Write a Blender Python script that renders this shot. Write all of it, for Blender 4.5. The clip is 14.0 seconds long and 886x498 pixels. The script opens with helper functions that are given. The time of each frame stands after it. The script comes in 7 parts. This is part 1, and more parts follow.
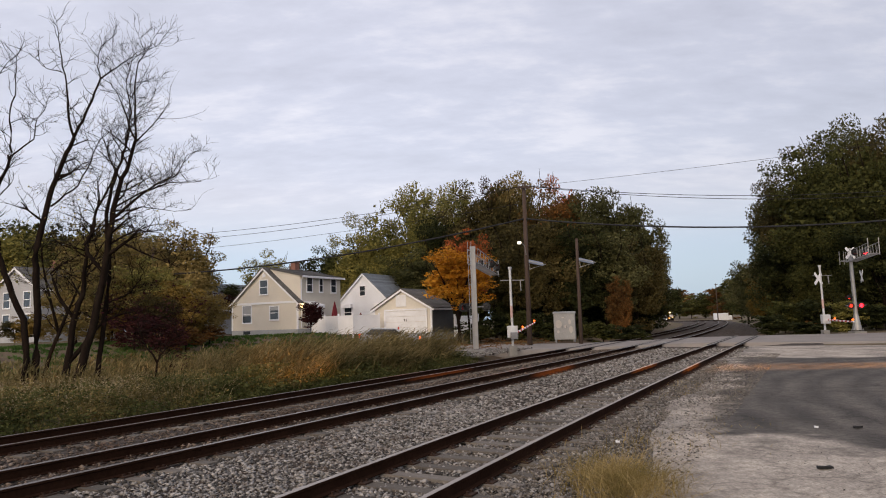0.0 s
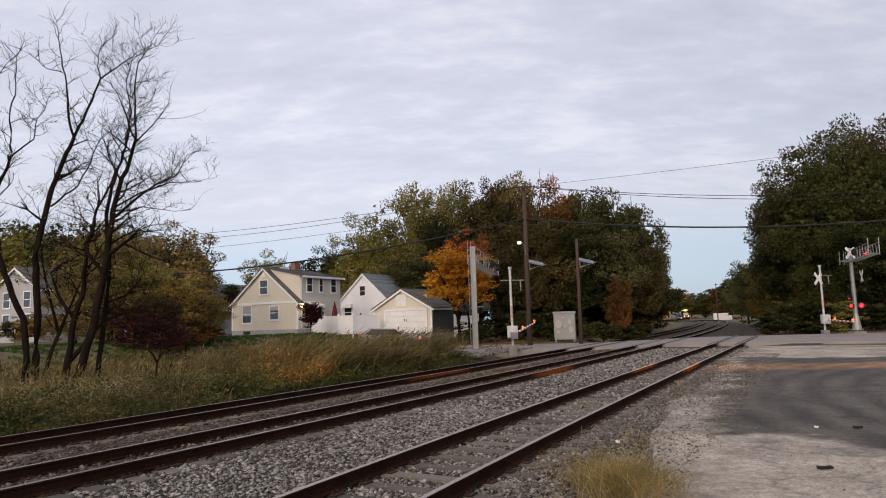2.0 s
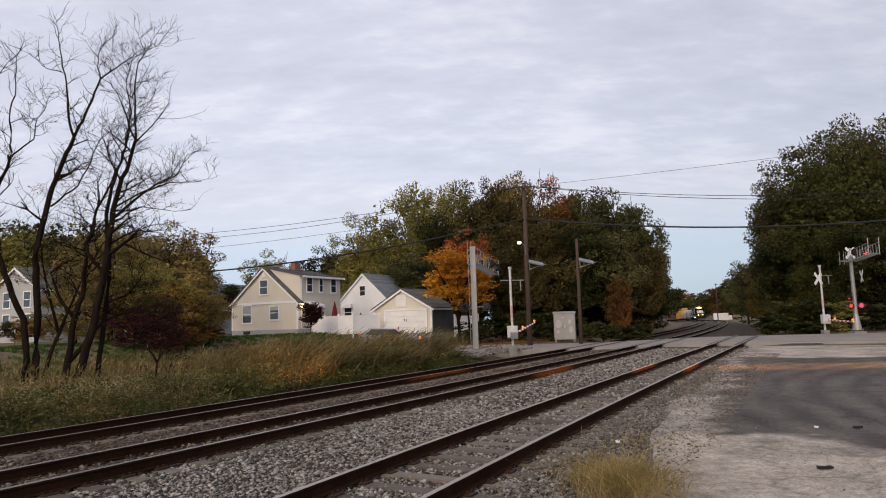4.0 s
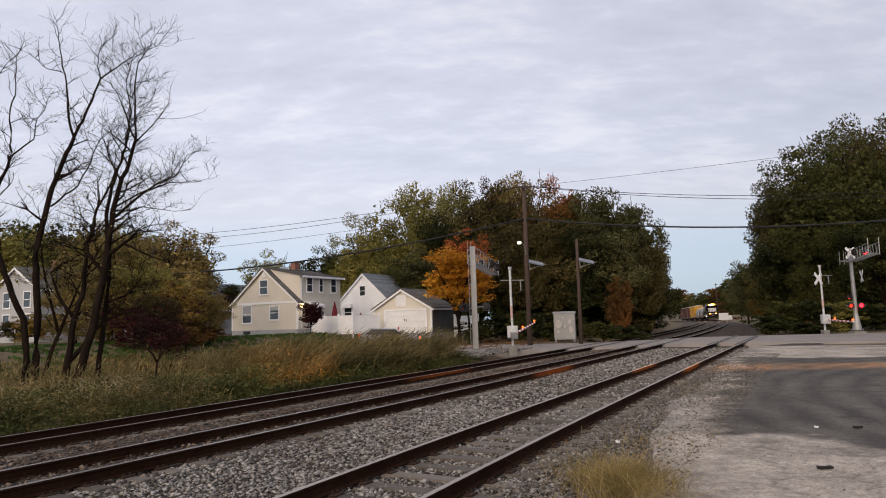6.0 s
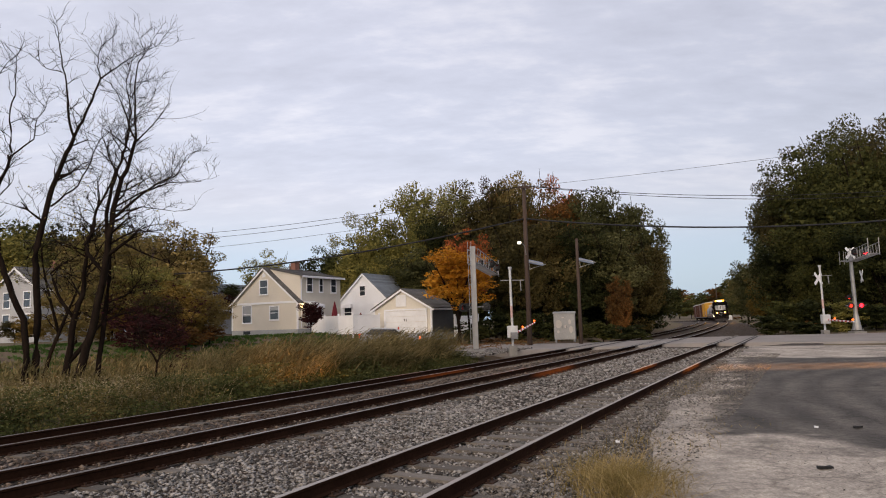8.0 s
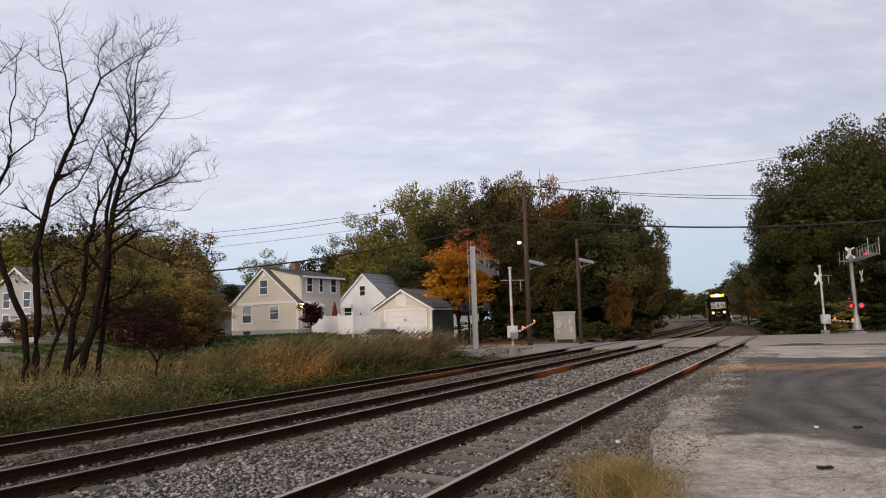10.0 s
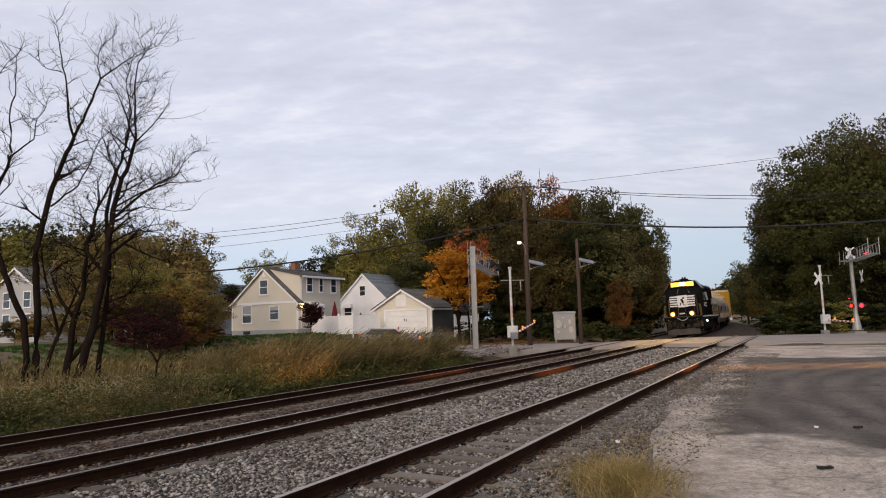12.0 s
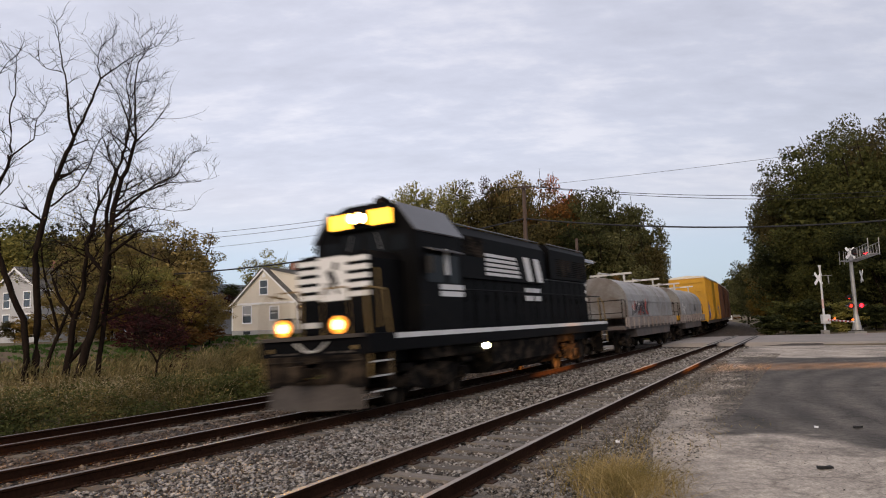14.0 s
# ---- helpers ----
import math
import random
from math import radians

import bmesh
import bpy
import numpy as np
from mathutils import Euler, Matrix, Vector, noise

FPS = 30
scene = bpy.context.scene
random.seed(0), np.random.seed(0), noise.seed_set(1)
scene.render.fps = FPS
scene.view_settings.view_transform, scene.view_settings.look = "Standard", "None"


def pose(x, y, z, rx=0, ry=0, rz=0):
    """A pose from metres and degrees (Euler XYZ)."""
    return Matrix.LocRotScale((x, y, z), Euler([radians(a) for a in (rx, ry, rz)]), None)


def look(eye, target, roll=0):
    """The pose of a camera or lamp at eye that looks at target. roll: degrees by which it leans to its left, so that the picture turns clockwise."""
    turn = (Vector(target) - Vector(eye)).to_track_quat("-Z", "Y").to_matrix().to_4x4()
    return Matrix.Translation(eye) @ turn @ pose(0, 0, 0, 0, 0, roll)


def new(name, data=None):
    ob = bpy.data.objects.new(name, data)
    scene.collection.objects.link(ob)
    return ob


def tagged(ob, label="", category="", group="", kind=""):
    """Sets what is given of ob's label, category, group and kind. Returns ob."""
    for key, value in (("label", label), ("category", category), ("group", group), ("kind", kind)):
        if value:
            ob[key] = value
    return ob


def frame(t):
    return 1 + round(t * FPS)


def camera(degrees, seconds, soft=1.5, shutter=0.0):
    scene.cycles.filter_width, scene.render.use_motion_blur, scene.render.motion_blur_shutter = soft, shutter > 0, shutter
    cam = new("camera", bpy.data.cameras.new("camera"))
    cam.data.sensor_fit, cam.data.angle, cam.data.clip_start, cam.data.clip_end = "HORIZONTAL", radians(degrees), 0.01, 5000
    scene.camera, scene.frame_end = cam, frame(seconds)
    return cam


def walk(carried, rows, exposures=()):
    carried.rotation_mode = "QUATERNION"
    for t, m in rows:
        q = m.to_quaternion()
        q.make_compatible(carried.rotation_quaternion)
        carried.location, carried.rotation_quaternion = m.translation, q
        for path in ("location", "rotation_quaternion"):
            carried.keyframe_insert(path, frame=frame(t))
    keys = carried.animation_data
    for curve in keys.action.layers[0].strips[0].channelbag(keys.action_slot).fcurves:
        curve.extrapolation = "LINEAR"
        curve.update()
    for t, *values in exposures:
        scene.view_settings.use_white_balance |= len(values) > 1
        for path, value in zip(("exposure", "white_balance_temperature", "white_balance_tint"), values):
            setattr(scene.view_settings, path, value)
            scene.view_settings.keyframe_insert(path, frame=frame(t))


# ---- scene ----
# ---------- camera ----------
cam = camera(67.0, 14.0, soft=1.05, shutter=0.45)
EYE = (0.0, 0.0, 1.85)
AIM = (0.0, 10.0 * math.cos(radians(6.1)), 1.85 + 10.0 * math.sin(radians(6.1)))
STAND = look(EYE, AIM, roll=-1.75)
walk(cam, [(0.0, STAND), (14.0, STAND)], exposures=[(0.0, 0.16, 6850, 11), (14.0, 0.16, 6850, 11)])

# ---------- world and sun ----------
SUN_AZ, SUN_EL = radians(-158), radians(28)
world = bpy.data.worlds.new("dusk_sky")
scene.world = world
world.use_nodes = True


def build_world():
    nt = world.node_tree
    nt.nodes.clear()
    N = nt.nodes.new
    L = nt.links.new
    out, bg = N("ShaderNodeOutputWorld"), N("ShaderNodeBackground")
    sky = N("ShaderNodeTexSky")
    sky.sky_type = "NISHITA"
    sky.sun_disc = False
    sky.sun_elevation, sky.sun_rotation = SUN_EL, SUN_AZ
    sky.air_density, sky.dust_density = 1.0, 1.5
    gain = N("ShaderNodeVectorMath")
    gain.operation = "SCALE"
    gain.inputs["Scale"].default_value = 0.25
    L(sky.outputs["Color"], gain.inputs[0])
    tc, sep = N("ShaderNodeTexCoord"), N("ShaderNodeSeparateXYZ")
    L(tc.outputs["Generated"], sep.inputs[0])
    # cloud layers: flatten the direction onto a plane overhead
    up = N("ShaderNodeMath")
    up.operation = "ADD"
    up.inputs[1].default_value = 0.22
    L(sep.outputs["Z"], up.inputs[0])
    div = N("ShaderNodeVectorMath")
    div.operation = "DIVIDE"
    comb = N("ShaderNodeCombineXYZ")
    for i in range(3):
        L(up.outputs[0], comb.inputs[i])
    L(tc.outputs["Generated"], div.inputs[0])
    L(comb.outputs[0], div.inputs[1])
    mp = N("ShaderNodeMapping")
    mp.inputs["Scale"].default_value = (1.0, 2.0, 1.0)
    mp.inputs["Rotation"].default_value = (0, 0, radians(24))
    L(div.outputs[0], mp.inputs["Vector"])
    n1, n2 = N("ShaderNodeTexNoise"), N("ShaderNodeTexNoise")
    n1.inputs["Scale"].default_value, n1.inputs["Detail"].default_value, n1.inputs["Roughness"].default_value = 1.5, 9.0, 0.55
    n1.inputs["Distortion"].default_value = 0.25
    n2.inputs["Scale"].default_value, n2.inputs["Detail"].default_value, n2.inputs["Roughness"].default_value = 6.5, 6.0, 0.6
    L(mp.outputs[0], n1.inputs["Vector"])
    L(mp.outputs[0], n2.inputs["Vector"])
    mixn = N("ShaderNodeMix")
    mixn.data_type = "FLOAT"
    mixn.inputs["Factor"].default_value = 0.45
    L(n1.outputs["Fac"], mixn.inputs["A"])
    L(n2.outputs["Fac"], mixn.inputs["B"])
    cloud = N("ShaderNodeValToRGB")
    e = cloud.color_ramp.elements
    e[0].position, e[0].color = 0.34, (0.53, 0.55, 0.66, 1)
    e[1].position, e[1].color = 0.64, (0.74, 0.75, 0.85, 1)
    m = e.new(0.5)
    m.color = (0.60, 0.625, 0.75, 1)
    L(mixn.outputs["Result"], cloud.inputs["Fac"])
    # clearer blue and a warm band near the horizon
    low = N("ShaderNodeValToRGB")
    e = low.color_ramp.elements
    e[0].position, e[0].color = 0.0, (0.40, 0.54, 0.71, 1)
    e[1].position, e[1].color = 0.30, (0.60, 0.62, 0.75, 1)
    m = e.new(0.10)
    m.color = (0.47, 0.57, 0.74, 1)
    m = e.new(0.19)
    m.color = (0.64, 0.62, 0.70, 1)
    L(sep.outputs["Z"], low.inputs["Fac"])
    band = N("ShaderNodeMapRange")
    band.inputs["From Min"].default_value, band.inputs["From Max"].default_value = 0.06, 0.26
    band.interpolation_type = "SMOOTHSTEP"
    L(sep.outputs["Z"], band.inputs["Value"])
    cover = N("ShaderNodeMix")
    cover.data_type = "RGBA"
    L(band.outputs["Result"], cover.inputs["Factor"])
    L(low.outputs["Color"], cover.inputs["A"])
    L(cloud.outputs["Color"], cover.inputs["B"])
    veil = N("ShaderNodeMix")
    veil.data_type = "RGBA"
    veil.inputs["Factor"].default_value = 0.9
    L(gain.outputs[0], veil.inputs["A"])
    L(cover.outputs["Result"], veil.inputs["B"])
    L(veil.outputs["Result"], bg.inputs["Color"])
    # the overcast is thinner toward the west of north and heavier to the east
    heavy = N("ShaderNodeMapRange")
    heavy.inputs["From Min"].default_value, heavy.inputs["From Max"].default_value = -0.1, 0.6
    heavy.inputs["To Min"].default_value, heavy.inputs["To Max"].default_value = 1.02, 0.84
    L(sep.outputs["X"], heavy.inputs["Value"])
    L(heavy.outputs["Result"], bg.inputs["Strength"])
    L(bg.outputs[0], out.inputs["Surface"])


build_world()
sun = new("sun", bpy.data.lights.new("sun", "SUN"))
sun.data.energy, sun.data.angle, sun.data.color = 1.5, radians(45), (1.0, 0.80, 0.58)
sun.rotation_euler = (radians(90 - 28), 0, radians(-22))

# ---------- small building helpers ----------


def link(a, b):
    a.id_data.links.new(a, b)


def part(name, bm, material, parent=None, label="", smooth=False):
    """Turn a bmesh into ONE mesh object, under a thing or a part."""
    me = bpy.data.meshes.new(name)
    bm.to_mesh(me)
    bm.free()
    if smooth:
        me.polygons.foreach_set("use_smooth", [True] * len(me.polygons))
    for m_ in (material if isinstance(material, (list, tuple)) else [material]):
        me.materials.append(m_)
    ob = new(name, me)
    ob.parent = parent
    if label:
        ob["label"] = label
    return ob


def raw(name, verts, faces, material, parent=None, label="", smooth=False):
    me = bpy.data.meshes.new(name)
    me.from_pydata([tuple(v) for v in verts], [], faces)
    me.update()
    if smooth:
        me.polygons.foreach_set("use_smooth", [True] * len(me.polygons))
    me.materials.append(material)
    ob = new(name, me)
    ob.parent = parent
    if label:
        ob["label"] = label
    return ob


def thing(name, m, label, category, group="", kind=""):
    ob = new(name)
    ob.empty_display_size = 0.2
    ob.matrix_basis = m
    return tagged(ob, label, category, group, kind)


def B():
    return bmesh.new()


def cube(bm, x0, x1, y0, y1, z0, z1, bev=0.0, m=None):
    r = bmesh.ops.create_cube(bm, size=1.0)["verts"]
    t = Matrix.Translation(((x0 + x1) / 2, (y0 + y1) / 2, (z0 + z1) / 2)) @ Matrix.Diagonal((x1 - x0, y1 - y0, z1 - z0, 1))
    bmesh.ops.transform(bm, matrix=(m or Matrix()) @ t, verts=r)
    if bev > 0:
        ed = {e for v in r for e in v.link_edges}
        bmesh.ops.bevel(bm, geom=list(ed), offset=bev, segments=2, profile=0.6, affect="EDGES")
    return r


def rod(bm, a, b, r0, r1=None, n=10):
    """A round bar from a to b."""
    a, b = Vector(a), Vector(b)
    d = b - a
    r = bmesh.ops.create_cone(bm, cap_ends=True, segments=n, radius1=r0, radius2=r0 if r1 is None else r1, depth=d.length)["verts"]
    bmesh.ops.transform(bm, matrix=Matrix.Translation((a + b) / 2) @ d.to_track_quat("Z", "Y").to_matrix().to_4x4(), verts=r)
    return r


def ball(bm, c, r, sx=1, sy=1, sz=1, n=12):
    v = bmesh.ops.create_uvsphere(bm, u_segments=n, v_segments=max(6, n // 2), radius=r)["verts"]
    bmesh.ops.transform(bm, matrix=Matrix.Translation(c) @ Matrix.Diagonal((sx, sy, sz, 1)), verts=v)


def prism(bm, profile, a, b, m=None):
    """Extrude a closed profile of (u, v) points from a to b along x: u is y, v is z."""
    m = m or Matrix()
    va = [bm.verts.new(m @ Vector((a, u, v))) for u, v in profile]
    vb = [bm.verts.new(m @ Vector((b, u, v))) for u, v in profile]
    n = len(profile)
    fs = [bm.faces.new(va), bm.faces.new(vb[::-1])]
    for i in range(n):
        fs.append(bm.faces.new((va[i], vb[i], vb[(i + 1) % n], va[(i + 1) % n])))
    bmesh.ops.recalc_face_normals(bm, faces=fs)
    return fs


def tube(bm, pts, r, n=6, taper=None):
    """A round tube along points."""
    pts = [Vector(p) for p in pts]
    rings = []
    for i, p in enumerate(pts):
        d = (pts[min(i + 1, len(pts) - 1)] - pts[max(i - 1, 0)]).normalized()
        q = d.to_track_quat("Z", "Y")
        rr = r if taper is None else r + (taper - r) * i / (len(pts) - 1)
        rings.append([bm.verts.new(p + q @ Vector((rr * math.cos(2 * math.pi * k / n), rr * math.sin(2 * math.pi * k / n), 0))) for k in range(n)])
    for a, b in zip(rings, rings[1:]):
        for k in range(n):
            bm.faces.new((a[k], a[(k + 1) % n], b[(k + 1) % n], b[k]))
    bm.faces.new(rings[0][::-1])
    bm.faces.new(rings[-1])


# ---------- plan: tracks ----------
HEAD = radians(28.8)                       # heading of the siding
MAIN_HEAD = HEAD + math.atan(0.0342)       # heading of the main line before its curve
SIDE = Vector((math.cos(HEAD), -math.sin(HEAD), 0))
ALONG = Vector((math.sin(HEAD), math.cos(HEAD), 0))
GAUGE = 0.7525                             # half the distance of the rail heads


def _line():
    """The curve of the main line: (s, x, y, heading, z) every half metre."""
    rows, x, y, th = [], 0.0, 0.0, MAIN_HEAD
    s = -60.0
    while s < 460:
        rows.append([s, x, y, th, -0.067 - (3.6e-5 * (min(s, 350) - 110) ** 2 if s > 110 else 0.0)])
        k = min(max((s + 23.7) / 39.4, 0), 1) * 0.00105
        th -= k * 0.5
        x += math.sin(th) * 0.5
        y += math.cos(th) * 0.5
        s += 0.5
    i0 = 120
    ox, oy = SIDE.x * -9.63 - rows[i0][1], SIDE.y * -9.63 - rows[i0][2]
    for r in rows:
        r[1] += ox
        r[2] += oy
    return rows


LINE = _line()


def rail_place(s, off=0.0, up=0.0):
    """A point beside the main line at distance s along it; and its heading."""
    f = (s + 60) * 2
    i = min(max(int(f), 0), len(LINE) - 2)
    f -= i
    a, b = LINE[i], LINE[i + 1]
    x, y, th, z = (a[j] + (b[j] - a[j]) * f for j in (1, 2, 3, 4))
    return Vector((x + math.cos(th) * off, y - math.sin(th) * off, z + up)), th


def siding_place(s, off=0.0, up=0.0):
    lat = -4.72 + 0.22 * math.exp(-(max(s, 2) - 5) / 6) + off
    p = ALONG * s + SIDE * lat
    return Vector((p.x, p.y, up)), HEAD


def lateral(x, y):
    return x * SIDE.x + y * SIDE.y


def along(x, y):
    return x * ALONG.x + y * ALONG.y


def smooth(a, b, v):
    t = min(max((v - a) / (b - a), 0), 1)
    return t * t * (3 - 2 * t)


def road_y(x):
    """Middle of the crossing road."""
    return 47.5 - 0.10 * (x - 8)


def ground_z(x, y):
    """Height of the ground: flat by the tracks, rising to the house lots."""
    lat, s = lateral(x, y), along(x, y)
    z = -0.12
    bed = smooth(-0.6, -1.6, lat) * smooth(-18.8, -17.4, lat)
    z -= 0.45 * bed * smooth(60, 46, s)
    z -= 0.35 * smooth(-15.5, -17.0, lat) * smooth(-27, -22, lat) * smooth(43, 36, s)
    z += smooth(-31.5, -41.0, lat) * 1.15 * smooth(90, 70, s)
    if s > 46:
        z -= 0.9 * smooth(46, 60, s) * smooth(-17.5, -15, lat + 0.0006 * max(s - 20, 0) ** 2) * smooth(-1, -4, lat + 0.0006 * max(s - 20, 0) ** 2)
    if s > 60:
        z -= 3.6e-5 * max(min(s, 350) - 110, 0) ** 2
    z += 0.05 * noise.noise((x * 0.15, y * 0.15, 0)) * smooth(-16, -20, lat)
    return z


# beam of a waiting vehicle's warm headlamp that falls low across the yard and rails
beam = new("headlamp_beam", bpy.data.lights.new("headlamp_beam", "SPOT"))
beam.data.energy, beam.data.color, beam.data.spot_size, beam.data.spot_blend = 105000.0, (1.0, 0.42, 0.10), radians(10.5), 1.0
beam.data.shadow_soft_size = 0.08
beam.matrix_basis = look((31.0, 19.5, 1.45), (11.6, 23.28, -0.1))

# ---------- materials ----------


def mat(name, color, rough=0.7, metal=0.0, var=0.25, scale=3.0, fine=30.0, bump=0.2, depth=0.01, dirt=None, dirt_amount=0.4, island=0.0, obrand=0.0,
        stretch=(1, 1, 1), glow=0.0, spec=0.22):
    """A principled surface varied at two scales, with stains and fine relief."""
    m = bpy.data.materials.new(name)
    m.use_nodes = True
    nt = m.node_tree
    p = nt.nodes["Principled BSDF"]
    N = nt.nodes.new
    p.inputs["Roughness"].default_value = rough
    p.inputs["Metallic"].default_value = metal
    p.inputs["Specular IOR Level"].default_value = spec
    tc, mp = N("ShaderNodeTexCoord"), N("ShaderNodeMapping")
    mp.inputs["Scale"].default_value = stretch
    link(tc.outputs["Object"], mp.inputs["Vector"])
    big, small = N("ShaderNodeTexNoise"), N("ShaderNodeTexNoise")
    big.inputs["Scale"].default_value, big.inputs["Detail"].default_value = scale, 5.0
    small.inputs["Scale"].default_value, small.inputs["Detail"].default_value = fine, 6.0
    link(mp.outputs[0], big.inputs["Vector"])
    link(mp.outputs[0], small.inputs["Vector"])
    mixv = N("ShaderNodeMath")
    mixv.operation = "ADD"
    link(big.outputs["Fac"], mixv.inputs[0])
    link(small.outputs["Fac"], mixv.inputs[1])
    lo, hi = max(0.0, 1 - var), 1 + var
    mr = N("ShaderNodeMapRange")
    mr.inputs["From Min"].default_value, mr.inputs["From Max"].default_value = 0.65, 1.35
    mr.inputs["To Min"].default_value, mr.inputs["To Max"].default_value = lo, hi
    link(mixv.outputs[0], mr.inputs["Value"])
    value = mr.outputs["Result"]
    if island or obrand:
        if island:
            src = N("ShaderNodeNewGeometry").outputs["Random Per Island"]
        else:
            src = N("ShaderNodeObjectInfo").outputs["Random"]
        amt = island or obrand
        m2 = N("ShaderNodeMapRange")
        m2.inputs["To Min"].default_value, m2.inputs["To Max"].default_value = 1 - amt, 1 + amt
        link(src, m2.inputs["Value"])
        mul = N("ShaderNodeMath")
        mul.operation = "MULTIPLY"
        link(value, mul.inputs[0])
        link(m2.outputs["Result"], mul.inputs[1])
        value = mul.outputs[0]
    col = N("ShaderNodeVectorMath")
    col.operation = "SCALE"
    col.inputs[0].default_value = color[:3]
    link(value, col.inputs["Scale"])
    colour = col.outputs[0]
    if dirt:
        dn = N("ShaderNodeTexNoise")
        dn.inputs["Scale"].default_value, dn.inputs["Detail"].default_value, dn.inputs["Roughness"].default_value = scale * 0.7, 8.0, 0.65
        dn.inputs["Distortion"].default_value = 0.4
        link(mp.outputs[0], dn.inputs["Vector"])
        dr = N("ShaderNodeMapRange")
        dr.inputs["From Min"].default_value, dr.inputs["From Max"].default_value = 0.48, 0.68
        dr.inputs["To Max"].default_value = dirt_amount
        link(dn.outputs["Fac"], dr.inputs["Value"])
        mx = N("ShaderNodeMix")
        mx.data_type = "RGBA"
        mx.inputs["B"].default_value = (*dirt[:3], 1)
        link(dr.outputs["Result"], mx.inputs["Factor"])
        link(colour, mx.inputs["A"])
        colour = mx.outputs["Result"]
    link(colour, p.inputs["Base Color"])
    if bump:
        bp = N("ShaderNodeBump")
        bp.inputs["Strength"].default_value, bp.inputs["Distance"].default_value = bump, depth
        link(mixv.outputs[0], bp.inputs["Height"])
        link(bp.outputs[0], p.inputs["Normal"])
    if glow:
        p.inputs["Emission Color"].default_value = (*color[:3], 1)
        p.inputs["Emission Strength"].default_value = glow
    return m


def foliage(name, a, b, c, scale=0.35):
    """Leaves in three shades, mixed leaf by leaf and in drifts through the crown."""
    m = bpy.data.materials.new(name)
    m.use_nodes = True
    nt = m.node_tree
    p = nt.nodes["Principled BSDF"]
    N = nt.nodes.new
    geo, tc, no = N("ShaderNodeNewGeometry"), N("ShaderNodeTexCoord"), N("ShaderNodeTexNoise")
    no.inputs["Scale"].default_value, no.inputs["Detail"].default_value = scale, 3.0
    link(tc.outputs["Object"], no.inputs["Vector"])
    ad = N("ShaderNodeMath")
    ad.operation = "MULTIPLY_ADD"
    ad.inputs[1].default_value, ad.inputs[2].default_value = 0.45, 0.0
    link(geo.outputs["Random Per Island"], ad.inputs[0])
    nm = N("ShaderNodeMapRange")
    nm.inputs["From Min"].default_value, nm.inputs["From Max"].default_value = 0.3, 0.7
    nm.inputs["To Max"].default_value = 0.55
    link(no.outputs["Fac"], nm.inputs["Value"])
    link(nm.outputs["Result"], ad.inputs[2])
    rp = N("ShaderNodeValToRGB")
    e = rp.color_ramp.elements
    e[0].position, e[0].color = 0.12, (*a, 1)
    e[1].position, e[1].color = 0.88, (*c, 1)
    q = e.new(0.5)
    q.color = (*b, 1)
    link(ad.outputs[0], rp.inputs["Fac"])
    link(rp.outputs["Color"], p.inputs["Base Color"])
    p.inputs["Roughness"].default_value = 0.65
    p.inputs["Specular IOR Level"].default_value = 0.05
    tr = N("ShaderNodeBsdfTranslucent")
    link(rp.outputs["Color"], tr.inputs["Color"])
    ms = N("ShaderNodeMixShader")
    ms.inputs["Fac"].default_value = 0.25
    out = nt.nodes["Material Output"]
    link(p.outputs[0], ms.inputs[1])
    link(tr.outputs[0], ms.inputs[2])
    link(ms.outputs[0], out.inputs["Surface"])
    return m


M = {}
M["asphalt"] = mat("worn_asphalt", (0.375, 0.328, 0.278), 0.9, var=0.5, scale=0.7, fine=30, bump=0.9, depth=0.02, dirt=(0.13, 0.114, 0.099), dirt_amount=0.75)
M["road"] = mat("pale_road_asphalt", (0.25, 0.225, 0.205), 0.8, var=0.15, scale=0.5, fine=30, bump=0.3, dirt=(0.16, 0.15, 0.148), dirt_amount=0.5)
M["soil"] = mat("leafy_soil", (0.12, 0.085, 0.055), 0.95, var=0.35, scale=0.5, fine=12, bump=0.6, depth=0.05, dirt=(0.09, 0.11, 0.035), dirt_amount=0.8)
M["lawn"] = mat("lawn", (0.075, 0.12, 0.03), 0.95, var=0.3, scale=0.6, fine=20, bump=0.5, depth=0.03, dirt=(0.16, 0.14, 0.06), dirt_amount=0.4)
M["bed"] = mat("ballast_bed", (0.060, 0.050, 0.043), 0.95, var=0.8, scale=6, fine=34, bump=1.0, depth=0.05, dirt=(0.13, 0.08, 0.055), dirt_amount=0.5)
M["stone"] = mat("ballast_stone", (0.215, 0.202, 0.188), 0.9, var=0.25, scale=3, fine=40, bump=0.4, island=0.85, dirt=(0.11, 0.07, 0.05), dirt_amount=0.5)
M["brown_stone"] = mat("rusty_ballast_stone", (0.125, 0.099, 0.080), 0.9, var=0.3, scale=1.2, fine=40, bump=0.4, island=0.85, dirt=(0.075, 0.042, 0.028), dirt_amount=0.7)
M["rail_side"] = mat("rusty_rail", (0.024, 0.0115, 0.007), 0.9, 0.0, spec=0.04, var=0.4, scale=2, fine=25, bump=0.3, depth=0.004)
M["rail_head"] = mat("worn_rail_head", (0.27, 0.235, 0.21), 0.36, 0.9, var=0.25, scale=1.0, fine=30, bump=0.05)
M["rail_rust"] = mat("dull_rail_head", (0.17, 0.135, 0.115), 0.45, 0.8, var=0.25, scale=1.0, fine=30, bump=0.05)
M["rail_worn"] = mat("pale_worn_rail_head", (0.36, 0.315, 0.28), 0.5, 0.55, var=0.25, scale=1.0, fine=30, bump=0.05)
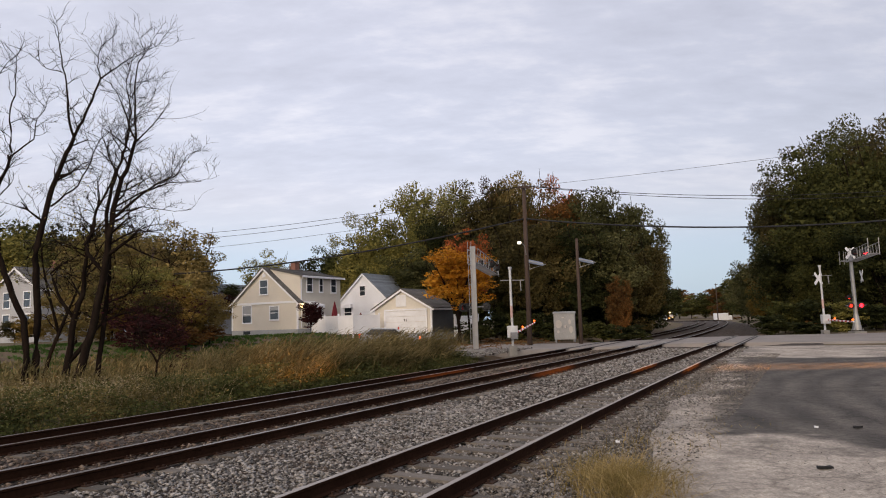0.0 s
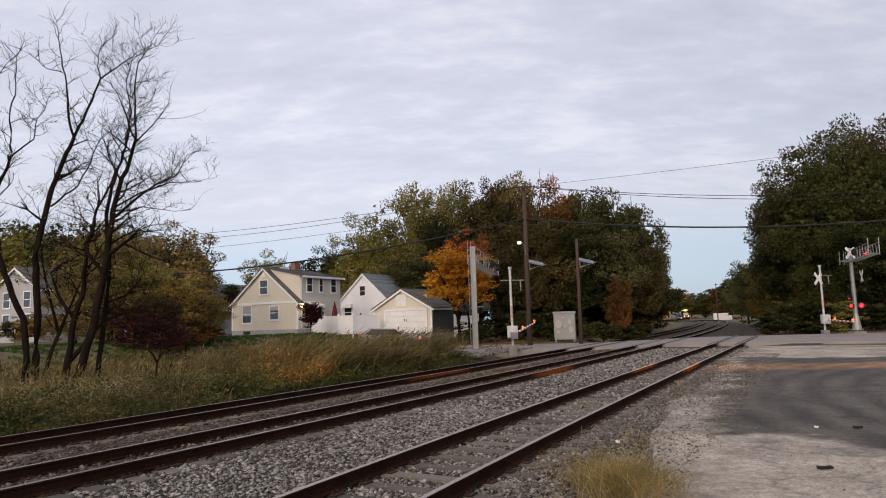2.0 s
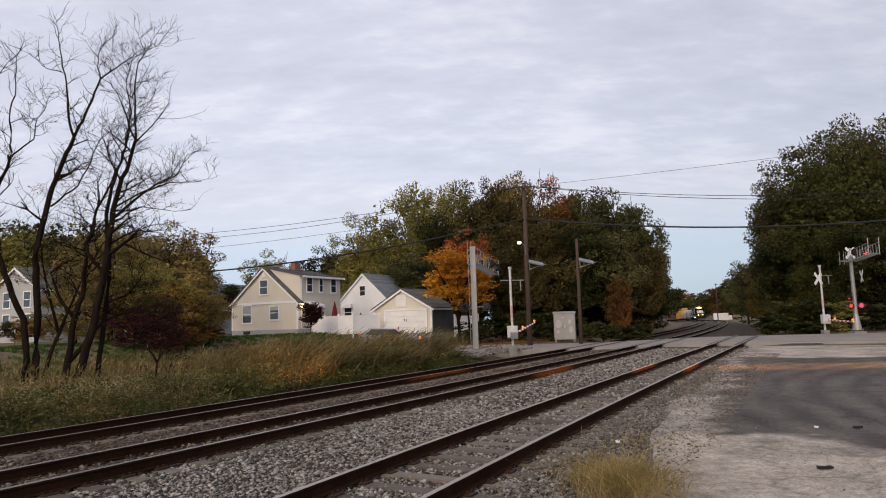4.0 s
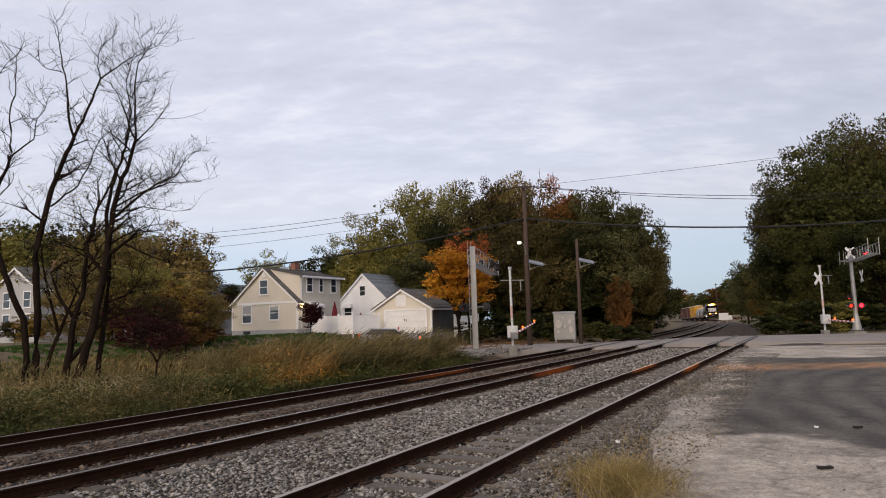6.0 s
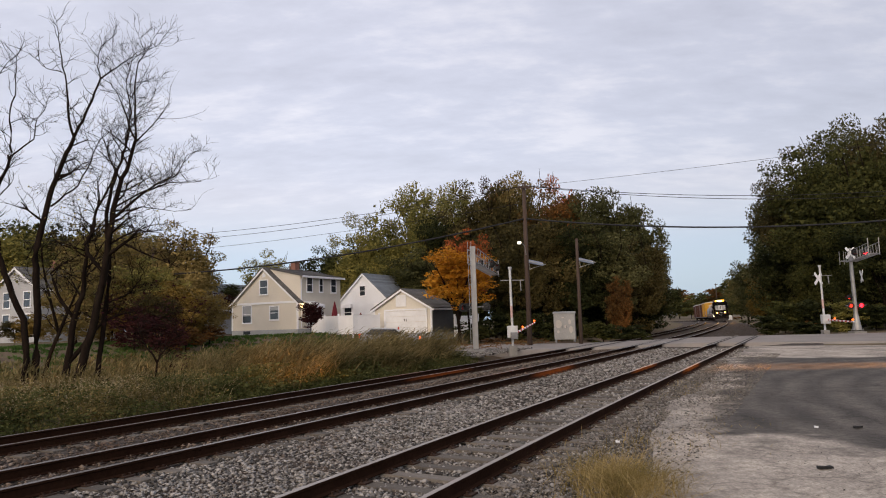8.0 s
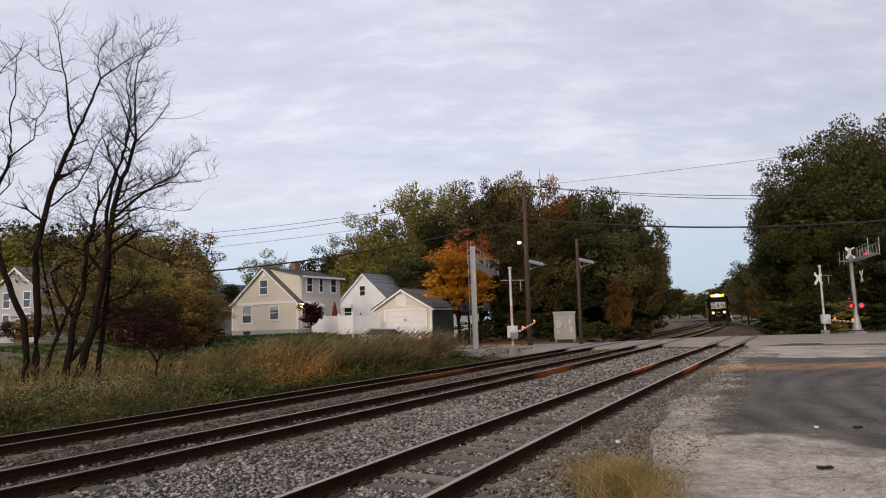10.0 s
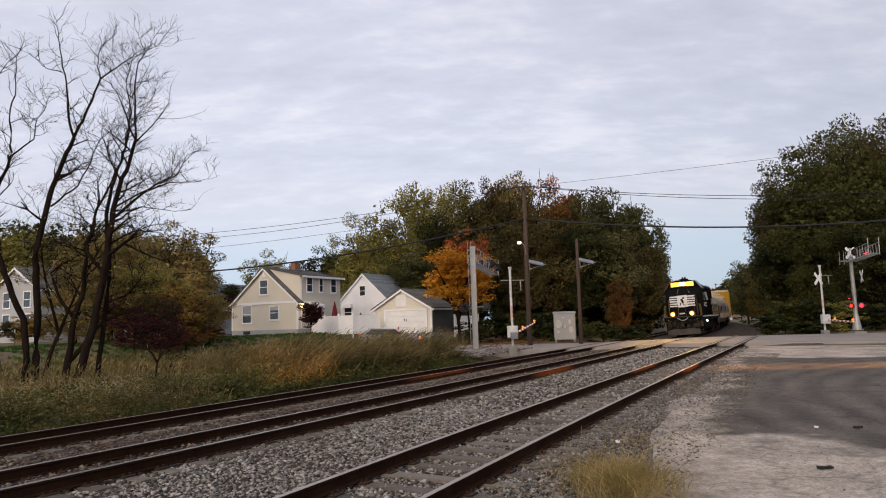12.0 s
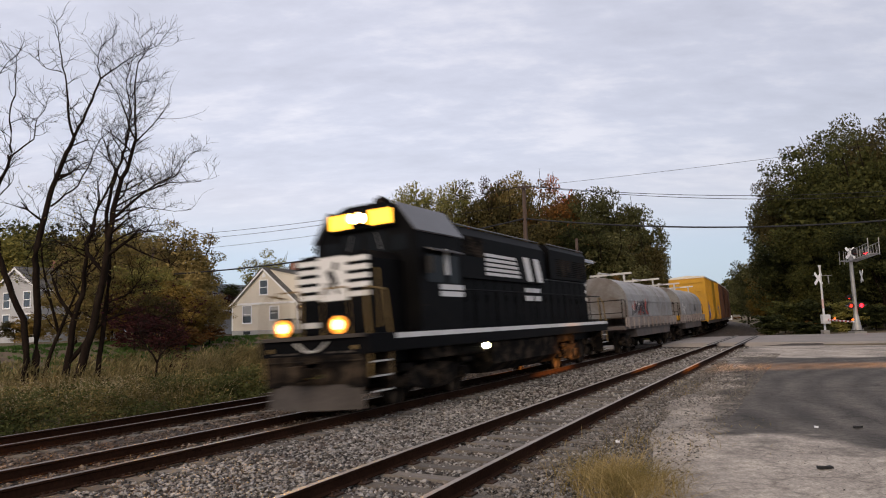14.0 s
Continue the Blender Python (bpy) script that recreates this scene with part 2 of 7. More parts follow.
M["tie"] = mat("weathered_tie", (0.13, 0.115, 0.10), 0.9, var=0.35, scale=4, fine=40, bump=0.6, stretch=(0.4, 6, 3), obrand=0.35)
M["plate"] = mat("rusty_plate", (0.05, 0.030, 0.022), 0.8, 0.3, var=0.4, scale=5, fine=30)
M["galv"] = mat("galvanised_steel", (0.34, 0.335, 0.33), 0.5, 0.55, var=0.15, scale=2, fine=25, bump=0.08, dirt=(0.3, 0.29, 0.27), dirt_amount=0.4)
M["silver"] = mat("silver_paint", (0.58, 0.59, 0.60), 0.55, 0.3, var=0.12, scale=1.6, fine=25, bump=0.08, dirt=(0.34, 0.28, 0.22), dirt_amount=0.35)
M["boxpaint"] = mat("faded_silver_box_paint", (0.30, 0.30, 0.30), 0.5, 0.3, var=0.15, scale=1.2, fine=20, bump=0.08, dirt=(0.24, 0.23, 0.22), dirt_amount=0.5)
M["patchpaint"] = mat("pale_touch_up_paint", (0.42, 0.385, 0.36), 0.6, var=0.12, scale=3, fine=25, bump=0.05)
M["polewood"] = mat("creosoted_pole", (0.075, 0.052, 0.042), 0.9, var=0.3, scale=3, fine=30, bump=0.5, stretch=(5, 5, 0.4))
M["cable"] = mat("black_cable", (0.02, 0.02, 0.022), 0.6, var=0.1, bump=0)
M["blackmetal"] = mat("black_metal", (0.02, 0.02, 0.021), 0.5, 0.1, var=0.25, scale=2, fine=25, bump=0.08)
M["white"] = mat("white_paint", (0.78, 0.78, 0.79), 0.5, var=0.06, scale=2, fine=20, bump=0.06, dirt=(0.55, 0.53, 0.5), dirt_amount=0.25)
M["vinyl"] = mat("white_vinyl", (0.86, 0.86, 0.88), 0.45, var=0.05, scale=1.5, fine=15, bump=0.03)
M["siding"] = mat("cream_vinyl_siding", (0.69, 0.64, 0.555), 0.6, var=0.06, scale=0.8, fine=12, bump=0.05)
M["pale_siding"] = mat("pale_siding", (0.78, 0.79, 0.82), 0.6, var=0.05, scale=0.8, fine=12, bump=0.05)
M["grey_siding"] = mat("grey_siding", (0.42, 0.42, 0.43), 0.65, var=0.08, scale=0.8, fine=12, bump=0.05)
M["foundation"] = mat("painted_foundation", (0.38, 0.39, 0.40), 0.85, var=0.12, scale=1.5, fine=20, bump=0.2)
M["roof"] = mat("asphalt_shingle", (0.11, 0.105, 0.10), 0.9, var=0.3, scale=1.2, fine=25, bump=0.5, island=0.25)
M["roof_blue"] = mat("blue_grey_shingle", (0.17, 0.19, 0.21), 0.9, var=0.25, scale=1.2, fine=25, bump=0.5, island=0.2)
M["brick"] = mat("chimney_brick", (0.24, 0.12, 0.09), 0.9, var=0.3, scale=3, fine=25, bump=0.4)
M["glass"] = mat("dark_window_glass", (0.035, 0.042, 0.05), 0.08, var=0.3, scale=0.7, fine=3, bump=0, spec=0.8)
M["tinted"] = mat("tinted_car_glass", (0.012, 0.013, 0.015), 0.1, var=0.1, bump=0, spec=0.2)
M["curtain"] = mat("pale_blind", (0.35, 0.36, 0.37), 0.8, var=0.1, bump=0.05)
M["umbrella"] = mat("maroon_canvas", (0.13, 0.018, 0.025), 0.8, var=0.2, bump=0.2)
M["bark"] = mat("dark_bark", (0.016, 0.011, 0.0085), 0.95, spec=0.04, var=0.4, scale=3, fine=14, bump=0.8, depth=0.02, stretch=(3, 3, 0.7), dirt=(0.032, 0.025, 0.018), dirt_amount=0.5)
M["carpaint"] = mat("pale_silver_car_paint", (0.45, 0.46, 0.48), 0.3, 0.4, var=0.05, bump=0)
M["rubber"] = mat("black_rubber", (0.018, 0.018, 0.018), 0.8, var=0.2, bump=0.1)
M["red_glow"] = mat("lit_red_lens", (1.0, 0.005, 0.009), 0.3, var=0, bump=0, glow=22.0)
M["red_lens"] = mat("dark_red_lens", (0.25, 0.02, 0.02), 0.25, var=0, bump=0)
M["amber_glow"] = mat("lit_amber_lens", (1.0, 0.13, 0.02), 0.3, var=0, bump=0, glow=2.4)
M["lamp_glow"] = mat("warm_porch_glow", (1.0, 0.70, 0.30), 0.3, var=0, bump=0, glow=8.0)
M["street_glow"] = mat("street_lamp_glass", (1.0, 0.93, 0.75), 0.3, var=0, bump=0, glow=1.2)
M["head_glow"] = mat("lit_headlight", (1.0, 0.47, 0.09), 0.2, var=0, bump=0, glow=5000.0)
M["ditch_glow"] = mat("lit_ditch_light", (1.0, 0.50, 0.14), 0.2, var=0, bump=0, glow=14.0)
# glow painted round the ditch lights, not a lamp of its own
M["halo_glow"] = mat("amber_halo", (1.0, 0.36, 0.05), 0.3, var=0, bump=0, glow=1.3)
M["board_glow"] = mat("lit_number_board", (1.0, 0.50, 0.05), 0.3, var=0, bump=0, glow=2.5)
M["red_stripe"] = mat("red_band", (0.45, 0.05, 0.04), 0.5, var=0.1, bump=0.03)
M["loco_black"] = mat("locomotive_black", (0.003, 0.003, 0.0035), 0.5, 0.0, spec=0.05, var=0.3, scale=1.0, fine=12, bump=0.06, dirt=(0.010, 0.009, 0.008), dirt_amount=0.4)
M["loco_under"] = mat("grimy_underframe", (0.007, 0.006, 0.0055), 0.85, spec=0.05, metal=0.0, var=0.4, scale=3, fine=20, bump=0.3, dirt=(0.11, 0.08, 0.055), dirt_amount=0.6)
M["loco_white"] = mat("white_stripe_paint", (0.66, 0.65, 0.64), 0.5, var=0.1, scale=2, fine=20, bump=0.03, dirt=(0.4, 0.37, 0.33), dirt_amount=0.3)
M["handrail"] = mat("worn_handrail", (0.20, 0.135, 0.055), 0.6, 0.2, var=0.2, bump=0.05)
M["hood_grey"] = mat("weathered_grey_hood", (0.29, 0.285, 0.28), 0.6, 0.15, var=0.25, scale=0.8, fine=14, bump=0.08, dirt=(0.14, 0.095, 0.07), dirt_amount=0.75)
M["car_frame"] = mat("dirty_car_frame", (0.10, 0.085, 0.08), 0.8, 0.1, var=0.3, scale=1.5, fine=20, bump=0.2, dirt=(0.18, 0.13, 0.10), dirt_amount=0.5)
M["yellow"] = mat("yellow_boxcar_paint", (0.50, 0.265, 0.024), 0.55, 0.0, var=0.15, scale=0.7, fine=14, bump=0.06, dirt=(0.30, 0.17, 0.05), dirt_amount=0.45)
M["oxide"] = mat("brown_oxide_paint", (0.10, 0.045, 0.030), 0.65, 0.0, var=0.2, scale=0.7, fine=14, bump=0.06, dirt=(0.05, 0.04, 0.035), dirt_amount=0.5)
M["graf_red"] = mat("red_spray_paint", (0.42, 0.09, 0.07), 0.6, var=0.25, scale=2, bump=0)
M["graf_blue"] = mat("blue_spray_paint", (0.07, 0.10, 0.32), 0.6, var=0.25, scale=2, bump=0)
M["graf_black"] = mat("black_spray_paint", (0.03, 0.03, 0.035), 0.6, var=0.25, scale=2, bump=0)
M["solar"] = mat("solar_cells", (0.12, 0.14, 0.18), 0.3, 0.1, var=0.1, bump=0, spec=0.8)
M["leaf_litter"] = foliage("fallen_leaves", (0.10, 0.045, 0.02), (0.17, 0.08, 0.03), (0.22, 0.14, 0.06))
M["green"] = foliage("green_leaves", (0.026, 0.031, 0.011), (0.078, 0.080, 0.025), (0.18, 0.165, 0.052))
M["dark_green"] = foliage("dark_leaves", (0.014, 0.018, 0.008), (0.034, 0.040, 0.015), (0.085, 0.085, 0.030))
M["yellow_green"] = foliage("yellowing_leaves", (0.07, 0.076, 0.026), (0.20, 0.18, 0.053), (0.44, 0.365, 0.10))
M["olive_leaf"] = foliage("olive_brown_leaves", (0.085, 0.068, 0.027), (0.20, 0.152, 0.056), (0.36, 0.255, 0.095))
M["orange_leaf"] = foliage("orange_leaves", (0.22, 0.085, 0.012), (0.48, 0.205, 0.020), (0.66, 0.35, 0.05), 0.6)
M["rust_leaf"] = foliage("rusty_leaves", (0.05, 0.032, 0.014), (0.14, 0.072, 0.025), (0.30, 0.125, 0.035))
M["red_leaf"] = foliage("red_leaves", (0.18, 0.05, 0.018), (0.34, 0.09, 0.03), (0.44, 0.14, 0.045), 0.8)
M["olive_dark"] = foliage("dark_olive_leaves", (0.027, 0.025, 0.011), (0.075, 0.062, 0.024), (0.17, 0.13, 0.050))
M["gold_leaf"] = foliage("dull_golden_leaves", (0.085, 0.06, 0.016), (0.21, 0.138, 0.033), (0.35, 0.225, 0.06))
M["grey_green"] = foliage("grey_green_leaves", (0.028, 0.031, 0.013), (0.078, 0.078, 0.031), (0.17, 0.158, 0.068))
M["plum_leaf"] = foliage("plum_leaves", (0.022, 0.008, 0.010), (0.045, 0.014, 0.015), (0.08, 0.03, 0.025))
M["dry_grass"] = foliage("dry_tall_grass", (0.065, 0.053, 0.023), (0.18, 0.143, 0.062), (0.38, 0.295, 0.14), 0.7)
M["green_weed"] = foliage("green_weeds", (0.032, 0.040, 0.014), (0.075, 0.082, 0.028), (0.145, 0.138, 0.053), 0.5)
M["olive_weed"] = foliage("olive_weeds", (0.07, 0.058, 0.023), (0.16, 0.128, 0.05), (0.30, 0.22, 0.088), 0.5)
M["seedhead"] = foliage("pale_seedheads", (0.22, 0.17, 0.10), (0.38, 0.30, 0.18), (0.5, 0.42, 0.28), 0.5)
M["straw"] = foliage("straw_grass", (0.12, 0.097, 0.036), (0.27, 0.20, 0.074), (0.48, 0.36, 0.18), 1.5)
M["grit"] = mat("yard_grit", (0.165, 0.146, 0.127), 0.9, var=0.2, scale=3, fine=40, bump=0.3, island=0.6)
M["loco_glass"] = mat("dark_cab_glass", (0.004, 0.0045, 0.005), 0.2, var=0.1, bump=0, spec=0.1)


def yard_stains(m, centre, turn, radii, colour, amount):
    """A soft-edged dark stain of traffic grime with swept streaks, in metres on the yard."""
    nt = m.node_tree
    N = nt.nodes.new
    p = nt.nodes["Principled BSDF"]
    old = p.inputs["Base Color"].links[0].from_socket
    tc, mp, no, wv = N("ShaderNodeTexCoord"), N("ShaderNodeMapping"), N("ShaderNodeTexNoise"), N("ShaderNodeTexNoise")
    mp.vector_type = "TEXTURE"
    mp.inputs["Location"].default_value = (*centre, 0)
    mp.inputs["Rotation"].default_value = (0, 0, radians(turn))
    mp.inputs["Scale"].default_value = (*radii, 1)
    link(tc.outputs["Object"], mp.inputs["Vector"])
    ab, xyz, ln = N("ShaderNodeVectorMath"), N("ShaderNodeSeparateXYZ"), N("ShaderNodeMath")
    ab.operation, ln.operation = "ABSOLUTE", "MAXIMUM"
    link(mp.outputs[0], ab.inputs[0])
    link(ab.outputs[0], xyz.inputs[0])
    link(xyz.outputs["X"], ln.inputs[0])
    link(xyz.outputs["Y"], ln.inputs[1])
    no.inputs["Scale"].default_value, no.inputs["Detail"].default_value = 0.7, 7.0
    link(tc.outputs["Object"], no.inputs["Vector"])
    wv.inputs["Scale"].default_value, wv.inputs["Distortion"].default_value, wv.inputs["Detail"].default_value = 1.0, 0.6, 6.0
    sq = N("ShaderNodeMapping")
    sq.inputs["Scale"].default_value = (9.0, 1.3, 1.0)
    link(mp.outputs[0], sq.inputs["Vector"])
    link(sq.outputs[0], wv.inputs["Vector"])
    a = N("ShaderNodeMath")
    a.operation = "MULTIPLY_ADD"
    a.inputs[1].default_value = 0.34
    link(no.outputs["Fac"], a.inputs[0])
    link(ln.outputs["Value"], a.inputs[2])
    mr = N("ShaderNodeMapRange")
    mr.inputs["From Min"].default_value, mr.inputs["From Max"].default_value = 1.19, 1.13
    mr.inputs["To Min"].default_value, mr.inputs["To Max"].default_value = 0.0, amount
    link(a.outputs[0], mr.inputs["Value"])
    st = N("ShaderNodeMapRange")
    st.inputs["From Min"].default_value, st.inputs["From Max"].default_value = 0.3, 0.7
    st.inputs["To Min"].default_value, st.inputs["To Max"].default_value = 0.85, 1.0
    link(wv.outputs["Fac"], st.inputs["Value"])
    # tyre marks sweep in arcs round a point in the yard
    arc, am_, arr = N("ShaderNodeTexWave"), N("ShaderNodeMapping"), N("ShaderNodeMapRange")
    arc.wave_type, arc.rings_direction = "RINGS", "Z"
    am_.inputs["Location"].default_value = (-21.0, -10.0, 0)
    arc.inputs["Scale"].default_value, arc.inputs["Distortion"].default_value = 0.33, 1.2
    arc.inputs["Detail"].default_value, arc.inputs["Detail Scale"].default_value = 5.0, 1.6
    link(tc.outputs["Object"], am_.inputs["Vector"])
    link(am_.outputs[0], arc.inputs["Vector"])
    arr.inputs["To Min"].default_value, arr.inputs["To Max"].default_value = 0.88, 1.0
    link(arc.outputs["Fac"], arr.inputs["Value"])
    sm, mu = N("ShaderNodeMath"), N("ShaderNodeMath")
    sm.operation, mu.operation = "MULTIPLY", "MULTIPLY"
    link(arr.outputs["Result"], sm.inputs[0])
    link(st.outputs["Result"], sm.inputs[1])
    link(mr.outputs["Result"], mu.inputs[0])
    link(sm.outputs[0], mu.inputs[1])
    mx = N("ShaderNodeMix")
    mx.data_type = "RGBA"
    mx.inputs["B"].default_value = (*colour, 1)
    link(mu.outputs[0], mx.inputs["Factor"])
    link(old, mx.inputs["A"])
    # hairline cracks and a coarse aggregate
    vo, vn = N("ShaderNodeTexVoronoi"), N("ShaderNodeTexNoise")
    vo.feature = "DISTANCE_TO_EDGE"
    vo.inputs["Scale"].default_value = 0.42
    vn.inputs["Scale"].default_value, vn.inputs["Detail"].default_value = 1.2, 5.0
    wob = N("ShaderNodeVectorMath")
    wob.operation = "MULTIPLY_ADD"
    wob.inputs[1].default_value = (1.4, 1.4, 0.0)
    link(tc.outputs["Object"], vn.inputs["Vector"])
    link(vn.outputs["Color"], wob.inputs[0])
    link(tc.outputs["Object"], wob.inputs[2])
    link(wob.outputs[0], vo.inputs["Vector"])
    cr = N("ShaderNodeMapRange")
    cr.inputs["From Min"].default_value, cr.inputs["From Max"].default_value = 0.0, 0.022
    cr.inputs["To Min"].default_value, cr.inputs["To Max"].default_value = 0.68, 1.0
    link(vo.outputs["Distance"], cr.inputs["Value"])
    ag = N("ShaderNodeTexNoise")
    ag.inputs["Scale"].default_value, ag.inputs["Detail"].default_value, ag.inputs["Roughness"].default_value = 9.0, 6.0, 0.75
    link(tc.outputs["Object"], ag.inputs["Vector"])
    am = N("ShaderNodeMapRange")
    am.inputs["From Min"].default_value, am.inputs["From Max"].default_value = 0.3, 0.7
    am.inputs["To Min"].default_value, am.inputs["To Max"].default_value = 0.62, 1.4
    link(ag.outputs["Fac"], am.inputs["Value"])
    both = N("ShaderNodeMath")
    both.operation = "MULTIPLY"
    link(cr.outputs["Result"], both.inputs[0])
    link(am.outputs["Result"], both.inputs[1])
    fin = N("ShaderNodeVectorMath")
    fin.operation = "SCALE"
    link(mx.outputs["Result"], fin.inputs[0])
    link(both.outputs[0], fin.inputs["Scale"])
    link(fin.outputs[0], p.inputs["Base Color"])


yard_stains(M["asphalt"], (14.04, 16.84), -25, (6.5, 9.9), (0.048, 0.043, 0.039), 1.0)

# ---------- ground ----------


def build_ground():
    xs = [-900, -500, -300, -200] + [-150 + 3 * i for i in range(22)] + [-84 + 1.5 * i for i in range(100)] + [70 + 4 * i for i in range(20)] + [200, 300, 500, 900]
    ys = [-300, -120, -50, -25] + [-15 + 1.5 * i for i in range(100)] + [140 + 5 * i for i in range(30)] + [320, 400, 600, 1000, 2500]
    vs = [(x, y, ground_z(x, y) - 0.05) for y in ys for x in xs]
    w = len(xs)
    fs = [(j * w + i, j * w + i + 1, (j + 1) * w + i + 1, (j + 1) * w + i) for j in range(len(ys) - 1) for i in range(w - 1)]
    return tagged(raw("ground", vs, fs, M["soil"], smooth=True), "uneven leaf-strewn soil and rough grass", "ground", kind="structure")


def strip(name, left, right, material, label, category, n=60, z=0.0):
    """A flat sheet between two edges given as functions of 0..1; follows the ground."""
    vs, fs, cols = [], [], 48
    for i in range(n + 1):
        a, b = left(i / n), right(i / n)
        for k in range(-1, cols + 2):
            t = min(max(k / cols, 0), 1)
            x, y = a[0] + (b[0] - a[0]) * t, a[1] + (b[1] - a[1]) * t
            vs.append((x, y, z(x, y) - (0.5 if k in (-1, cols + 1) else 0.0)))
    w = cols + 3
    for i in range(n):
        for k in range(w - 1):
            fs.append((i * w + k, i * w + k + 1, (i + 1) * w + k + 1, (i + 1) * w + k))
    return tagged(raw(name, vs, fs, material, smooth=True), label, category, kind="structure")


build_ground()

# asphalt yard beside the siding, from behind the camera to the crossing road
YARD_EDGE = -1.75


def yard_left(t):
    s = -30 + 71 * t
    w = 0.45 * noise.noise((s * 0.35, 3.0, 0)) + 0.30 * noise.noise((s * 1.9, 7.0, 0))
    p = ALONG * s + SIDE * (YARD_EDGE + w - 1.0 * smooth(6, 14, s) - 0.5 * smooth(16, 34, s))
    return p.x, p.y


def yard_right(t):
    s = -30 + 71 * t
    p = ALONG * s + SIDE * 45
    return p.x, p.y


strip("yard", yard_left, yard_right, M["asphalt"], "cracked worn asphalt yard with gravelly edges", "yard", 120, lambda x, y: -0.07 + 0.02 * noise.noise((x * 0.2, y * 0.2, 5)))


def road_edge(side):
    def f(t):
        x = -70 + 160 * t
        return x, road_y(x) + side * (4.6 + (3.0 * smooth(14, 24, x) if side < 0 else 1.2 * smooth(12, 20, x)))
    return f


def road_z(x, y):
    o = lateral(x, y) - 0.034 * along(x, y) + 9.63 + 0.0006 * max(along(x, y), 0) ** 2
    return float(np.interp(o, [-14, -9, -5.2, -3.2, -0.9, 0.9, 3, 8, 14], [-0.10, -0.16, -0.175, -0.12, -0.088, -0.026, -0.016, -0.02, -0.055])) + 0.0


strip("road", road_edge(-1), road_edge(1), M["road"], "pale worn asphalt road over the crossing", "road", 120, road_z)


# ---------- tracks ----------
RAIL_PROFILE = [(-0.068, -0.171), (0.068, -0.171), (0.068, -0.160), (0.012, -0.145), (0.010, -0.05), (0.036, -0.035), (0.036, -0.006), (0.028, 0.0),
                (-0.028, 0.0), (-0.036, -0.006), (-0.036, -0.035), (-0.010, -0.05), (-0.012, -0.145), (-0.068, -0.160)]


def build_rail(place, off, s0, s1, step, up, parent, head):
    vs, fs, n = [], [], len(RAIL_PROFILE)
    s, cnt = s0, 0
    while s <= s1 + 1e-6:
        p, th = place(s, off, up)
        rx, ry = math.cos(th), -math.sin(th)
        for u, v in RAIL_PROFILE:
            vs.append((p.x + rx * u, p.y + ry * u, p.z + v))
        s += step
        cnt += 1
    me_faces, idx = [], []
    for i in range(cnt - 1):
        for k in range(n):
            a, b = i * n + k, i * n + (k + 1) % n
            me_faces.append((a, b, b + n, a + n))
            idx.append(1 if k in (6, 7, 8) else 0)
    ob = raw("rail", vs, me_faces, M["rail_side"], parent)
    ob.data.materials.append(head)
    ob.data.polygons.foreach_set("material_index", idx)
    return ob


def tie_mesh(width, height):
    bm = B()
    cube(bm, -1.3, 1.3, -width / 2, width / 2, -height, 0, bev=0.012)
    me = bpy.data.meshes.new("tie")
    bm.to_mesh(me)
    bm.free()
    me.materials.append(M["tie"])
    return me


TIE = tie_mesh(0.23, 0.18)


def plate_mesh():
    bm = B()
    cube(bm, -0.17, 0.17, -0.09, 0.09, 0, 0.02)
    for x in (-0.1, 0.1):
        for y in (-0.05, 0.05):
            cube(bm, x - 0.014, x + 0.014, y - 0.014, y + 0.014, 0.02, 0.05)
    me = bpy.data.meshes.new("tie_plate")
    bm.to_mesh(me)
    bm.free()
    me.materials.append(M["plate"])
    return me


PLATE = plate_mesh()


def build_track(name, place, lift, cant, s0, s1, label, head, tie_from, tie_to):
    track = thing(name, Matrix(), label, "railway track", "railway tracks", "structure")
    for off, up in ((-GAUGE, lift), (GAUGE, lift + cant)):
        build_rail(place, off, s0, s1, 1.0, up, track, head)
    rnd = random.Random(name)
    s, tilt = tie_from, math.atan2(cant, 2 * GAUGE)
    while s < tie_to:
        p, th = place(s, 0, lift + cant / 2 - 0.19)
        tie = new("tie", TIE)
        tie.parent = track
        tie.matrix_basis = Matrix.Translation(p + Vector((rnd.uniform(-.04, .04), 0, rnd.uniform(-.015, .008)))) @ Euler((0, -tilt, -th + rnd.uniform(-.03, .03))).to_matrix().to_4x4()
        for off, up in ((-GAUGE, lift), (GAUGE, lift + cant)):
            q, th = place(s, off, up - 0.19)
            pl = new("tie_plate", PLATE)
            pl.parent = tie
            pl.matrix_basis = tie.matrix_basis.inverted() @ (Matrix.Translation(q) @ Euler((0, -tilt, -th)).to_matrix().to_4x4())
        s += 0.55 if name != "siding_track" else 0.62
    return track


def far_place(s, off=0.0, up=0.0):
    return rail_place(s, off - 4.0, up)


CANT = 0.059
build_track("main_track", rail_place, 0.0, CANT, -40, 440, "rusty curving main track with shiny rail heads", M["rail_head"], -8, 42)
build_track("far_track", far_place, -0.089, CANT, -40, 440, "rusty curving main track beside the weeds", M["rail_rust"], -8, 42)
build_track("siding_track", siding_place, 0.0, 0.0, -20, 58, "old siding track with weathered ties", M["rail_worn"], -12, 41)


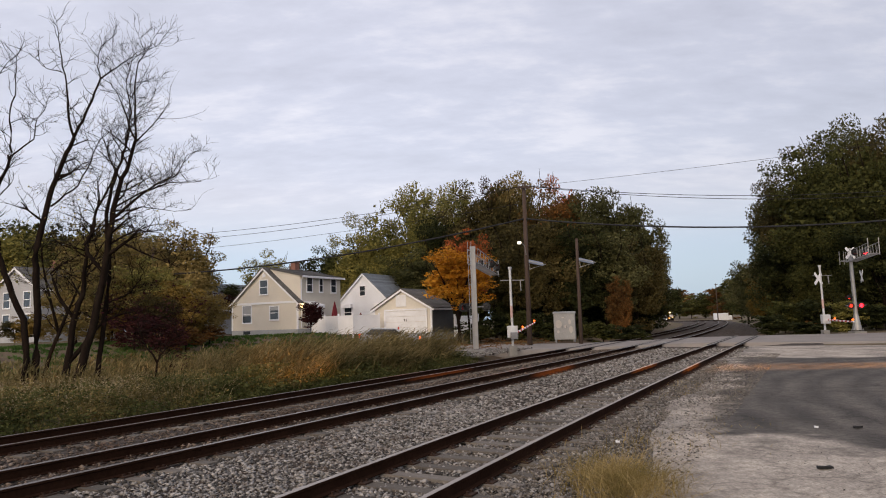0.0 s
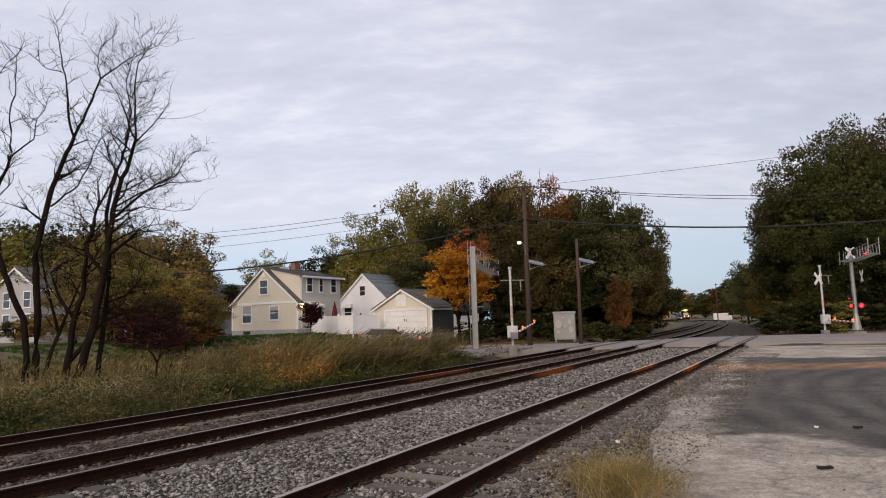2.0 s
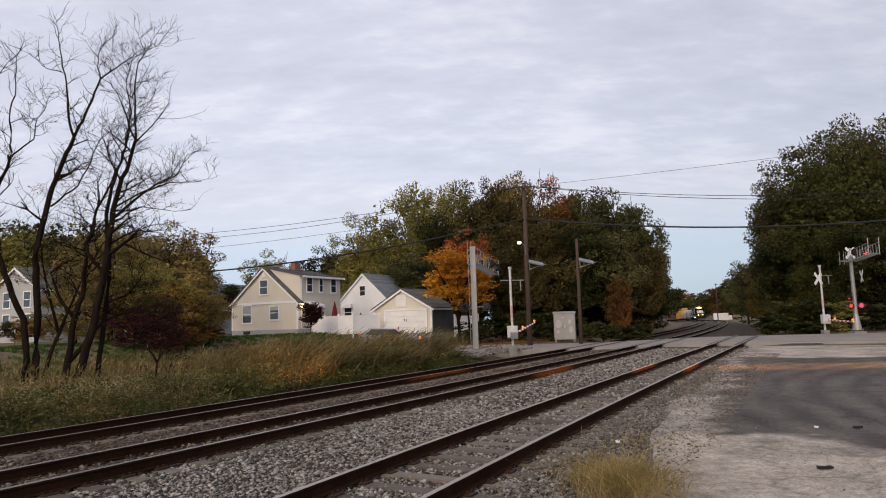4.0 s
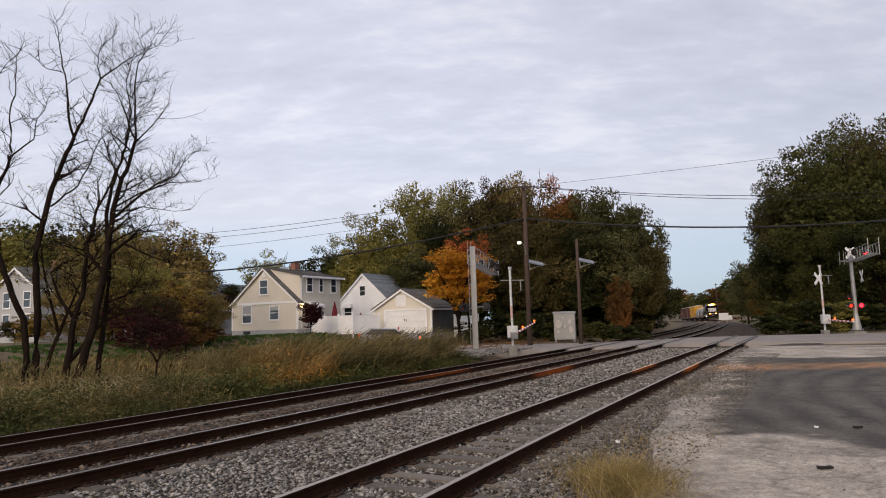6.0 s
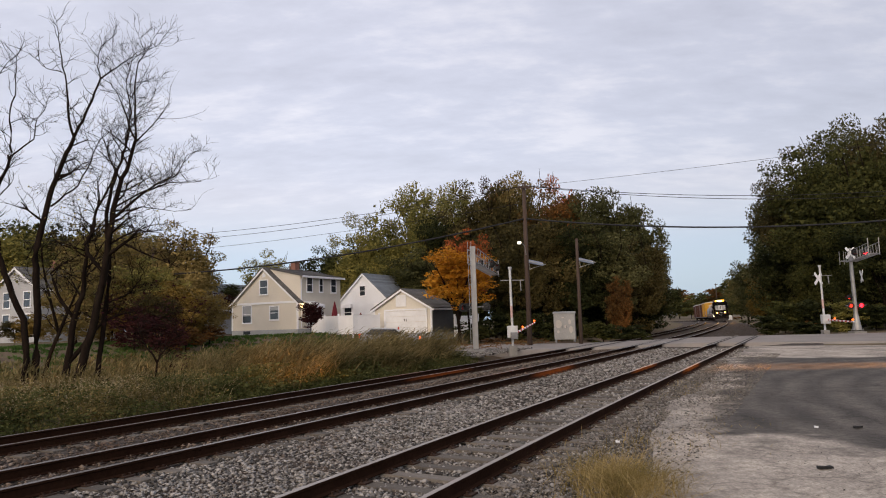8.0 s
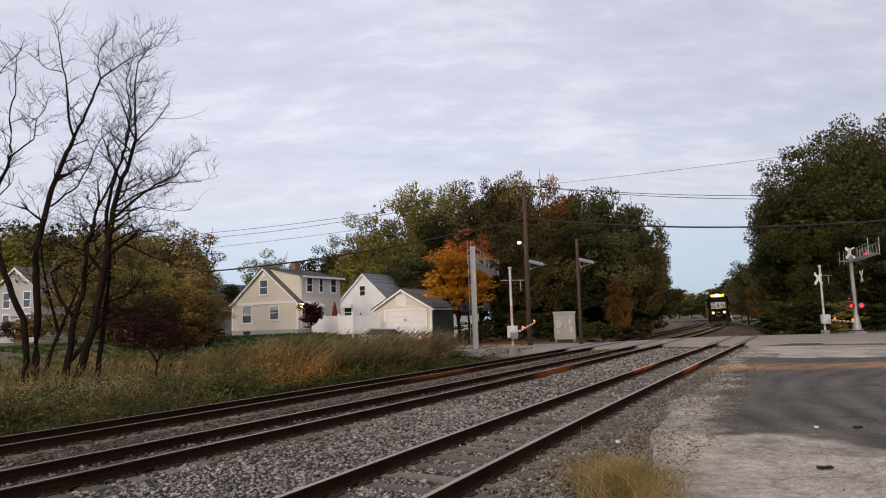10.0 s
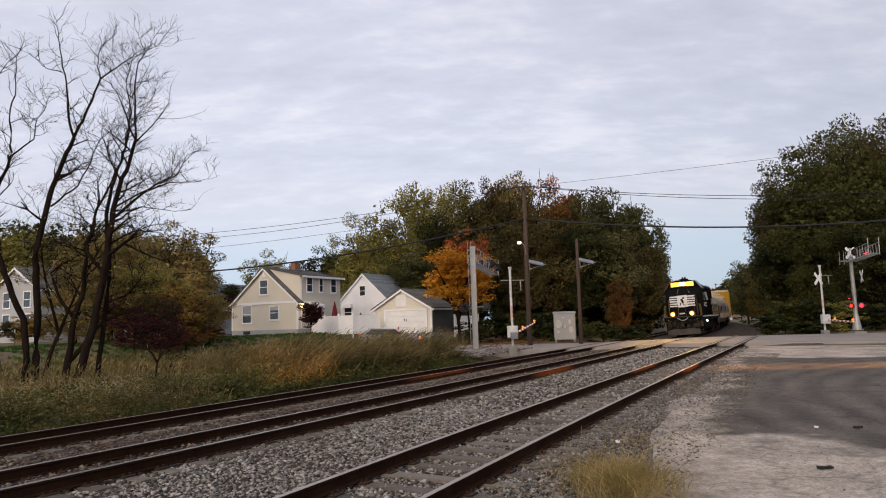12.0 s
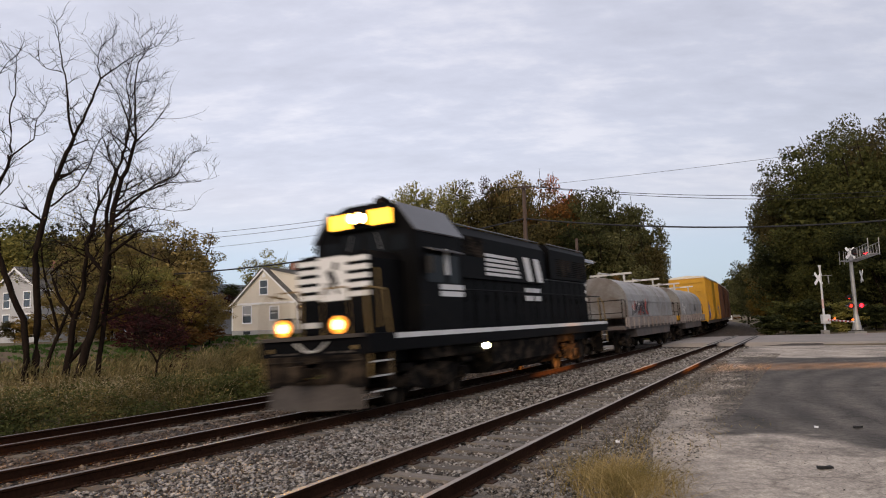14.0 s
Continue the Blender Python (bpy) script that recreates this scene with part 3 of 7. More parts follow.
def build_ballast():
    """The ballast bed under all three tracks: shoulders, cribs and the slope to the weeds."""
    vs, fs = [], []
    offs = [-8.2, -7.2, -6.4, -5.5, -4.0, -2.9, -2.0, -1.4, 0, 1.4, 2.4, 3.2, 4.0, 5.0, 6.2, 7.2, 8.0, 9.6]
    zs = [-0.80, -0.62, -0.46, -0.38, -0.345, -0.31, -0.27, -0.27, -0.25, -0.225, -0.25, -0.255, -0.235, -0.235, -0.235, -0.18, -0.105, -0.10]
    ss = [-40 + 1.5 * i for i in range(320)]
    for s in ss:
        for o, z in zip(offs, zs):
            if s > 46 and o > 2.4:
                o = 2.4 + (o - 2.4) * 0.35 
                z = z - 0.25 * (o - 2.4)
            p, th = rail_place(s, o, 0)
            base = 0.067 + p.z
            vs.append((p.x, p.y, z + base + 0.03 * noise.noise((p.x * 0.8, p.y * 0.8, 0))))
    w = len(offs)
    for i in range(len(ss) - 1):
        for k in range(w - 1):
            fs.append((i * w + k, i * w + k + 1, (i + 1) * w + k + 1, (i + 1) * w + k))
    return tagged(raw("ballast_bed", vs, fs, M["bed"], smooth=True), "grey crushed stone ballast bed with rusty stains", "ballast", kind="structure")


BED = build_ballast()

# ---------- crossing equipment ----------


def flasher(parent, at, face, lit=True, dim=False):
    """One round crossing light: background disc, hood and lens; face is its heading in degrees."""
    m = pose(*at, 0, 0, face)
    bm = B()
    rod(bm, (-0.02, 0, 0), (0.02, 0, 0), 0.27, n=24)
    rod(bm, (-0.18, 0, 0), (-0.02, 0, 0), 0.13, 0.16, n=16)
    bmesh.ops.transform(bm, matrix=m, verts=bm.verts)
    disc = part("background_disc", bm, M["blackmetal"], parent)
    bm = B()
    n = 14
    for k in range(n):
        a0, a1 = math.pi * (-0.15 + 1.3 * k / n), math.pi * (-0.15 + 1.3 * (k + 1) / n)
        q = [(0.02, math.cos(a0) * .16, math.sin(a0) * .16), (0.02, math.cos(a1) * .16, math.sin(a1) * .16), (0.30, math.cos(a1) * .155, math.sin(a1) * .155), (0.30, math.cos(a0) * .155, math.sin(a0) * .155)]
        bm.faces.new([bm.verts.new(v) for v in q])
    bmesh.ops.transform(bm, matrix=m, verts=bm.verts)
    part("hood", bm, M["blackmetal"], disc)
    bm = B()
    rod(bm, (0.02, 0, 0), (0.05, 0, 0), 0.15, n=20)
    bmesh.ops.transform(bm, matrix=m, verts=bm.verts)
    part("lens", bm, M["red_dim"] if dim else (M["red_glow"] if lit else M["red_lens"]), disc, "red warning lens" + (", lit" if lit or dim else ""))


M["red_dim"] = mat("dim_red_lens", (1.0, 0.06, 0.03), 0.3, var=0, bump=0, glow=0.9)


def crossbuck(parent, at, face):
    m = pose(*at, 0, 0, face)
    for r in (45, -45):
        bm = B()
        cube(bm, -0.012, 0.012, -0.61, 0.61, -0.115, 0.115, 0, Euler((radians(r), 0, 0)).to_matrix().to_4x4())
        if r < 0:
            bmesh.ops.translate(bm, vec=(0.026, 0, 0), verts=bm.verts)
        bmesh.ops.transform(bm, matrix=m, verts=bm.verts)
        part("crossbuck_blade", bm, M["white"], parent, "white crossbuck blade")


def truss_arm(parent, root, tip, low, high, half=0.33):
    """A cantilever arm: two side trusses, a grated walkway and a rail."""
    a, b = Vector((*root, 0)), Vector((*tip, 0))
    d = (b - a).normalized()
    sd = Vector((d.y, -d.x, 0)) * half
    n = 9
    for s_ in (-1, 1):
        bm = B()
        rod(bm, a + sd * s_ + Vector((0, 0, low)), b + sd * s_ + Vector((0, 0, low)), 0.032, n=8)
        rod(bm, a + sd * s_ + Vector((0, 0, high)), b + sd * s_ + Vector((0, 0, high)), 0.025, n=8)
        for k in range(n):
            p, q = a.lerp(b, k / n), a.lerp(b, (k + 1) / n)
            rod(bm, p + sd * s_ + Vector((0, 0, low)), p + sd * s_ + Vector((0, 0, high)), 0.016, n=6)
            if k % 2 == 0:
                rod(bm, p + sd * s_ + Vector((0, 0, low)), q + sd * s_ + Vector((0, 0, high)), 0.012, n=6)
        rod(bm, b + sd * s_ + Vector((0, 0, low - 0.1)), b + sd * s_ + Vector((0, 0, high + 0.35)), 0.03, n=6)
        part("side_truss", bm, M["galv"], parent)
    for k in range(24):
        bm = B()
        p = a.lerp(b, (k + 0.5) / 24)
        rod(bm, p - sd + Vector((0, 0, low + 0.04)), p + sd + Vector((0, 0, low + 0.04)), 0.03, n=5)
        part("walkway_bar", bm, M["galv_dark"], parent)


M["galv_dark"] = mat("dark_weathered_steel", (0.20, 0.20, 0.21), 0.6, 0.4, var=0.2, bump=0.05)


def cantilever(x, y, tip, top, low, face, flare, lamps, label):
    z0 = -0.07
    t = thing("signal_cantilever", Matrix(), label, "crossing signal", "crossing signal cantilevers")
    bm = B()
    if flare:
        rod(bm, (x, y, z0 + 0.12), (x, y, z0 + 1.5), 0.36, 0.16, n=20)
        rod(bm, (x, y, z0 + 1.4), (x, y, top), 0.16, 0.13, n=20)
    else:
        cube(bm, x - 0.17, x + 0.17, y - 0.17, y + 0.17, z0 + 0.1, top, 0.03)
        cube(bm, x - 0.12, x + 0.12, y - 0.22, y - 0.17, 3.5, 3.9)
    mast = part("mast", bm, M["galv"], t, "galvanised steel mast")
    bm = B()
    if not flare:
        k = z0 + 0.5
        while k < top:
            rod(bm, (x - 0.30, y - 0.22, k), (x - 0.1, y - 0.22, k), 0.013, n=5)
            k += 0.3
        rod(bm, (x - 0.30, y - 0.22, 0.4), (x - 0.30, y - 0.22, top + 0.3), 0.018, n=6)
        rod(bm, (x - 0.10, y - 0.22, 0.4), (x - 0.10, y - 0.22, top + 0.3), 0.018, n=6)
    else:
        rod(bm, (x - 0.9, y, low + 0.1), (x, y, low + 0.1), 0.04, n=6)
        for dx in (-0.9, -0.55):
            rod(bm, (x + dx, y, low - 0.2), (x + dx, y, low + 0.9), 0.02, n=6)
    part("ladder", bm, M["galv"], mast)
    bm = B()
    cube(bm, x - 0.5, x + 0.5, y - 0.45, y + 0.45, z0 - 0.4, z0 + 0.04, 0.03)
    for dx in (-0.3, 0.3):
        for dy in (-0.3, 0.3):
            rod(bm, (x + dx, y + dy, z0 + 0.1), (x + dx, y + dy, z0 + 0.25), 0.03, n=8)
    part("base", bm, M["concrete"], t, "concrete footing with anchor bolts")
    truss_arm(t, (x, y), tip, low, top - (0.35 if flare else 0.15))
    for fr in lamps["arm"]:
        p = Vector((x, y, 0)).lerp(Vector((*tip, 0)), fr)
        for s_ in (-1, 1):
            flasher(t, (p.x + 0.38 * s_, p.y, low + 0.5), face, lit=(s_ > 0))
            flasher(t, (p.x + 0.38 * s_, p.y, low + 0.55), face + 180, lit=False)
    bm = B()
    zl = lamps["z"]
    rod(bm, (x - 0.85, y - 0.1, zl), (x + 0.85, y - 0.1, zl), 0.035, n=8)
    part("cross_arm", bm, M["galv_dark"], t)
    for dx, f, lit, dim in lamps["mast"]:
        flasher(t, (x + dx, y - 0.12, zl), f, lit, dim)
    return t


M["concrete"] = mat("grey_concrete", (0.24, 0.23, 0.215), 0.9, var=0.2, scale=2, fine=25, bump=0.3)

cantilever(1.85, 41.85, (4.15, 54.5), 6.42, 5.35, 80, False,
           {"arm": (0.55, 0.85), "z": 2.62, "mast": [(-0.72, -80, False, False), (0.72, 80, False, False), (-0.45, 100, False, False)]},
           "galvanised crossing signal cantilever with truss arm over the road")
rc = cantilever(33.4, 54.8, (30.35, 47.0), 6.75, 5.6, -105, True,
                {"arm": (0.45,), "z": 2.05, "mast": [(-0.42, -108, False, True), (0.42, -108, True, False)]},
                "tapered steel crossing signal cantilever with lit red lights")
crossbuck(rc, (33.1, 54.3, 6.3), -75)
crossbuck(rc, (33.9, 54.4, 4.4), -20)
flasher(rc, (32.9, 54.6, 2.72), 185, False, True)


def gate(x, y, top, tip, face, buck, label):
    z0 = -0.07
    t = thing("crossing_gate", Matrix(), label, "crossing gate", "crossing gates")
    bm = B()
    rod(bm, (x, y, z0), (x, y, top), 0.075, n=14)
    rod(bm, (x, y, top - 0.05), (x, y, top + 0.1), 0.1, 0.12, n=14)
    mast = part("mast", bm, M["silver"], t, "silver painted gate mast")
    bm = B()
    rod(bm, (x, y, 1.9), (x, y, 2.6), 0.079, n=14)
    part("red_band", bm, M["red_faded"], mast, "faded red band on the mast")
    bm = B()
    cube(bm, x - 0.24, x + 0.24, y - 0.22, y + 0.22, z0 - 0.3, z0 + 0.3, 0.03)
    part("base", bm, M["concrete"], t, "concrete footing")
    bm = B()
    cube(bm, x - 0.32, x + 0.3, y - 0.38, y - 0.05, 0.72, 1.42, 0.03)
    box = part("gate_mechanism", bm, M["silver"], t, "silver gate mechanism housing")
    bm = B()
    cube(bm, x - 0.26, x + 0.24, y - 0.395, y - 0.38, 0.8, 1.34, 0.005)
    part("cover", bm, M["silver"], box)
    bm = B()
    rod(bm, (x - 0.6, y, top - 0.7), (x + 0.85, y, top - 0.72), 0.025, n=6)
    rod(bm, (x + 0.6, y, top - 0.72), (x + 0.62, y, top - 1.35), 0.03, n=6)
    part("cross_arm", bm, M["galv"], mast)
    if buck:
        crossbuck(t, (x - 0.28, y - 0.15, top - 0.95), face)
    # lowered arm with striped segments and lamps
    a, b = Vector((x + 0.25, y - 0.1, 1.0)), Vector(tip)
    n = 14
    for k in range(n):
        bm = B()
        rod(bm, a.lerp(b, k / n), a.lerp(b, (k + 1) / n), 0.075 - 0.002 * k, n=6)
        part("arm_segment", bm, M["white"] if k % 2 else M["red_stripe"], t, "white arm segment" if k % 2 else "red arm segment")
    for fr in (0.3, 0.98):
        bm = B()
        c = a.lerp(b, fr)
        ball(bm, (c.x, c.y, c.z + 0.14), 0.075)
        part("arm_lamp", bm, M["amber_glow"], t, "lit amber arm lamp")
    bm = B()
    cw = a - (b - a).normalized() * 1.0
    rod(bm, a, cw, 0.05, n=8)
    cube(bm, cw.x - 0.2, cw.x + 0.2, cw.y - 0.2, cw.y + 0.2, cw.z - 0.3, cw.z + 0.1, 0.03)
    part("counterweight", bm, M["galv_dark"], t)
    return t


M["red_faded"] = mat("faded_red_paint", (0.50, 0.33, 0.30), 0.6, var=0.2, bump=0.03)
gate(4.0, 40.4, 4.85, (6.45, 48.6, 1.5), 70, False, "silver crossing gate with lowered lamp-lit arm")
gate(29.28, 52.1, 5.15, (26.75, 44.2, 0.95), -62, True, "silver crossing gate with crossbuck and lowered striped arm")


def utility_pole(x, y, top, r, label, arm=True):
    t = thing("utility_pole", Matrix(), label, "utility pole", "wooden utility poles")
    bm = B()
    tube(bm, [(x, y, -0.6), (x + 0.02, y, top * 0.5), (x + 0.05, y, top)], r, 14, r * 0.68)
    part("pole", bm, M["polewood"], t, smooth=True)
    if arm:
        bm = B()
        cube(bm, x - 0.45, x + 0.5, y - 0.35, y - 0.22, top - 0.45, top - 0.3, 0.01)
        part("cross_arm", bm, M["polewood"], t)
        for dx in (-0.4, 0.0, 0.45):
            bm = B()
            rod(bm, (x + dx, y - 0.28, top - 0.3), (x + dx, y - 0.28, top - 0.12), 0.05, 0.03, n=8)
            part("insulator", bm, M["galv_dark"], t)
    return t


def solar_panel(parent, x, y, z, side=0.7):
    bm = B()
    cube(bm, 0.0, 1.1, -0.3, 0.3, -0.02, 0.02, 0.006, pose(x, y - 0.1, z, 30, 14, 0))
    p = part("solar_panel", bm, M["solar"], parent, "tilted solar panel")
    bm = B()
    rod(bm, (x, y - 0.15, z - 0.02), (x + 0.1, y - 0.15, z - 0.65), 0.02, n=6)
    rod(bm, (x, y - 0.15, z - 0.6), (x + 1.15, y - 0.15, z - 0.3), 0.02, n=6)
    rod(bm, (x, y - 0.15, z + 0.0), (x + 1.2, y - 0.45, z - 0.3), 0.025, n=6)
    part("bracket", bm, M["galv"], p)


pole_a = utility_pole(6.2, 49.9, 12.0, 0.2, "tall dark wooden utility pole with lamp and solar panel")
solar_panel(pole_a, 6.35, 49.8, 6.05)
bm = B()
tube(bm, [(6.2, 49.8, 6.5), (6.05, 49.2, 7.1), (5.75, 48.6, 7.35), (5.62, 48.4, 7.35)], 0.025)
arm_ = part("lamp_arm", bm, M["galv"], pole_a)
bm = B()
ball(bm, (5.55, 48.3, 7.3), 0.16, 1, 1, 0.75)
part("lamp_globe", bm, M["street_glow"], arm_, "pale lit street lamp globe")
pole_b = utility_pole(10.05, 50.2, 7.7, 0.15, "short dark wooden pole with a solar panel", False)
solar_panel(pole_b, 10.15, 50.1, 6.1)


utility_pole(-26.2, 60.0, 9.3, 0.15, "dark wooden utility pole behind the trees")


def signal_box():
    t = thing("signal_cabinet", pose(9.45, 53.3, -0.1, 0, 0, -14), "weathered silver signal cabinet with patched paint", "signal cabinet")
    bm = B()
    cube(bm, -0.82, 0.82, -0.5, 0.5, 0.18, 2.2, 0.02)
    body = part("body", bm, M["boxpaint"], t)
    bm = B()
    prism(bm, [(-0.55, 2.2), (0.55, 2.2), (0.55, 2.26), (0.0, 2.38), (-0.55, 2.26)], -0.88, 0.88)
    part("roof", bm, M["boxpaint"], t)
    for x in (-0.7, 0.7):
        bm = B()
        cube(bm, x - 0.06, x + 0.06, -0.45, 0.45, -0.05, 0.2)
        part("leg", bm, M["galv_dark"], t)
    for x0, x1 in ((-0.78, -0.02), (0.02, 0.78)):
        bm = B()
        cube(bm, x0, x1, -0.52, -0.5, 0.28, 2.1, 0.006)
        d = part("door", bm, M["boxpaint"], body)
        bm = B()
        cube(bm, x1 - 0.16 if x0 < 0 else x0 + 0.1, x1 - 0.1 if x0 < 0 else x0 + 0.16, -0.55, -0.52, 1.05, 1.3, 0.005)
        part("handle", bm, M["galv_dark"], d)
    for x, z, w, h in ((-0.45, 1.4, 0.5, 0.65), (0.1, 1.2, 0.24, 0.3), (0.5, 0.95, 0.3, 0.55), (0.42, 1.55, 0.22, 0.4), (-0.1, 1.9, 0.2, 0.08), (-0.5, 0.8, 0.2, 0.25)):
        bm = B()
        r = bmesh.ops.create_circle(bm, cap_ends=True, radius=0.5, segments=14)["verts"]
        bmesh.ops.transform(bm, matrix=Matrix.Translation((x, -0.525, z)) @ Euler((radians(90), 0, 0)).to_matrix().to_4x4() @ Matrix.Diagonal((w, h, 1, 1)), verts=r)
        part("paint_patch", bm, M["patchpaint"], body, "pale paint over old marks")
    return t


signal_box()


def wire(name, a, b, sag, r, label):
    bm = B()
    a, b = Vector(a), Vector(b)
    pts = []
    for k in range(33):
        f = k / 32
        p = a.lerp(b, f)
        p.z -= sag * 4 * f * (1 - f)
        pts.append(p)
    tube(bm, pts, r, 5)
    return tagged(part(name, bm, M["cable"]), label, "cable", "overhead cables")


wire("overhead_cable", (6.1, 49.7, 9.25), (-34.0, 58.0, 6.6), 1.2, 0.06, "thick black overhead cable along the road")
wire("overhead_cable", (6.3, 49.7, 9.25), (48.0, 46.5, 9.6), 1.5, 0.06, "thick black overhead cable along the road")
wire("overhead_wire", (5.8, 49.6, 11.7), (-38.0, 60.0, 10.2), 1.1, 0.018, "thin overhead wire along the road")
wire("overhead_wire", (6.2, 49.6, 11.75), (-38.0, 60.4, 10.0), 1.4, 0.018, "thin overhead wire along the road")
wire("overhead_wire", (5.8, 49.7, 10.4), (-38.0, 60.0, 8.3), 0.7, 0.014, "thin overhead wire along the road")
wire("overhead_wire", (6.3, 49.6, 11.75), (50.0, 48.0, 11.6), 1.4, 0.022, "thin overhead wire along the road")
wire("overhead_wire", (6.6, 49.6, 11.7), (50.0, 48.4, 11.3), 1.5, 0.022, "thin overhead wire along the road")
wire("overhead_wire", (6.6, 49.6, 11.7), (40.0, 30.0, 11.6), 0.3, 0.012, "thin overhead wire over the tracks")

# ---------- houses ----------


def clapboards(bm, width_at, z0, z1, x, out, lap=0.16, m=None):
    """Overlapping boards on a wall in the plane x; width_at(z) gives its two ends in y."""
    z = z0
    while z < z1 - 1e-4:
        t = min(z + lap, z1)
        a0, a1 = width_at(z + 0.001)
        b0, b1 = width_at(t - 0.001)
        if a1 - a0 < 0.05:
            break
        p = [(x + out * 0.05, a0, z), (x + out * 0.05, a1, z), (x + out * 0.004, b1, t), (x + out * 0.004, b0, t), (x, a0, z), (x, a1, z)]
        v = [bm.verts.new((m or Matrix()) @ Vector(q)) for q in p]
        bm.faces.new((v[0], v[1], v[2], v[3]) if out > 0 else (v[3], v[2], v[1], v[0]))
        bm.faces.new((v[4], v[5], v[1], v[0]) if out > 0 else (v[0], v[1], v[5], v[4]))
        z = t


def window(parent, m, w, h, blind=0.0):
    """A sash window in the local yz plane, facing +x of m."""
    bm = B()
    ring = []
    for x in (0.0, 0.07):
        for q in (0.09, 0.0):
            ring.append([bm.verts.new((x, sy_ * (w / 2 + q), sz_ * (h / 2 + q))) for sy_, sz_ in ((-1, -1), (1, -1), (1, 1), (-1, 1))])
    for ra, rb in ((ring[0], ring[1]), (ring[1], ring[3]), (ring[3], ring[2]), (ring[2], ring[0])):
        for k in range(4):
            bm.faces.new((ra[k], ra[(k + 1) % 4], rb[(k + 1) % 4], rb[k]))
    bmesh.ops.recalc_face_normals(bm, faces=bm.faces)
    bmesh.ops.transform(bm, matrix=m, verts=bm.verts)
    win = part("window", bm, M["vinyl"], parent, "white framed sash window")
    for nm, y0, z0, z1, d in (("meeting_rail", w / 2, -0.025, 0.025, 0.05), ("sill", w / 2 + 0.12, -h / 2 - 0.13, -h / 2 - 0.09, 0.10)):
        bm = B()
        cube(bm, 0.0, d, -y0, y0, z0, z1)
        bmesh.ops.transform(bm, matrix=m, verts=bm.verts)
        part(nm, bm, M["vinyl"], win)
    for s_ in (-1, 1):
        bm = B()
        cube(bm, 0.026, 0.032, -w / 2, w / 2, 0.025 if s_ > 0 else -h / 2, h / 2 if s_ > 0 else -0.025)
        bmesh.ops.transform(bm, matrix=m, verts=bm.verts)
        part("pane", bm, M["glass"], win, "dark window pane")
    if blind:
        bm = B()
        cube(bm, 0.034, 0.038, -w / 2 + 0.03, w / 2 - 0.03, h / 2 - h * blind, h / 2 - 0.03)
        bmesh.ops.transform(bm, matrix=m, verts=bm.verts)
        part("blind", bm, M["curtain"], win, "half-drawn pale blind")
    return win


def roof_slab(bm, y0, z0, y1, z1, xa, xb, th=0.14, lap=0.28):
    """A sloped roof of shingle courses from (y0, z0) at the eave to (y1, z1) at the ridge."""
    L_ = math.hypot(y1 - y0, z1 - z0)
    n = max(2, int(L_ / lap))
    ny, nz = -(z1 - z0) / L_, (y1 - y0) / L_
    if nz < 0:
        ny, nz = -ny, -nz
    for k in range(n):
        a, b = k / n, (k + 1) / n
        ya, za, yb, zb = y0 + (y1 - y0) * a, z0 + (z1 - z0) * a, y0 + (y1 - y0) * b, z0 + (z1 - z0) * b
        pr = [(ya - ny * 0.0, za), (yb, zb), (yb + ny * th, zb + nz * th), (ya + ny * (th + 0.02), za + nz * (th + 0.02))]
        prism(bm, pr, xa, xb)


def rotz(deg, at):
    return Matrix.Translation(at) @ Matrix.Rotation(radians(deg), 4, "Z")


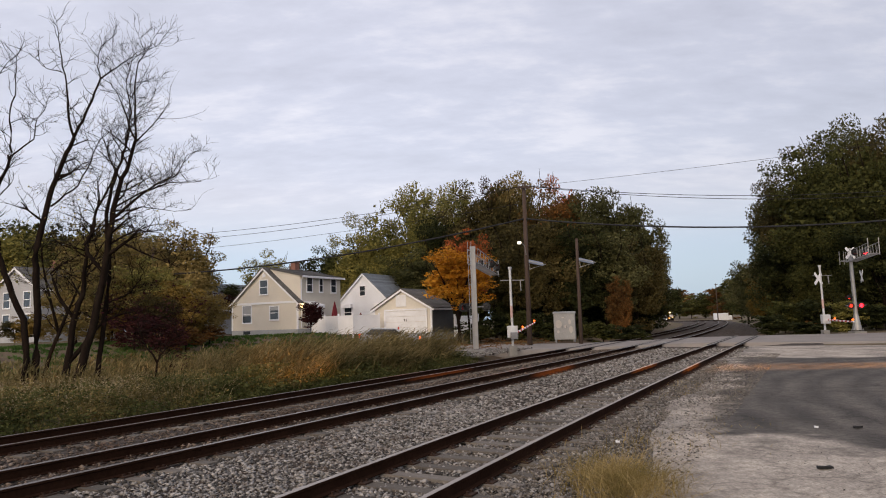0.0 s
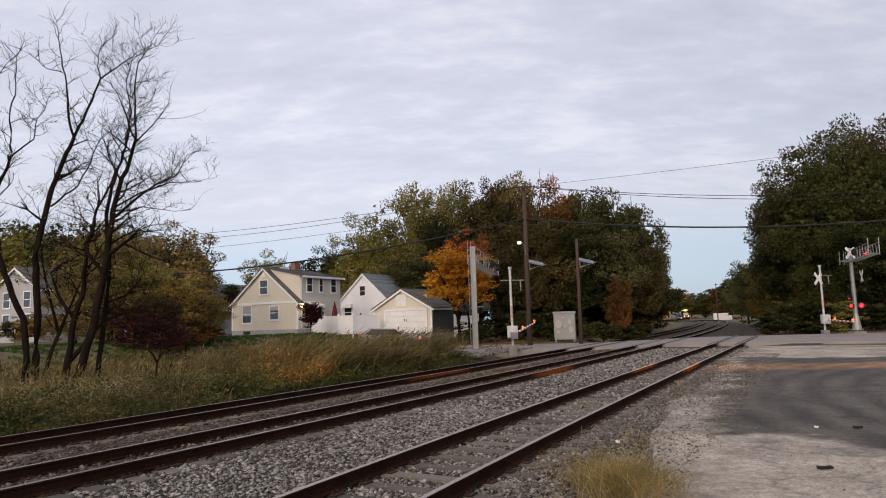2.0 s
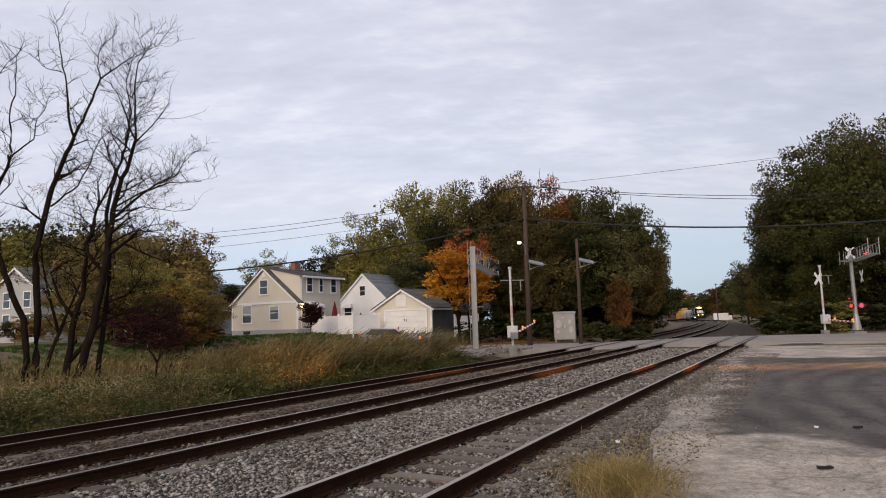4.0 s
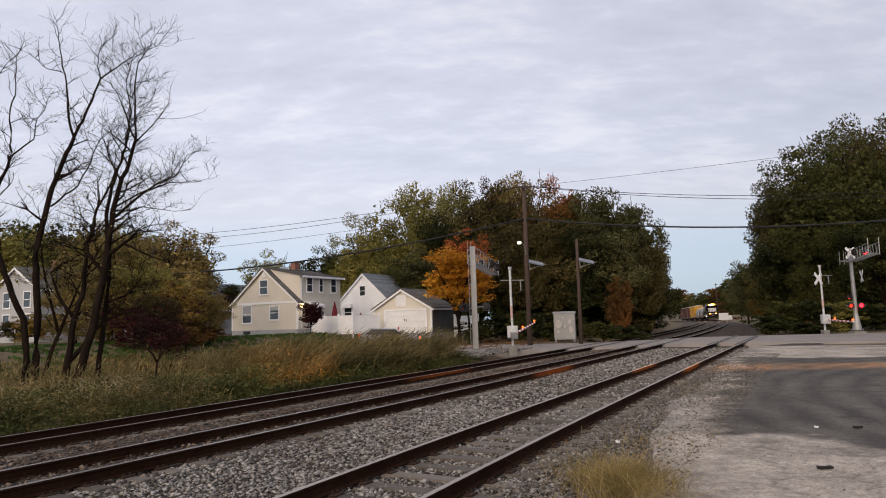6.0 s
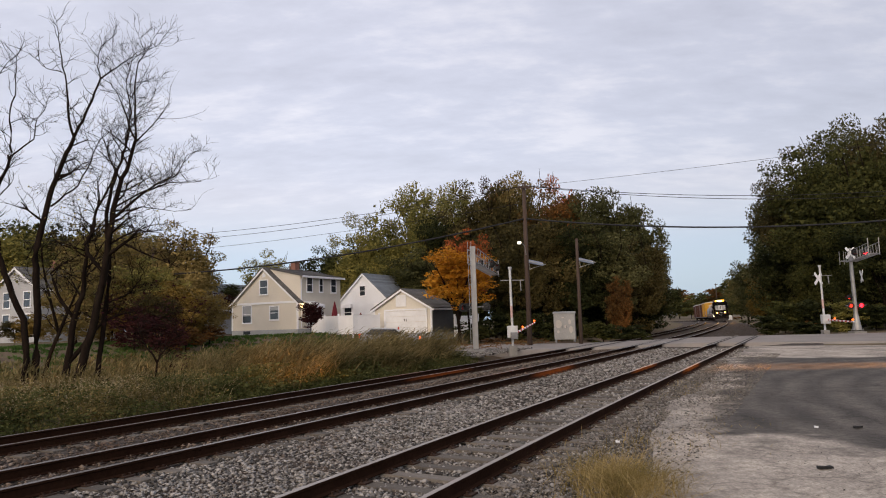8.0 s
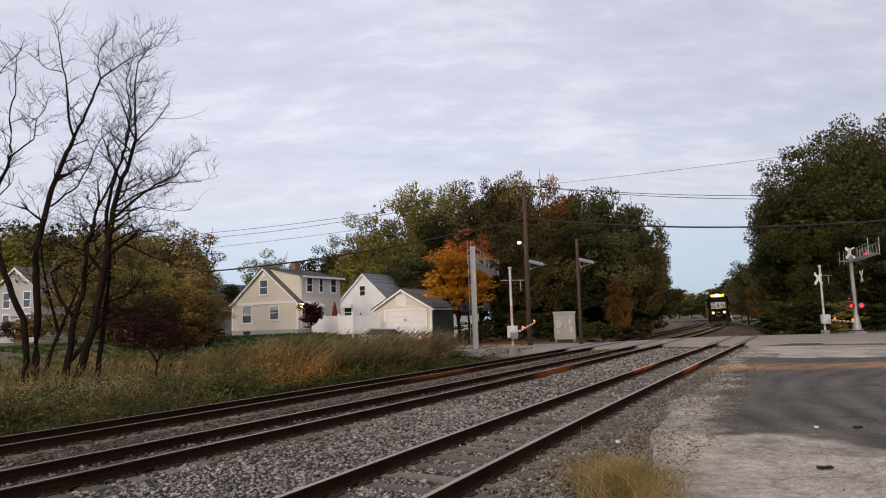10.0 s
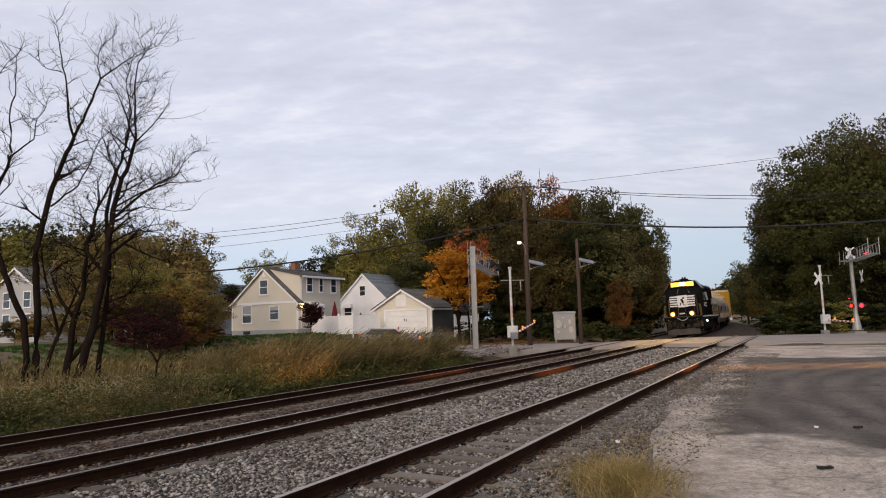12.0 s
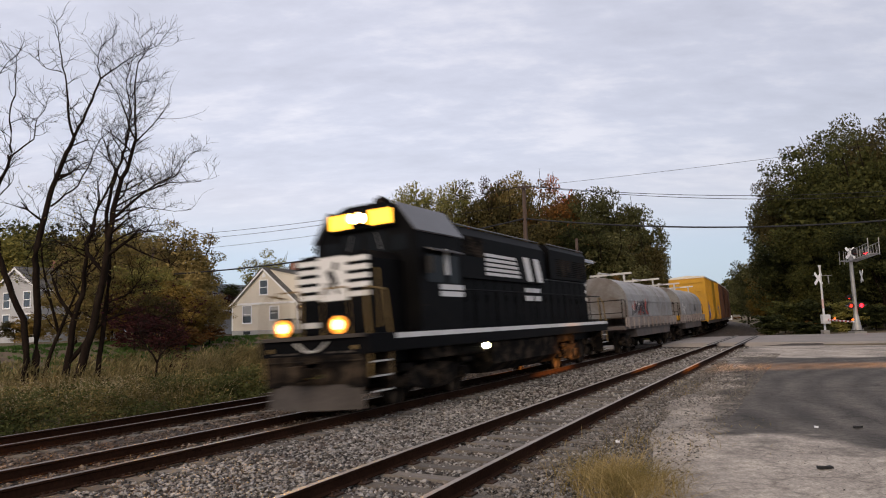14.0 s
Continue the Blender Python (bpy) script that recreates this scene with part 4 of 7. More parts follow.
def gable_house(name, at, rz, width, length, eave, ridge, wall_m, roof_m, label, foundation=0.5, lap=0.16, near_to=0):
    """A gabled house: x runs into its depth, y along the gable front at x = 0."""
    t = thing(name, rotz(rz, at), label, name)
    mid = width / 2

    def span(z):
        if z <= eave:
            return 0.0, width
        f = (z - eave) / (ridge - eave)
        return mid * f, width - mid * f

    bm = B()
    prism(bm, [(0.0, 0.0), (width, 0.0), (width, eave), (mid, ridge), (0.0, eave)], 0.0, length)
    wall = part("wall", bm, wall_m, t)
    bm = B()
    clapboards(bm, span, foundation, ridge, 0.0, -1, lap)
    for y, s_ in ((0.0, -1), (width, 1)):
        q = Matrix.Translation((0, y, 0)) @ Matrix.Rotation(radians(90 * s_), 4, "Z")
        # wall along x at this side: local y runs along the depth
        z = foundation
        while z < eave - 0.01:
            tz = min(z + lap, eave)
            v = [bm.verts.new(p) for p in ((0, y + s_ * 0.05, z), (length, y + s_ * 0.05, z), (length, y + s_ * 0.004, tz), (0, y + s_ * 0.004, tz))]
            bm.faces.new(v if s_ < 0 else v[::-1])
            z = tz
    part("clapboard", bm, wall_m, wall)["kind"] = "stuff"
    bm = B()
    cube(bm, -0.04, length + 0.03, -0.04, width + 0.03, -0.6, foundation, 0.01)
    part("foundation", bm, M["foundation"], t, "grey painted foundation")
    bm = B()
    o = 0.3
    sl = (ridge - eave) / mid
    roof_slab(bm, -o, eave - o * sl, mid, ridge, -0.22, near_to if near_to else length + 0.22)
    roof_slab(bm, width + o, eave - o * sl, mid, ridge, -0.22, length + 0.22)
    roof = part("roof", bm, roof_m, t)
    for s_ in (0, 1):
        bm = B()
        y0, y1 = (-o, mid) if s_ == 0 else (width + o, mid)
        pr = [(y0, eave - o * sl - 0.16), (y1, ridge - 0.16), (y1, ridge + 0.02), (y0, eave - o * sl + 0.02)]
        prism(bm, pr, -0.27, -0.2)
        cube(bm, -0.2, near_to if near_to and s_ == 0 else length + 0.2, min(y0, y0 + 0.06 * (1 if s_ else -1)), max(y0, y0 + 0.06 * (1 if s_ else -1)), eave - o * sl - 0.1, eave - o * sl + 0.05)
        part("fascia", bm, M["vinyl"], roof, "white fascia board")
    for y in (0.0, width):
        bm = B()
        cube(bm, -0.07, 0.08, y - 0.08, y + 0.08, foundation, eave)
        part("corner_board", bm, M["vinyl"], t, "white corner board")
    return t


FRONT = Matrix.Rotation(radians(180), 4, "Z")


def front(y, z):
    return Matrix.Translation((-0.04, y, z)) @ FRONT


def side(x, z, y=-0.02):
    return Matrix.Translation((x, y, z)) @ Matrix.Rotation(radians(-90), 4, "Z")


# shadow of the garage's side put into a dark colour
M["shade_panel"] = mat("shaded_side_wall", (0.10, 0.10, 0.10), 0.8, var=0.15, bump=0.1)
# cream house with a long shed dormer
h = gable_house("house", (-14.25, 65.0, 0.95), 63, 8.4, 7.0, 3.2, 6.65, M["siding"], M["roof"], "cream clapboard cape house with white trim and dormer", near_to=0.5)
bm = B()
prism(bm, [(-0.01, 3.0), (-0.01, 5.7), (4.2, 6.62), (4.2, 3.0)], 0.45, 6.98)
dorm = part("dormer", bm, M["siding"], h, "cream clapboard shed dormer")
bm = B()
z = 3.2
while z < 5.65:
    v = [bm.verts.new(p) for p in ((0.45, -0.062, z), (6.98, -0.062, z), (6.98, -0.014, z + 0.16), (0.45, -0.014, z + 0.16))]
    bm.faces.new(v)
    z += 0.16
clapboards(bm, lambda q: (-0.01, 4.2) if q < 5.7 else (max(-0.01, (q - 5.7) / 0.92 * 4.2), 4.2), 3.2, 6.6, 0.45, -1)
part("clapboard", bm, M["siding"], dorm)["kind"] = "stuff"
bm = B()
roof_slab(bm, -0.4, 5.62, 4.2, 6.66, 0.3, 7.2, 0.1)
part("roof", bm, M["roof"], dorm)
bm = B()
cube(bm, 0.28, 7.22, -0.5, -0.4, 5.52, 5.7)
tube(bm, [(0.4, -0.4, 5.55), (0.45, -0.1, 5.3), (0.45, -0.1, 0.6)], 0.05)
part("gutter", bm, M["vinyl"], dorm, "white gutter and downpipe")
bm = B()
cube(bm, -0.09, 0.0, 0.0, 8.4, 3.05, 3.25)
part("trim_band", bm, M["vinyl"], h, "white trim band")
for y, z, w, hh, bl in ((4.2, 4.75, 0.95, 1.35, 0), (2.85, 2.15, 1.05, 1.25, 0.3), (6.4, 2.1, 1.1, 1.65, 0.6)):
    window(h, front(y, z), w, hh, bl)
for x, w, hh in ((1.75, 0.8, 1.35), (3.6, 0.5, 1.3), (5.7, 0.8, 1.35)):
    window(h, side(x, 4.85, -0.06), w, hh)
for x, w, hh in ((3.4, 0.6, 0.9), (5.9, 0.5, 0.8)):
    window(h, side(x, 2.0, -0.025), w, hh)
bm = B()
cube(bm, -0.06, -0.01, 6.0, 6.9, 0.1, 0.42)
part("basement_window", bm, M["glass"], h, "dark basement window")
bm = B()
prism(bm, [(-1.2, 2.75), (0, 3.15), (0, 3.2), (-1.25, 2.82)], 0.9, 2.7)
cube(bm, 0.9, 2.7, -1.25, -1.18, 2.55, 2.82)
part("awning", bm, M["vinyl"], h, "white awning over the side door")
bm = B()
ball(bm, (0.2, -0.45, 2.72), 0.18)
part("porch_lamp", bm, M["lamp_glow"], h, "lit warm porch lamp")
bm = B()
cube(bm, 1.35, 2.25, -0.06, -0.02, 0.5, 2.5)
part("door", bm, M["white"], h, "white side door")
bm = B()
cube(bm, 4.4, 5.1, 3.9, 4.5, 6.3, 7.6, 0.02)
cube(bm, 4.35, 5.15, 3.85, 4.55, 7.45, 7.6, 0.01)
part("chimney", bm, M["brick"], h, "low brick chimney")
bm = B()
prism(bm, [(4.0, 5.75), (4.4, 5.75), (4.4, 6.0), (4.2, 6.2), (4.0, 6.0)], -0.09, -0.01)
part("gable_vent", bm, M["vinyl"], h, "white gable vent")

# pale house behind
g2 = gable_house("house", (-6.4, 78.0, 0.95), 63, 7.2, 8.0, 3.4, 6.7, M["pale_siding"], M["roof_blue"], "pale clapboard house with blue-grey shingle roof")
window(g2, front(3.7, 4.7), 0.75, 1.1)
for y in (1.2, 5.8):
    window(g2, front(y, 2.2), 1.0, 1.2)
    bm = B()
    prism(bm, [(y - 0.65, 2.75), (y + 0.65, 2.75), (y + 0.65, 3.2), (y - 0.65, 3.2)], -0.55, -0.05)
    part("awning", bm, M["vinyl"], g2, "white window awning")

# garage
g3 = gable_house("garage", (-1.25, 62.0, 0.68), 63, 6.2, 4.4, 2.45, 4.2, M["siding"], M["roof"], "cream clapboard garage with a white double door", 0.15)
bm = B()
for k in range(4):
    cube(bm, -0.09, -0.03, 0.55, 4.95, 0.12 + 0.52 * k, 0.62 + 0.52 * k, 0.008)
gd = part("garage_door", bm, M["white"], g3, "white panelled double garage door")
bm = B()
for y in (2.65, 2.85):
    cube(bm, -0.12, -0.09, y - 0.03, y + 0.03, 1.2, 1.45)
part("handle", bm, M["blackmetal"], gd)
bm = B()
for y0, y1, z0, z1 in ((0.42, 0.55, 0.1, 2.32), (4.95, 5.08, 0.1, 2.32), (0.42, 5.08, 2.22, 2.36)):
    cube(bm, -0.11, -0.02, y0, y1, z0, z1)
part("door_trim", bm, M["vinyl"], g3, "white door trim")
bm = B()
cube(bm, -0.09, -0.02, 2.65, 3.75, 2.6, 3.7)
cube(bm, -0.12, -0.09, 3.18, 3.22, 2.65, 3.65)
part("loft_hatch", bm, M["white"], g3, "white loft hatch")
# dark sheet over the cream side wall, its shade painted in
bm = B()
cube(bm, 0.1, 4.3, -0.09, -0.03, 0.1, 2.3)
part("side_shade_panel", bm, M["shade_panel"], g3, "dark panel with the side wall's shade in its colour")

# far house beyond the bare trees
g4 = gable_house("house", (-37.6, 62.0, 1.1), 63, 7.0, 9.0, 4.9, 7.0, M["grey_siding"], M["roof"], "grey two-storey house with white trim")
for y in (1.6, 4.8):
    for z in (1.8, 3.9):
        window(g4, front(y, z), 1.0, 1.4)
for x in (2.0, 5.5):
    for z in (1.8, 3.9):
        window(g4, side(x, z, -0.025), 1.0, 1.4)
bm = B()
cube(bm, 3.6, 4.2, 3.2, 3.8, 6.5, 8.0, 0.02)
part("chimney", bm, M["brick"], g4)
g5 = gable_house("house", (-27.5, 80.0, 1.1), 63, 8.0, 9.0, 3.0, 6.2, M["grey_siding"], M["roof_blue"], "grey house half hidden by trees")
window(g5, front(4, 4.2), 1.0, 1.2)
window(g5, front(2, 1.8), 1.0, 1.2)


def fence_run(pts, height, zoff, label):
    t = thing("vinyl_fence", Matrix(), label, "fence", "white vinyl fences")
    for (xa, ya), (xb, yb) in zip(pts, pts[1:]):
        d = Vector((xb - xa, yb - ya, 0))
        n = max(1, round(d.length / 2.0))
        ang = math.atan2(d.y, d.x)
        for k in range(n + 1):
            p = Vector((xa, ya, 0)) + d * (k / n)
            bm = B()
            cube(bm, -0.065, 0.065, -0.065, 0.065, -0.3, height + 0.08)
            prism(bm, [(-0.085, height + 0.08), (0.085, height + 0.08), (0.0, height + 0.16)], -0.085, 0.085)
            bmesh.ops.transform(bm, matrix=rotz(math.degrees(ang), (p.x, p.y, zoff)), verts=bm.verts)
            part("post", bm, M["vinyl"], t)
            if k < n:
                L_ = d.length / n
                w = L_ / 12
                for j in range(12):
                    bm = B()
                    cube(bm, j * w + 0.004, (j + 1) * w - 0.004, -0.015, 0.015, 0.1, height - 0.06)
                    bmesh.ops.transform(bm, matrix=rotz(math.degrees(ang), (p.x, p.y, zoff)), verts=bm.verts)
                    part("slat", bm, M["vinyl"], t)
                for z in (0.08, height - 0.35, height - 0.06):
                    bm = B()
                    cube(bm, 0.06, L_ - 0.06, -0.03, 0.03, z - 0.05, z + 0.05)
                    bmesh.ops.transform(bm, matrix=rotz(math.degrees(ang), (p.x, p.y, zoff)), verts=bm.verts)
                    part("rail", bm, M["vinyl"], t)
    return t


fence_run([(-13.0, 65.5), (-8.4, 61.3), (-6.2, 63.2)], 1.75, 0.85, "white vinyl privacy fence round the back yard")
fence_run([(0.9, 64.0), (3.2, 65.4)], 1.7, 0.55, "white vinyl fence beside the garage")


def parasol(x, y, z, hgt):
    t = thing("parasol", pose(x, y, z), "closed maroon canvas parasol", "parasol", "closed parasols")
    bm = B()
    rod(bm, (0, 0, 0), (0, 0, hgt), 0.025, n=8)
    part("pole", bm, M["white"], t)
    bm = B()
    n = 12
    rings = []
    for f, r in ((0.0, 0.24), (0.25, 0.27), (0.7, 0.14), (1.0, 0.03)):
        rings.append([bm.verts.new((r * (1 + 0.25 * (k % 2)) * math.cos(2 * math.pi * k / n), r * (1 + 0.25 * (k % 2)) * math.sin(2 * math.pi * k / n), hgt * 0.42 + f * hgt * 0.58)) for k in range(n)])
    for a, b in zip(rings, rings[1:]):
        for k in range(n):
            bm.faces.new((a[k], a[(k + 1) % n], b[(k + 1) % n], b[k]))
    part("canopy", bm, M["umbrella"], t, "folded maroon canopy")


parasol(-10.9, 66.5, 0.95, 3.1)
parasol(-8.6, 68.5, 0.95, 1.95)


def parked_car():
    t = thing("parked_car", pose(-4.0, 48.6, -0.08, 0, 0, 3), "pale silver hatchback with lit lights on the road", "car")
    prof = [(-2.15, 0.32), (2.1, 0.32), (2.2, 0.6), (2.05, 0.92), (1.15, 1.02), (0.45, 1.47), (-1.35, 1.55), (-1.95, 1.15), (-2.2, 0.95)]
    bm = B()
    va = [bm.verts.new((u, -0.9, v)) for u, v in prof]
    vb = [bm.verts.new((u, 0.9, v)) for u, v in prof]
    bm.faces.new(va)
    bm.faces.new(vb[::-1])
    n = len(prof)
    for i in range(n):
        bm.faces.new((va[i], vb[i], vb[(i + 1) % n], va[(i + 1) % n]))
    for v in bm.verts:
        if v.co.z > 1.1:
            v.co.y *= 0.8
    bmesh.ops.recalc_face_normals(bm, faces=bm.faces)
    bmesh.ops.bevel(bm, geom=list(bm.edges), offset=0.07, segments=3, affect="EDGES")
    part("body", bm, M["carpaint"], t, smooth=True)
    for s_ in (-1, 1):
        bm = B()
        vs = [(0.85, 1.05), (0.40, 1.42), (-1.3, 1.48), (-1.7, 1.12)]
        q = [bm.verts.new((u, s_ * (0.915 - (v - 1.0) * 0.36), v)) for u, v in vs]
        bm.faces.new(q)
        part("side_window", bm, M["tinted"], t, "dark side window")
        for x in (-1.35, 1.35):
            bm = B()
            rod(bm, (x, s_ * 0.72, 0.32), (x, s_ * 0.92, 0.32), 0.32, n=20)
            w = part("wheel", bm, M["rubber"], t)
            bm = B()
            rod(bm, (x, s_ * 0.9, 0.32), (x, s_ * 0.93, 0.32), 0.2, n=16)
            part("rim", bm, M["galv"], w)
        bm = B()
        cube(bm, -2.2, -2.1, min(s_ * 0.55, s_ * 0.86), max(s_ * 0.55, s_ * 0.86), 0.88, 1.15, 0.02)
        part("tail_light", bm, M["red_dim"], t, "lit red tail light")
        bm = B()
        cube(bm, 2.08, 2.2, min(s_ * 0.5, s_ * 0.86), max(s_ * 0.5, s_ * 0.86), 0.62, 0.82, 0.02)
        part("headlight", bm, M["amber_glow"], t, "lit amber front lamp")
    return t


parked_car()
bm = B()
rod(bm, (0, 0, 0), (0, 0, 1.3), 0.06, n=10)
rod(bm, (0, 0, 1.28), (0, 0, 1.36), 0.06, 0.03, n=10)
mk = part("marker_post", bm, M["red_stripe"])
mk.matrix_basis = pose(-3.9, 56.0, 0.1)
tagged(mk, "slim red marker post beside the road", "marker post")


def van(x, y, z, rz):
    t = thing("box_van", pose(x, y, z, 0, 0, rz), "white box van far down the line", "van")
    bm = B()
    cube(bm, -2.2, 2.2, -1.0, 1.0, 0.6, 2.9, 0.05)
    part("cargo_box", bm, M["white"], t)
    bm = B()
    prism(bm, [(-0.95, 0.5), (0.95, 0.5), (0.95, 1.6), (0.85, 2.1), (-0.85, 2.1), (-0.95, 1.6)], 2.2, 3.7)
    part("cab", bm, M["white"], t)
    for wx in (-1.5, 2.8):
        for s_ in (-1, 1):
            bm = B()
            rod(bm, (wx, s_ * 0.75, 0.38), (wx, s_ * 1.0, 0.38), 0.38, n=16)
            part("wheel", bm, M["rubber"], t)


van(90.5, 221.0, -1.4, 20)

# far down the line
utility_pole(83.0, 205.0, 10.6, 0.16, "far wooden utility pole beside the line")


def debris(x, y, pts, material, label):
    bm = B()
    vs = [bm.verts.new((a, b, 0.0)) for a, b in pts]
    f = bm.faces.new(vs)
    ex = bmesh.ops.extrude_face_region(bm, geom=[f])["geom"]
    for k, v in enumerate(g for g in ex if isinstance(g, bmesh.types.BMVert)):
        v.co.z += 0.02 + 0.012 * (k % 2)
    bmesh.ops.recalc_face_normals(bm, faces=bm.faces)
    ob = part("yard_debris", bm, material)
    ob.matrix_basis = pose(x, y, -0.062)
    return tagged(ob, label, "debris", "scraps on the yard")


debris(4.52, 8.32, [(-0.09, -0.02), (0.0, -0.035), (0.1, -0.02), (0.08, 0.03), (-0.02, 0.02), (-0.08, 0.035)], M["rubber"], "black torn scrap lying on the asphalt")
debris(5.97, 11.13, [(-0.03, -0.012), (0.025, -0.018), (0.03, 0.012), (-0.025, 0.018)], M["white"], "small white scrap lying on the asphalt")
debris(6.57, 11.01, [(-0.08, -0.03), (0.07, -0.02), (0.09, 0.03), (-0.06, 0.03)], M["rubber"], "dark flat scrap lying on the asphalt")
debris(2.55, 10.39, [(-0.025, -0.02), (0.03, -0.02), (0.025, 0.025), (-0.025, 0.02)], M["white"], "small white scrap in the gravel")

# ---------- trees and plants ----------


def fast_mesh(name, verts, faces, material):
    """A mesh from arrays: verts (n, 3), faces (m, 3 or 4)."""
    me = bpy.data.meshes.new(name)
    n, k = faces.shape
    me.vertices.add(len(verts))
    me.vertices.foreach_set("co", verts.astype(np.float32).ravel())
    me.loops.add(n * k)
    me.loops.foreach_set("vertex_index", faces.astype(np.int32).ravel())
    me.polygons.add(n)
    me.polygons.foreach_set("loop_start", np.arange(0, n * k, k, dtype=np.int32))
    me.polygons.foreach_set("loop_total", np.full(n, k, dtype=np.int32))
    me.update(calc_edges=True)
    me.validate()
    me.materials.append(material)
    return me


def leaf_quads(rng, pts, size, flat=1.0):
    """A bent leaf spray at every point: four corners, tilted at random."""
    n = len(pts)
    a = rng.normal(size=(n, 3))
    a /= np.linalg.norm(a, axis=1)[:, None]
    a[:, 2] *= 0.55
    b = rng.normal(size=(n, 3))
    b -= a * (np.sum(a * b, axis=1) / np.sum(a * a, axis=1))[:, None]
    b /= np.linalg.norm(b, axis=1)[:, None]
    s = size * rng.uniform(0.55, 1.45, size=(n, 1))
    c = np.stack([pts - a * s, pts - b * s * rng.uniform(0.35, 0.6, (n, 1)), pts + a * s, pts + b * s * rng.uniform(0.35, 0.6, (n, 1))], axis=1)
    c[:, :, 2] = pts[:, None, 2] + (c[:, :, 2] - pts[:, None, 2]) * flat
    v = c.reshape(-1, 3)
    f = np.arange(4 * n).reshape(n, 4)
    return v, f


def leaf_tris(rng, pts, size, flat=0.7):
    """A small pointed leaf at every point, tilted at random."""
    n = len(pts)
    a, b = rng.normal(size=(n, 3)), rng.normal(size=(n, 3))
    a /= np.linalg.norm(a, axis=1)[:, None]
    b -= a * np.sum(a * b, axis=1)[:, None]
    b /= np.linalg.norm(b, axis=1)[:, None]
    s = size * rng.uniform(0.5, 1.5, size=(n, 1))
    c = np.stack([a * s, b * s * 0.75 - a * s * 0.6, -b * s * 0.75 - a * s * 0.6], axis=1)
    c[:, :, 2] *= flat
    return (pts[:, None, :] + c).reshape(-1, 3), np.arange(3 * n).reshape(n, 3)


def crown_points(rng, n, rx, rz, lobes, hollow=0.5, seed=0):
    """Points in leafy clumps at the ends of limbs, in an uneven crown centred on the origin."""
    cs = []
    while len(cs) < lobes:
        p = rng.uniform(-1, 1, 3)
        r = np.linalg.norm(p)
        if 0.3 < r < 1.0:
            swell = 0.84 + 0.55 * noise.noise((p[0] / r * 1.6 + seed * 3.1, p[1] / r * 1.6, p[2] / r * 1.6))
            cs.append(p * swell * (0.55 + 0.45 * r) / r ** 0.35)
    cs = np.array(cs)
    rad = rng.uniform(0.11, 0.30, lobes)
    which = rng.choice(lobes, n, p=rad ** 2 / np.sum(rad ** 2))
    d = rng.normal(size=(n, 3))
    d /= np.linalg.norm(d, axis=1)[:, None]
    d[:, 2] = d[:, 2] * 0.55 + 0.16
    r = rad[which] * (hollow + (1.12 - hollow) * rng.uniform(0, 1, n) ** 0.7)
    return (cs[which] + d * r[:, None]) * np.array([rx, rx, rz])


CROWNS = {}
AIRY = {"green": 0.13, "olive_dark": 0.14, "plum_leaf": 0.08, "yellow_green": 0.04, "olive_leaf": 0.07, "grey_green": 0.10, "orange_leaf": 0.16, "red_leaf": 0.12}


def crown_mesh(mname, seed, n, lobes, leaf):
    key = (mname, seed, n)
    if key not in CROWNS:
        rng = np.random.default_rng(seed)
        pts = crown_points(rng, n, 1.0, 1.0, lobes, 0.4, seed)
        deep = crown_points(rng, int(n * AIRY.get(mname, 0.2) * 1.5), 0.80, 0.84, lobes, 0.1, seed)
        v, f = leaf_tris(rng, pts, leaf)
        v2, f2 = leaf_tris(rng, deep, leaf * 1.8)
        v, f = np.concatenate([v, v2]), np.concatenate([f, f2 + len(v)])
        CROWNS[key] = fast_mesh("crown", v, f, M[mname])
    return CROWNS[key]


def trunk_mesh(seed, spread=0.5):
    """A unit trunk: height 1, forked into limbs that reach into the crown."""
    rnd = random.Random(seed)
    bm = B()
    tube(bm, [(0, 0, -0.03), (0.004, 0.0, 0.16), (rnd.uniform(-.02, .02), rnd.uniform(-.02, .02), 0.36)], 0.018, 9, 0.012)
    for k in range(9):
        a = k * 2.4 + rnd.uniform(-.4, .4)
        z0 = rnd.uniform(0.2, 0.4)
        r = rnd.uniform(0.10, 0.34) * spread * 2
        h = rnd.uniform(0.72, 0.97)
        tube(bm, [(0, 0, z0), (math.cos(a) * r * 0.4, math.sin(a) * r * 0.4, z0 + (h - z0) * 0.4), (math.cos(a + .2) * r * 0.8, math.sin(a + .2) * r * 0.8, z0 + (h - z0) * 0.75), (math.cos(a) * r, math.sin(a) * r, h)], 0.0085, 6, 0.0014)
    me = bpy.data.meshes.new("trunk")
    bm.to_mesh(me)
    bm.free()
    me.materials.append(M["bark"])
    return me


TRUNKS = [trunk_mesh(i) for i in range(4)]
TREE_WORDS = {"green": "leafy green deciduous tree", "dark_green": "dark green deciduous tree in dense foliage", "yellow_green": "tall tree with yellowing green leaves",
              "orange_leaf": "bright orange autumn maple tree", "rust_leaf": "autumn tree with rusty brown leaves", "red_leaf": "tree with red autumn leaves", "olive_leaf": "half-bare tree with olive brown leaves", "plum_leaf": "small tree with dark plum leaves",
              "olive_dark": "dark olive brown tree in thinning foliage", "gold_leaf": "tree with dull golden autumn leaves", "grey_green": "airy tree with grey-green leaves"}


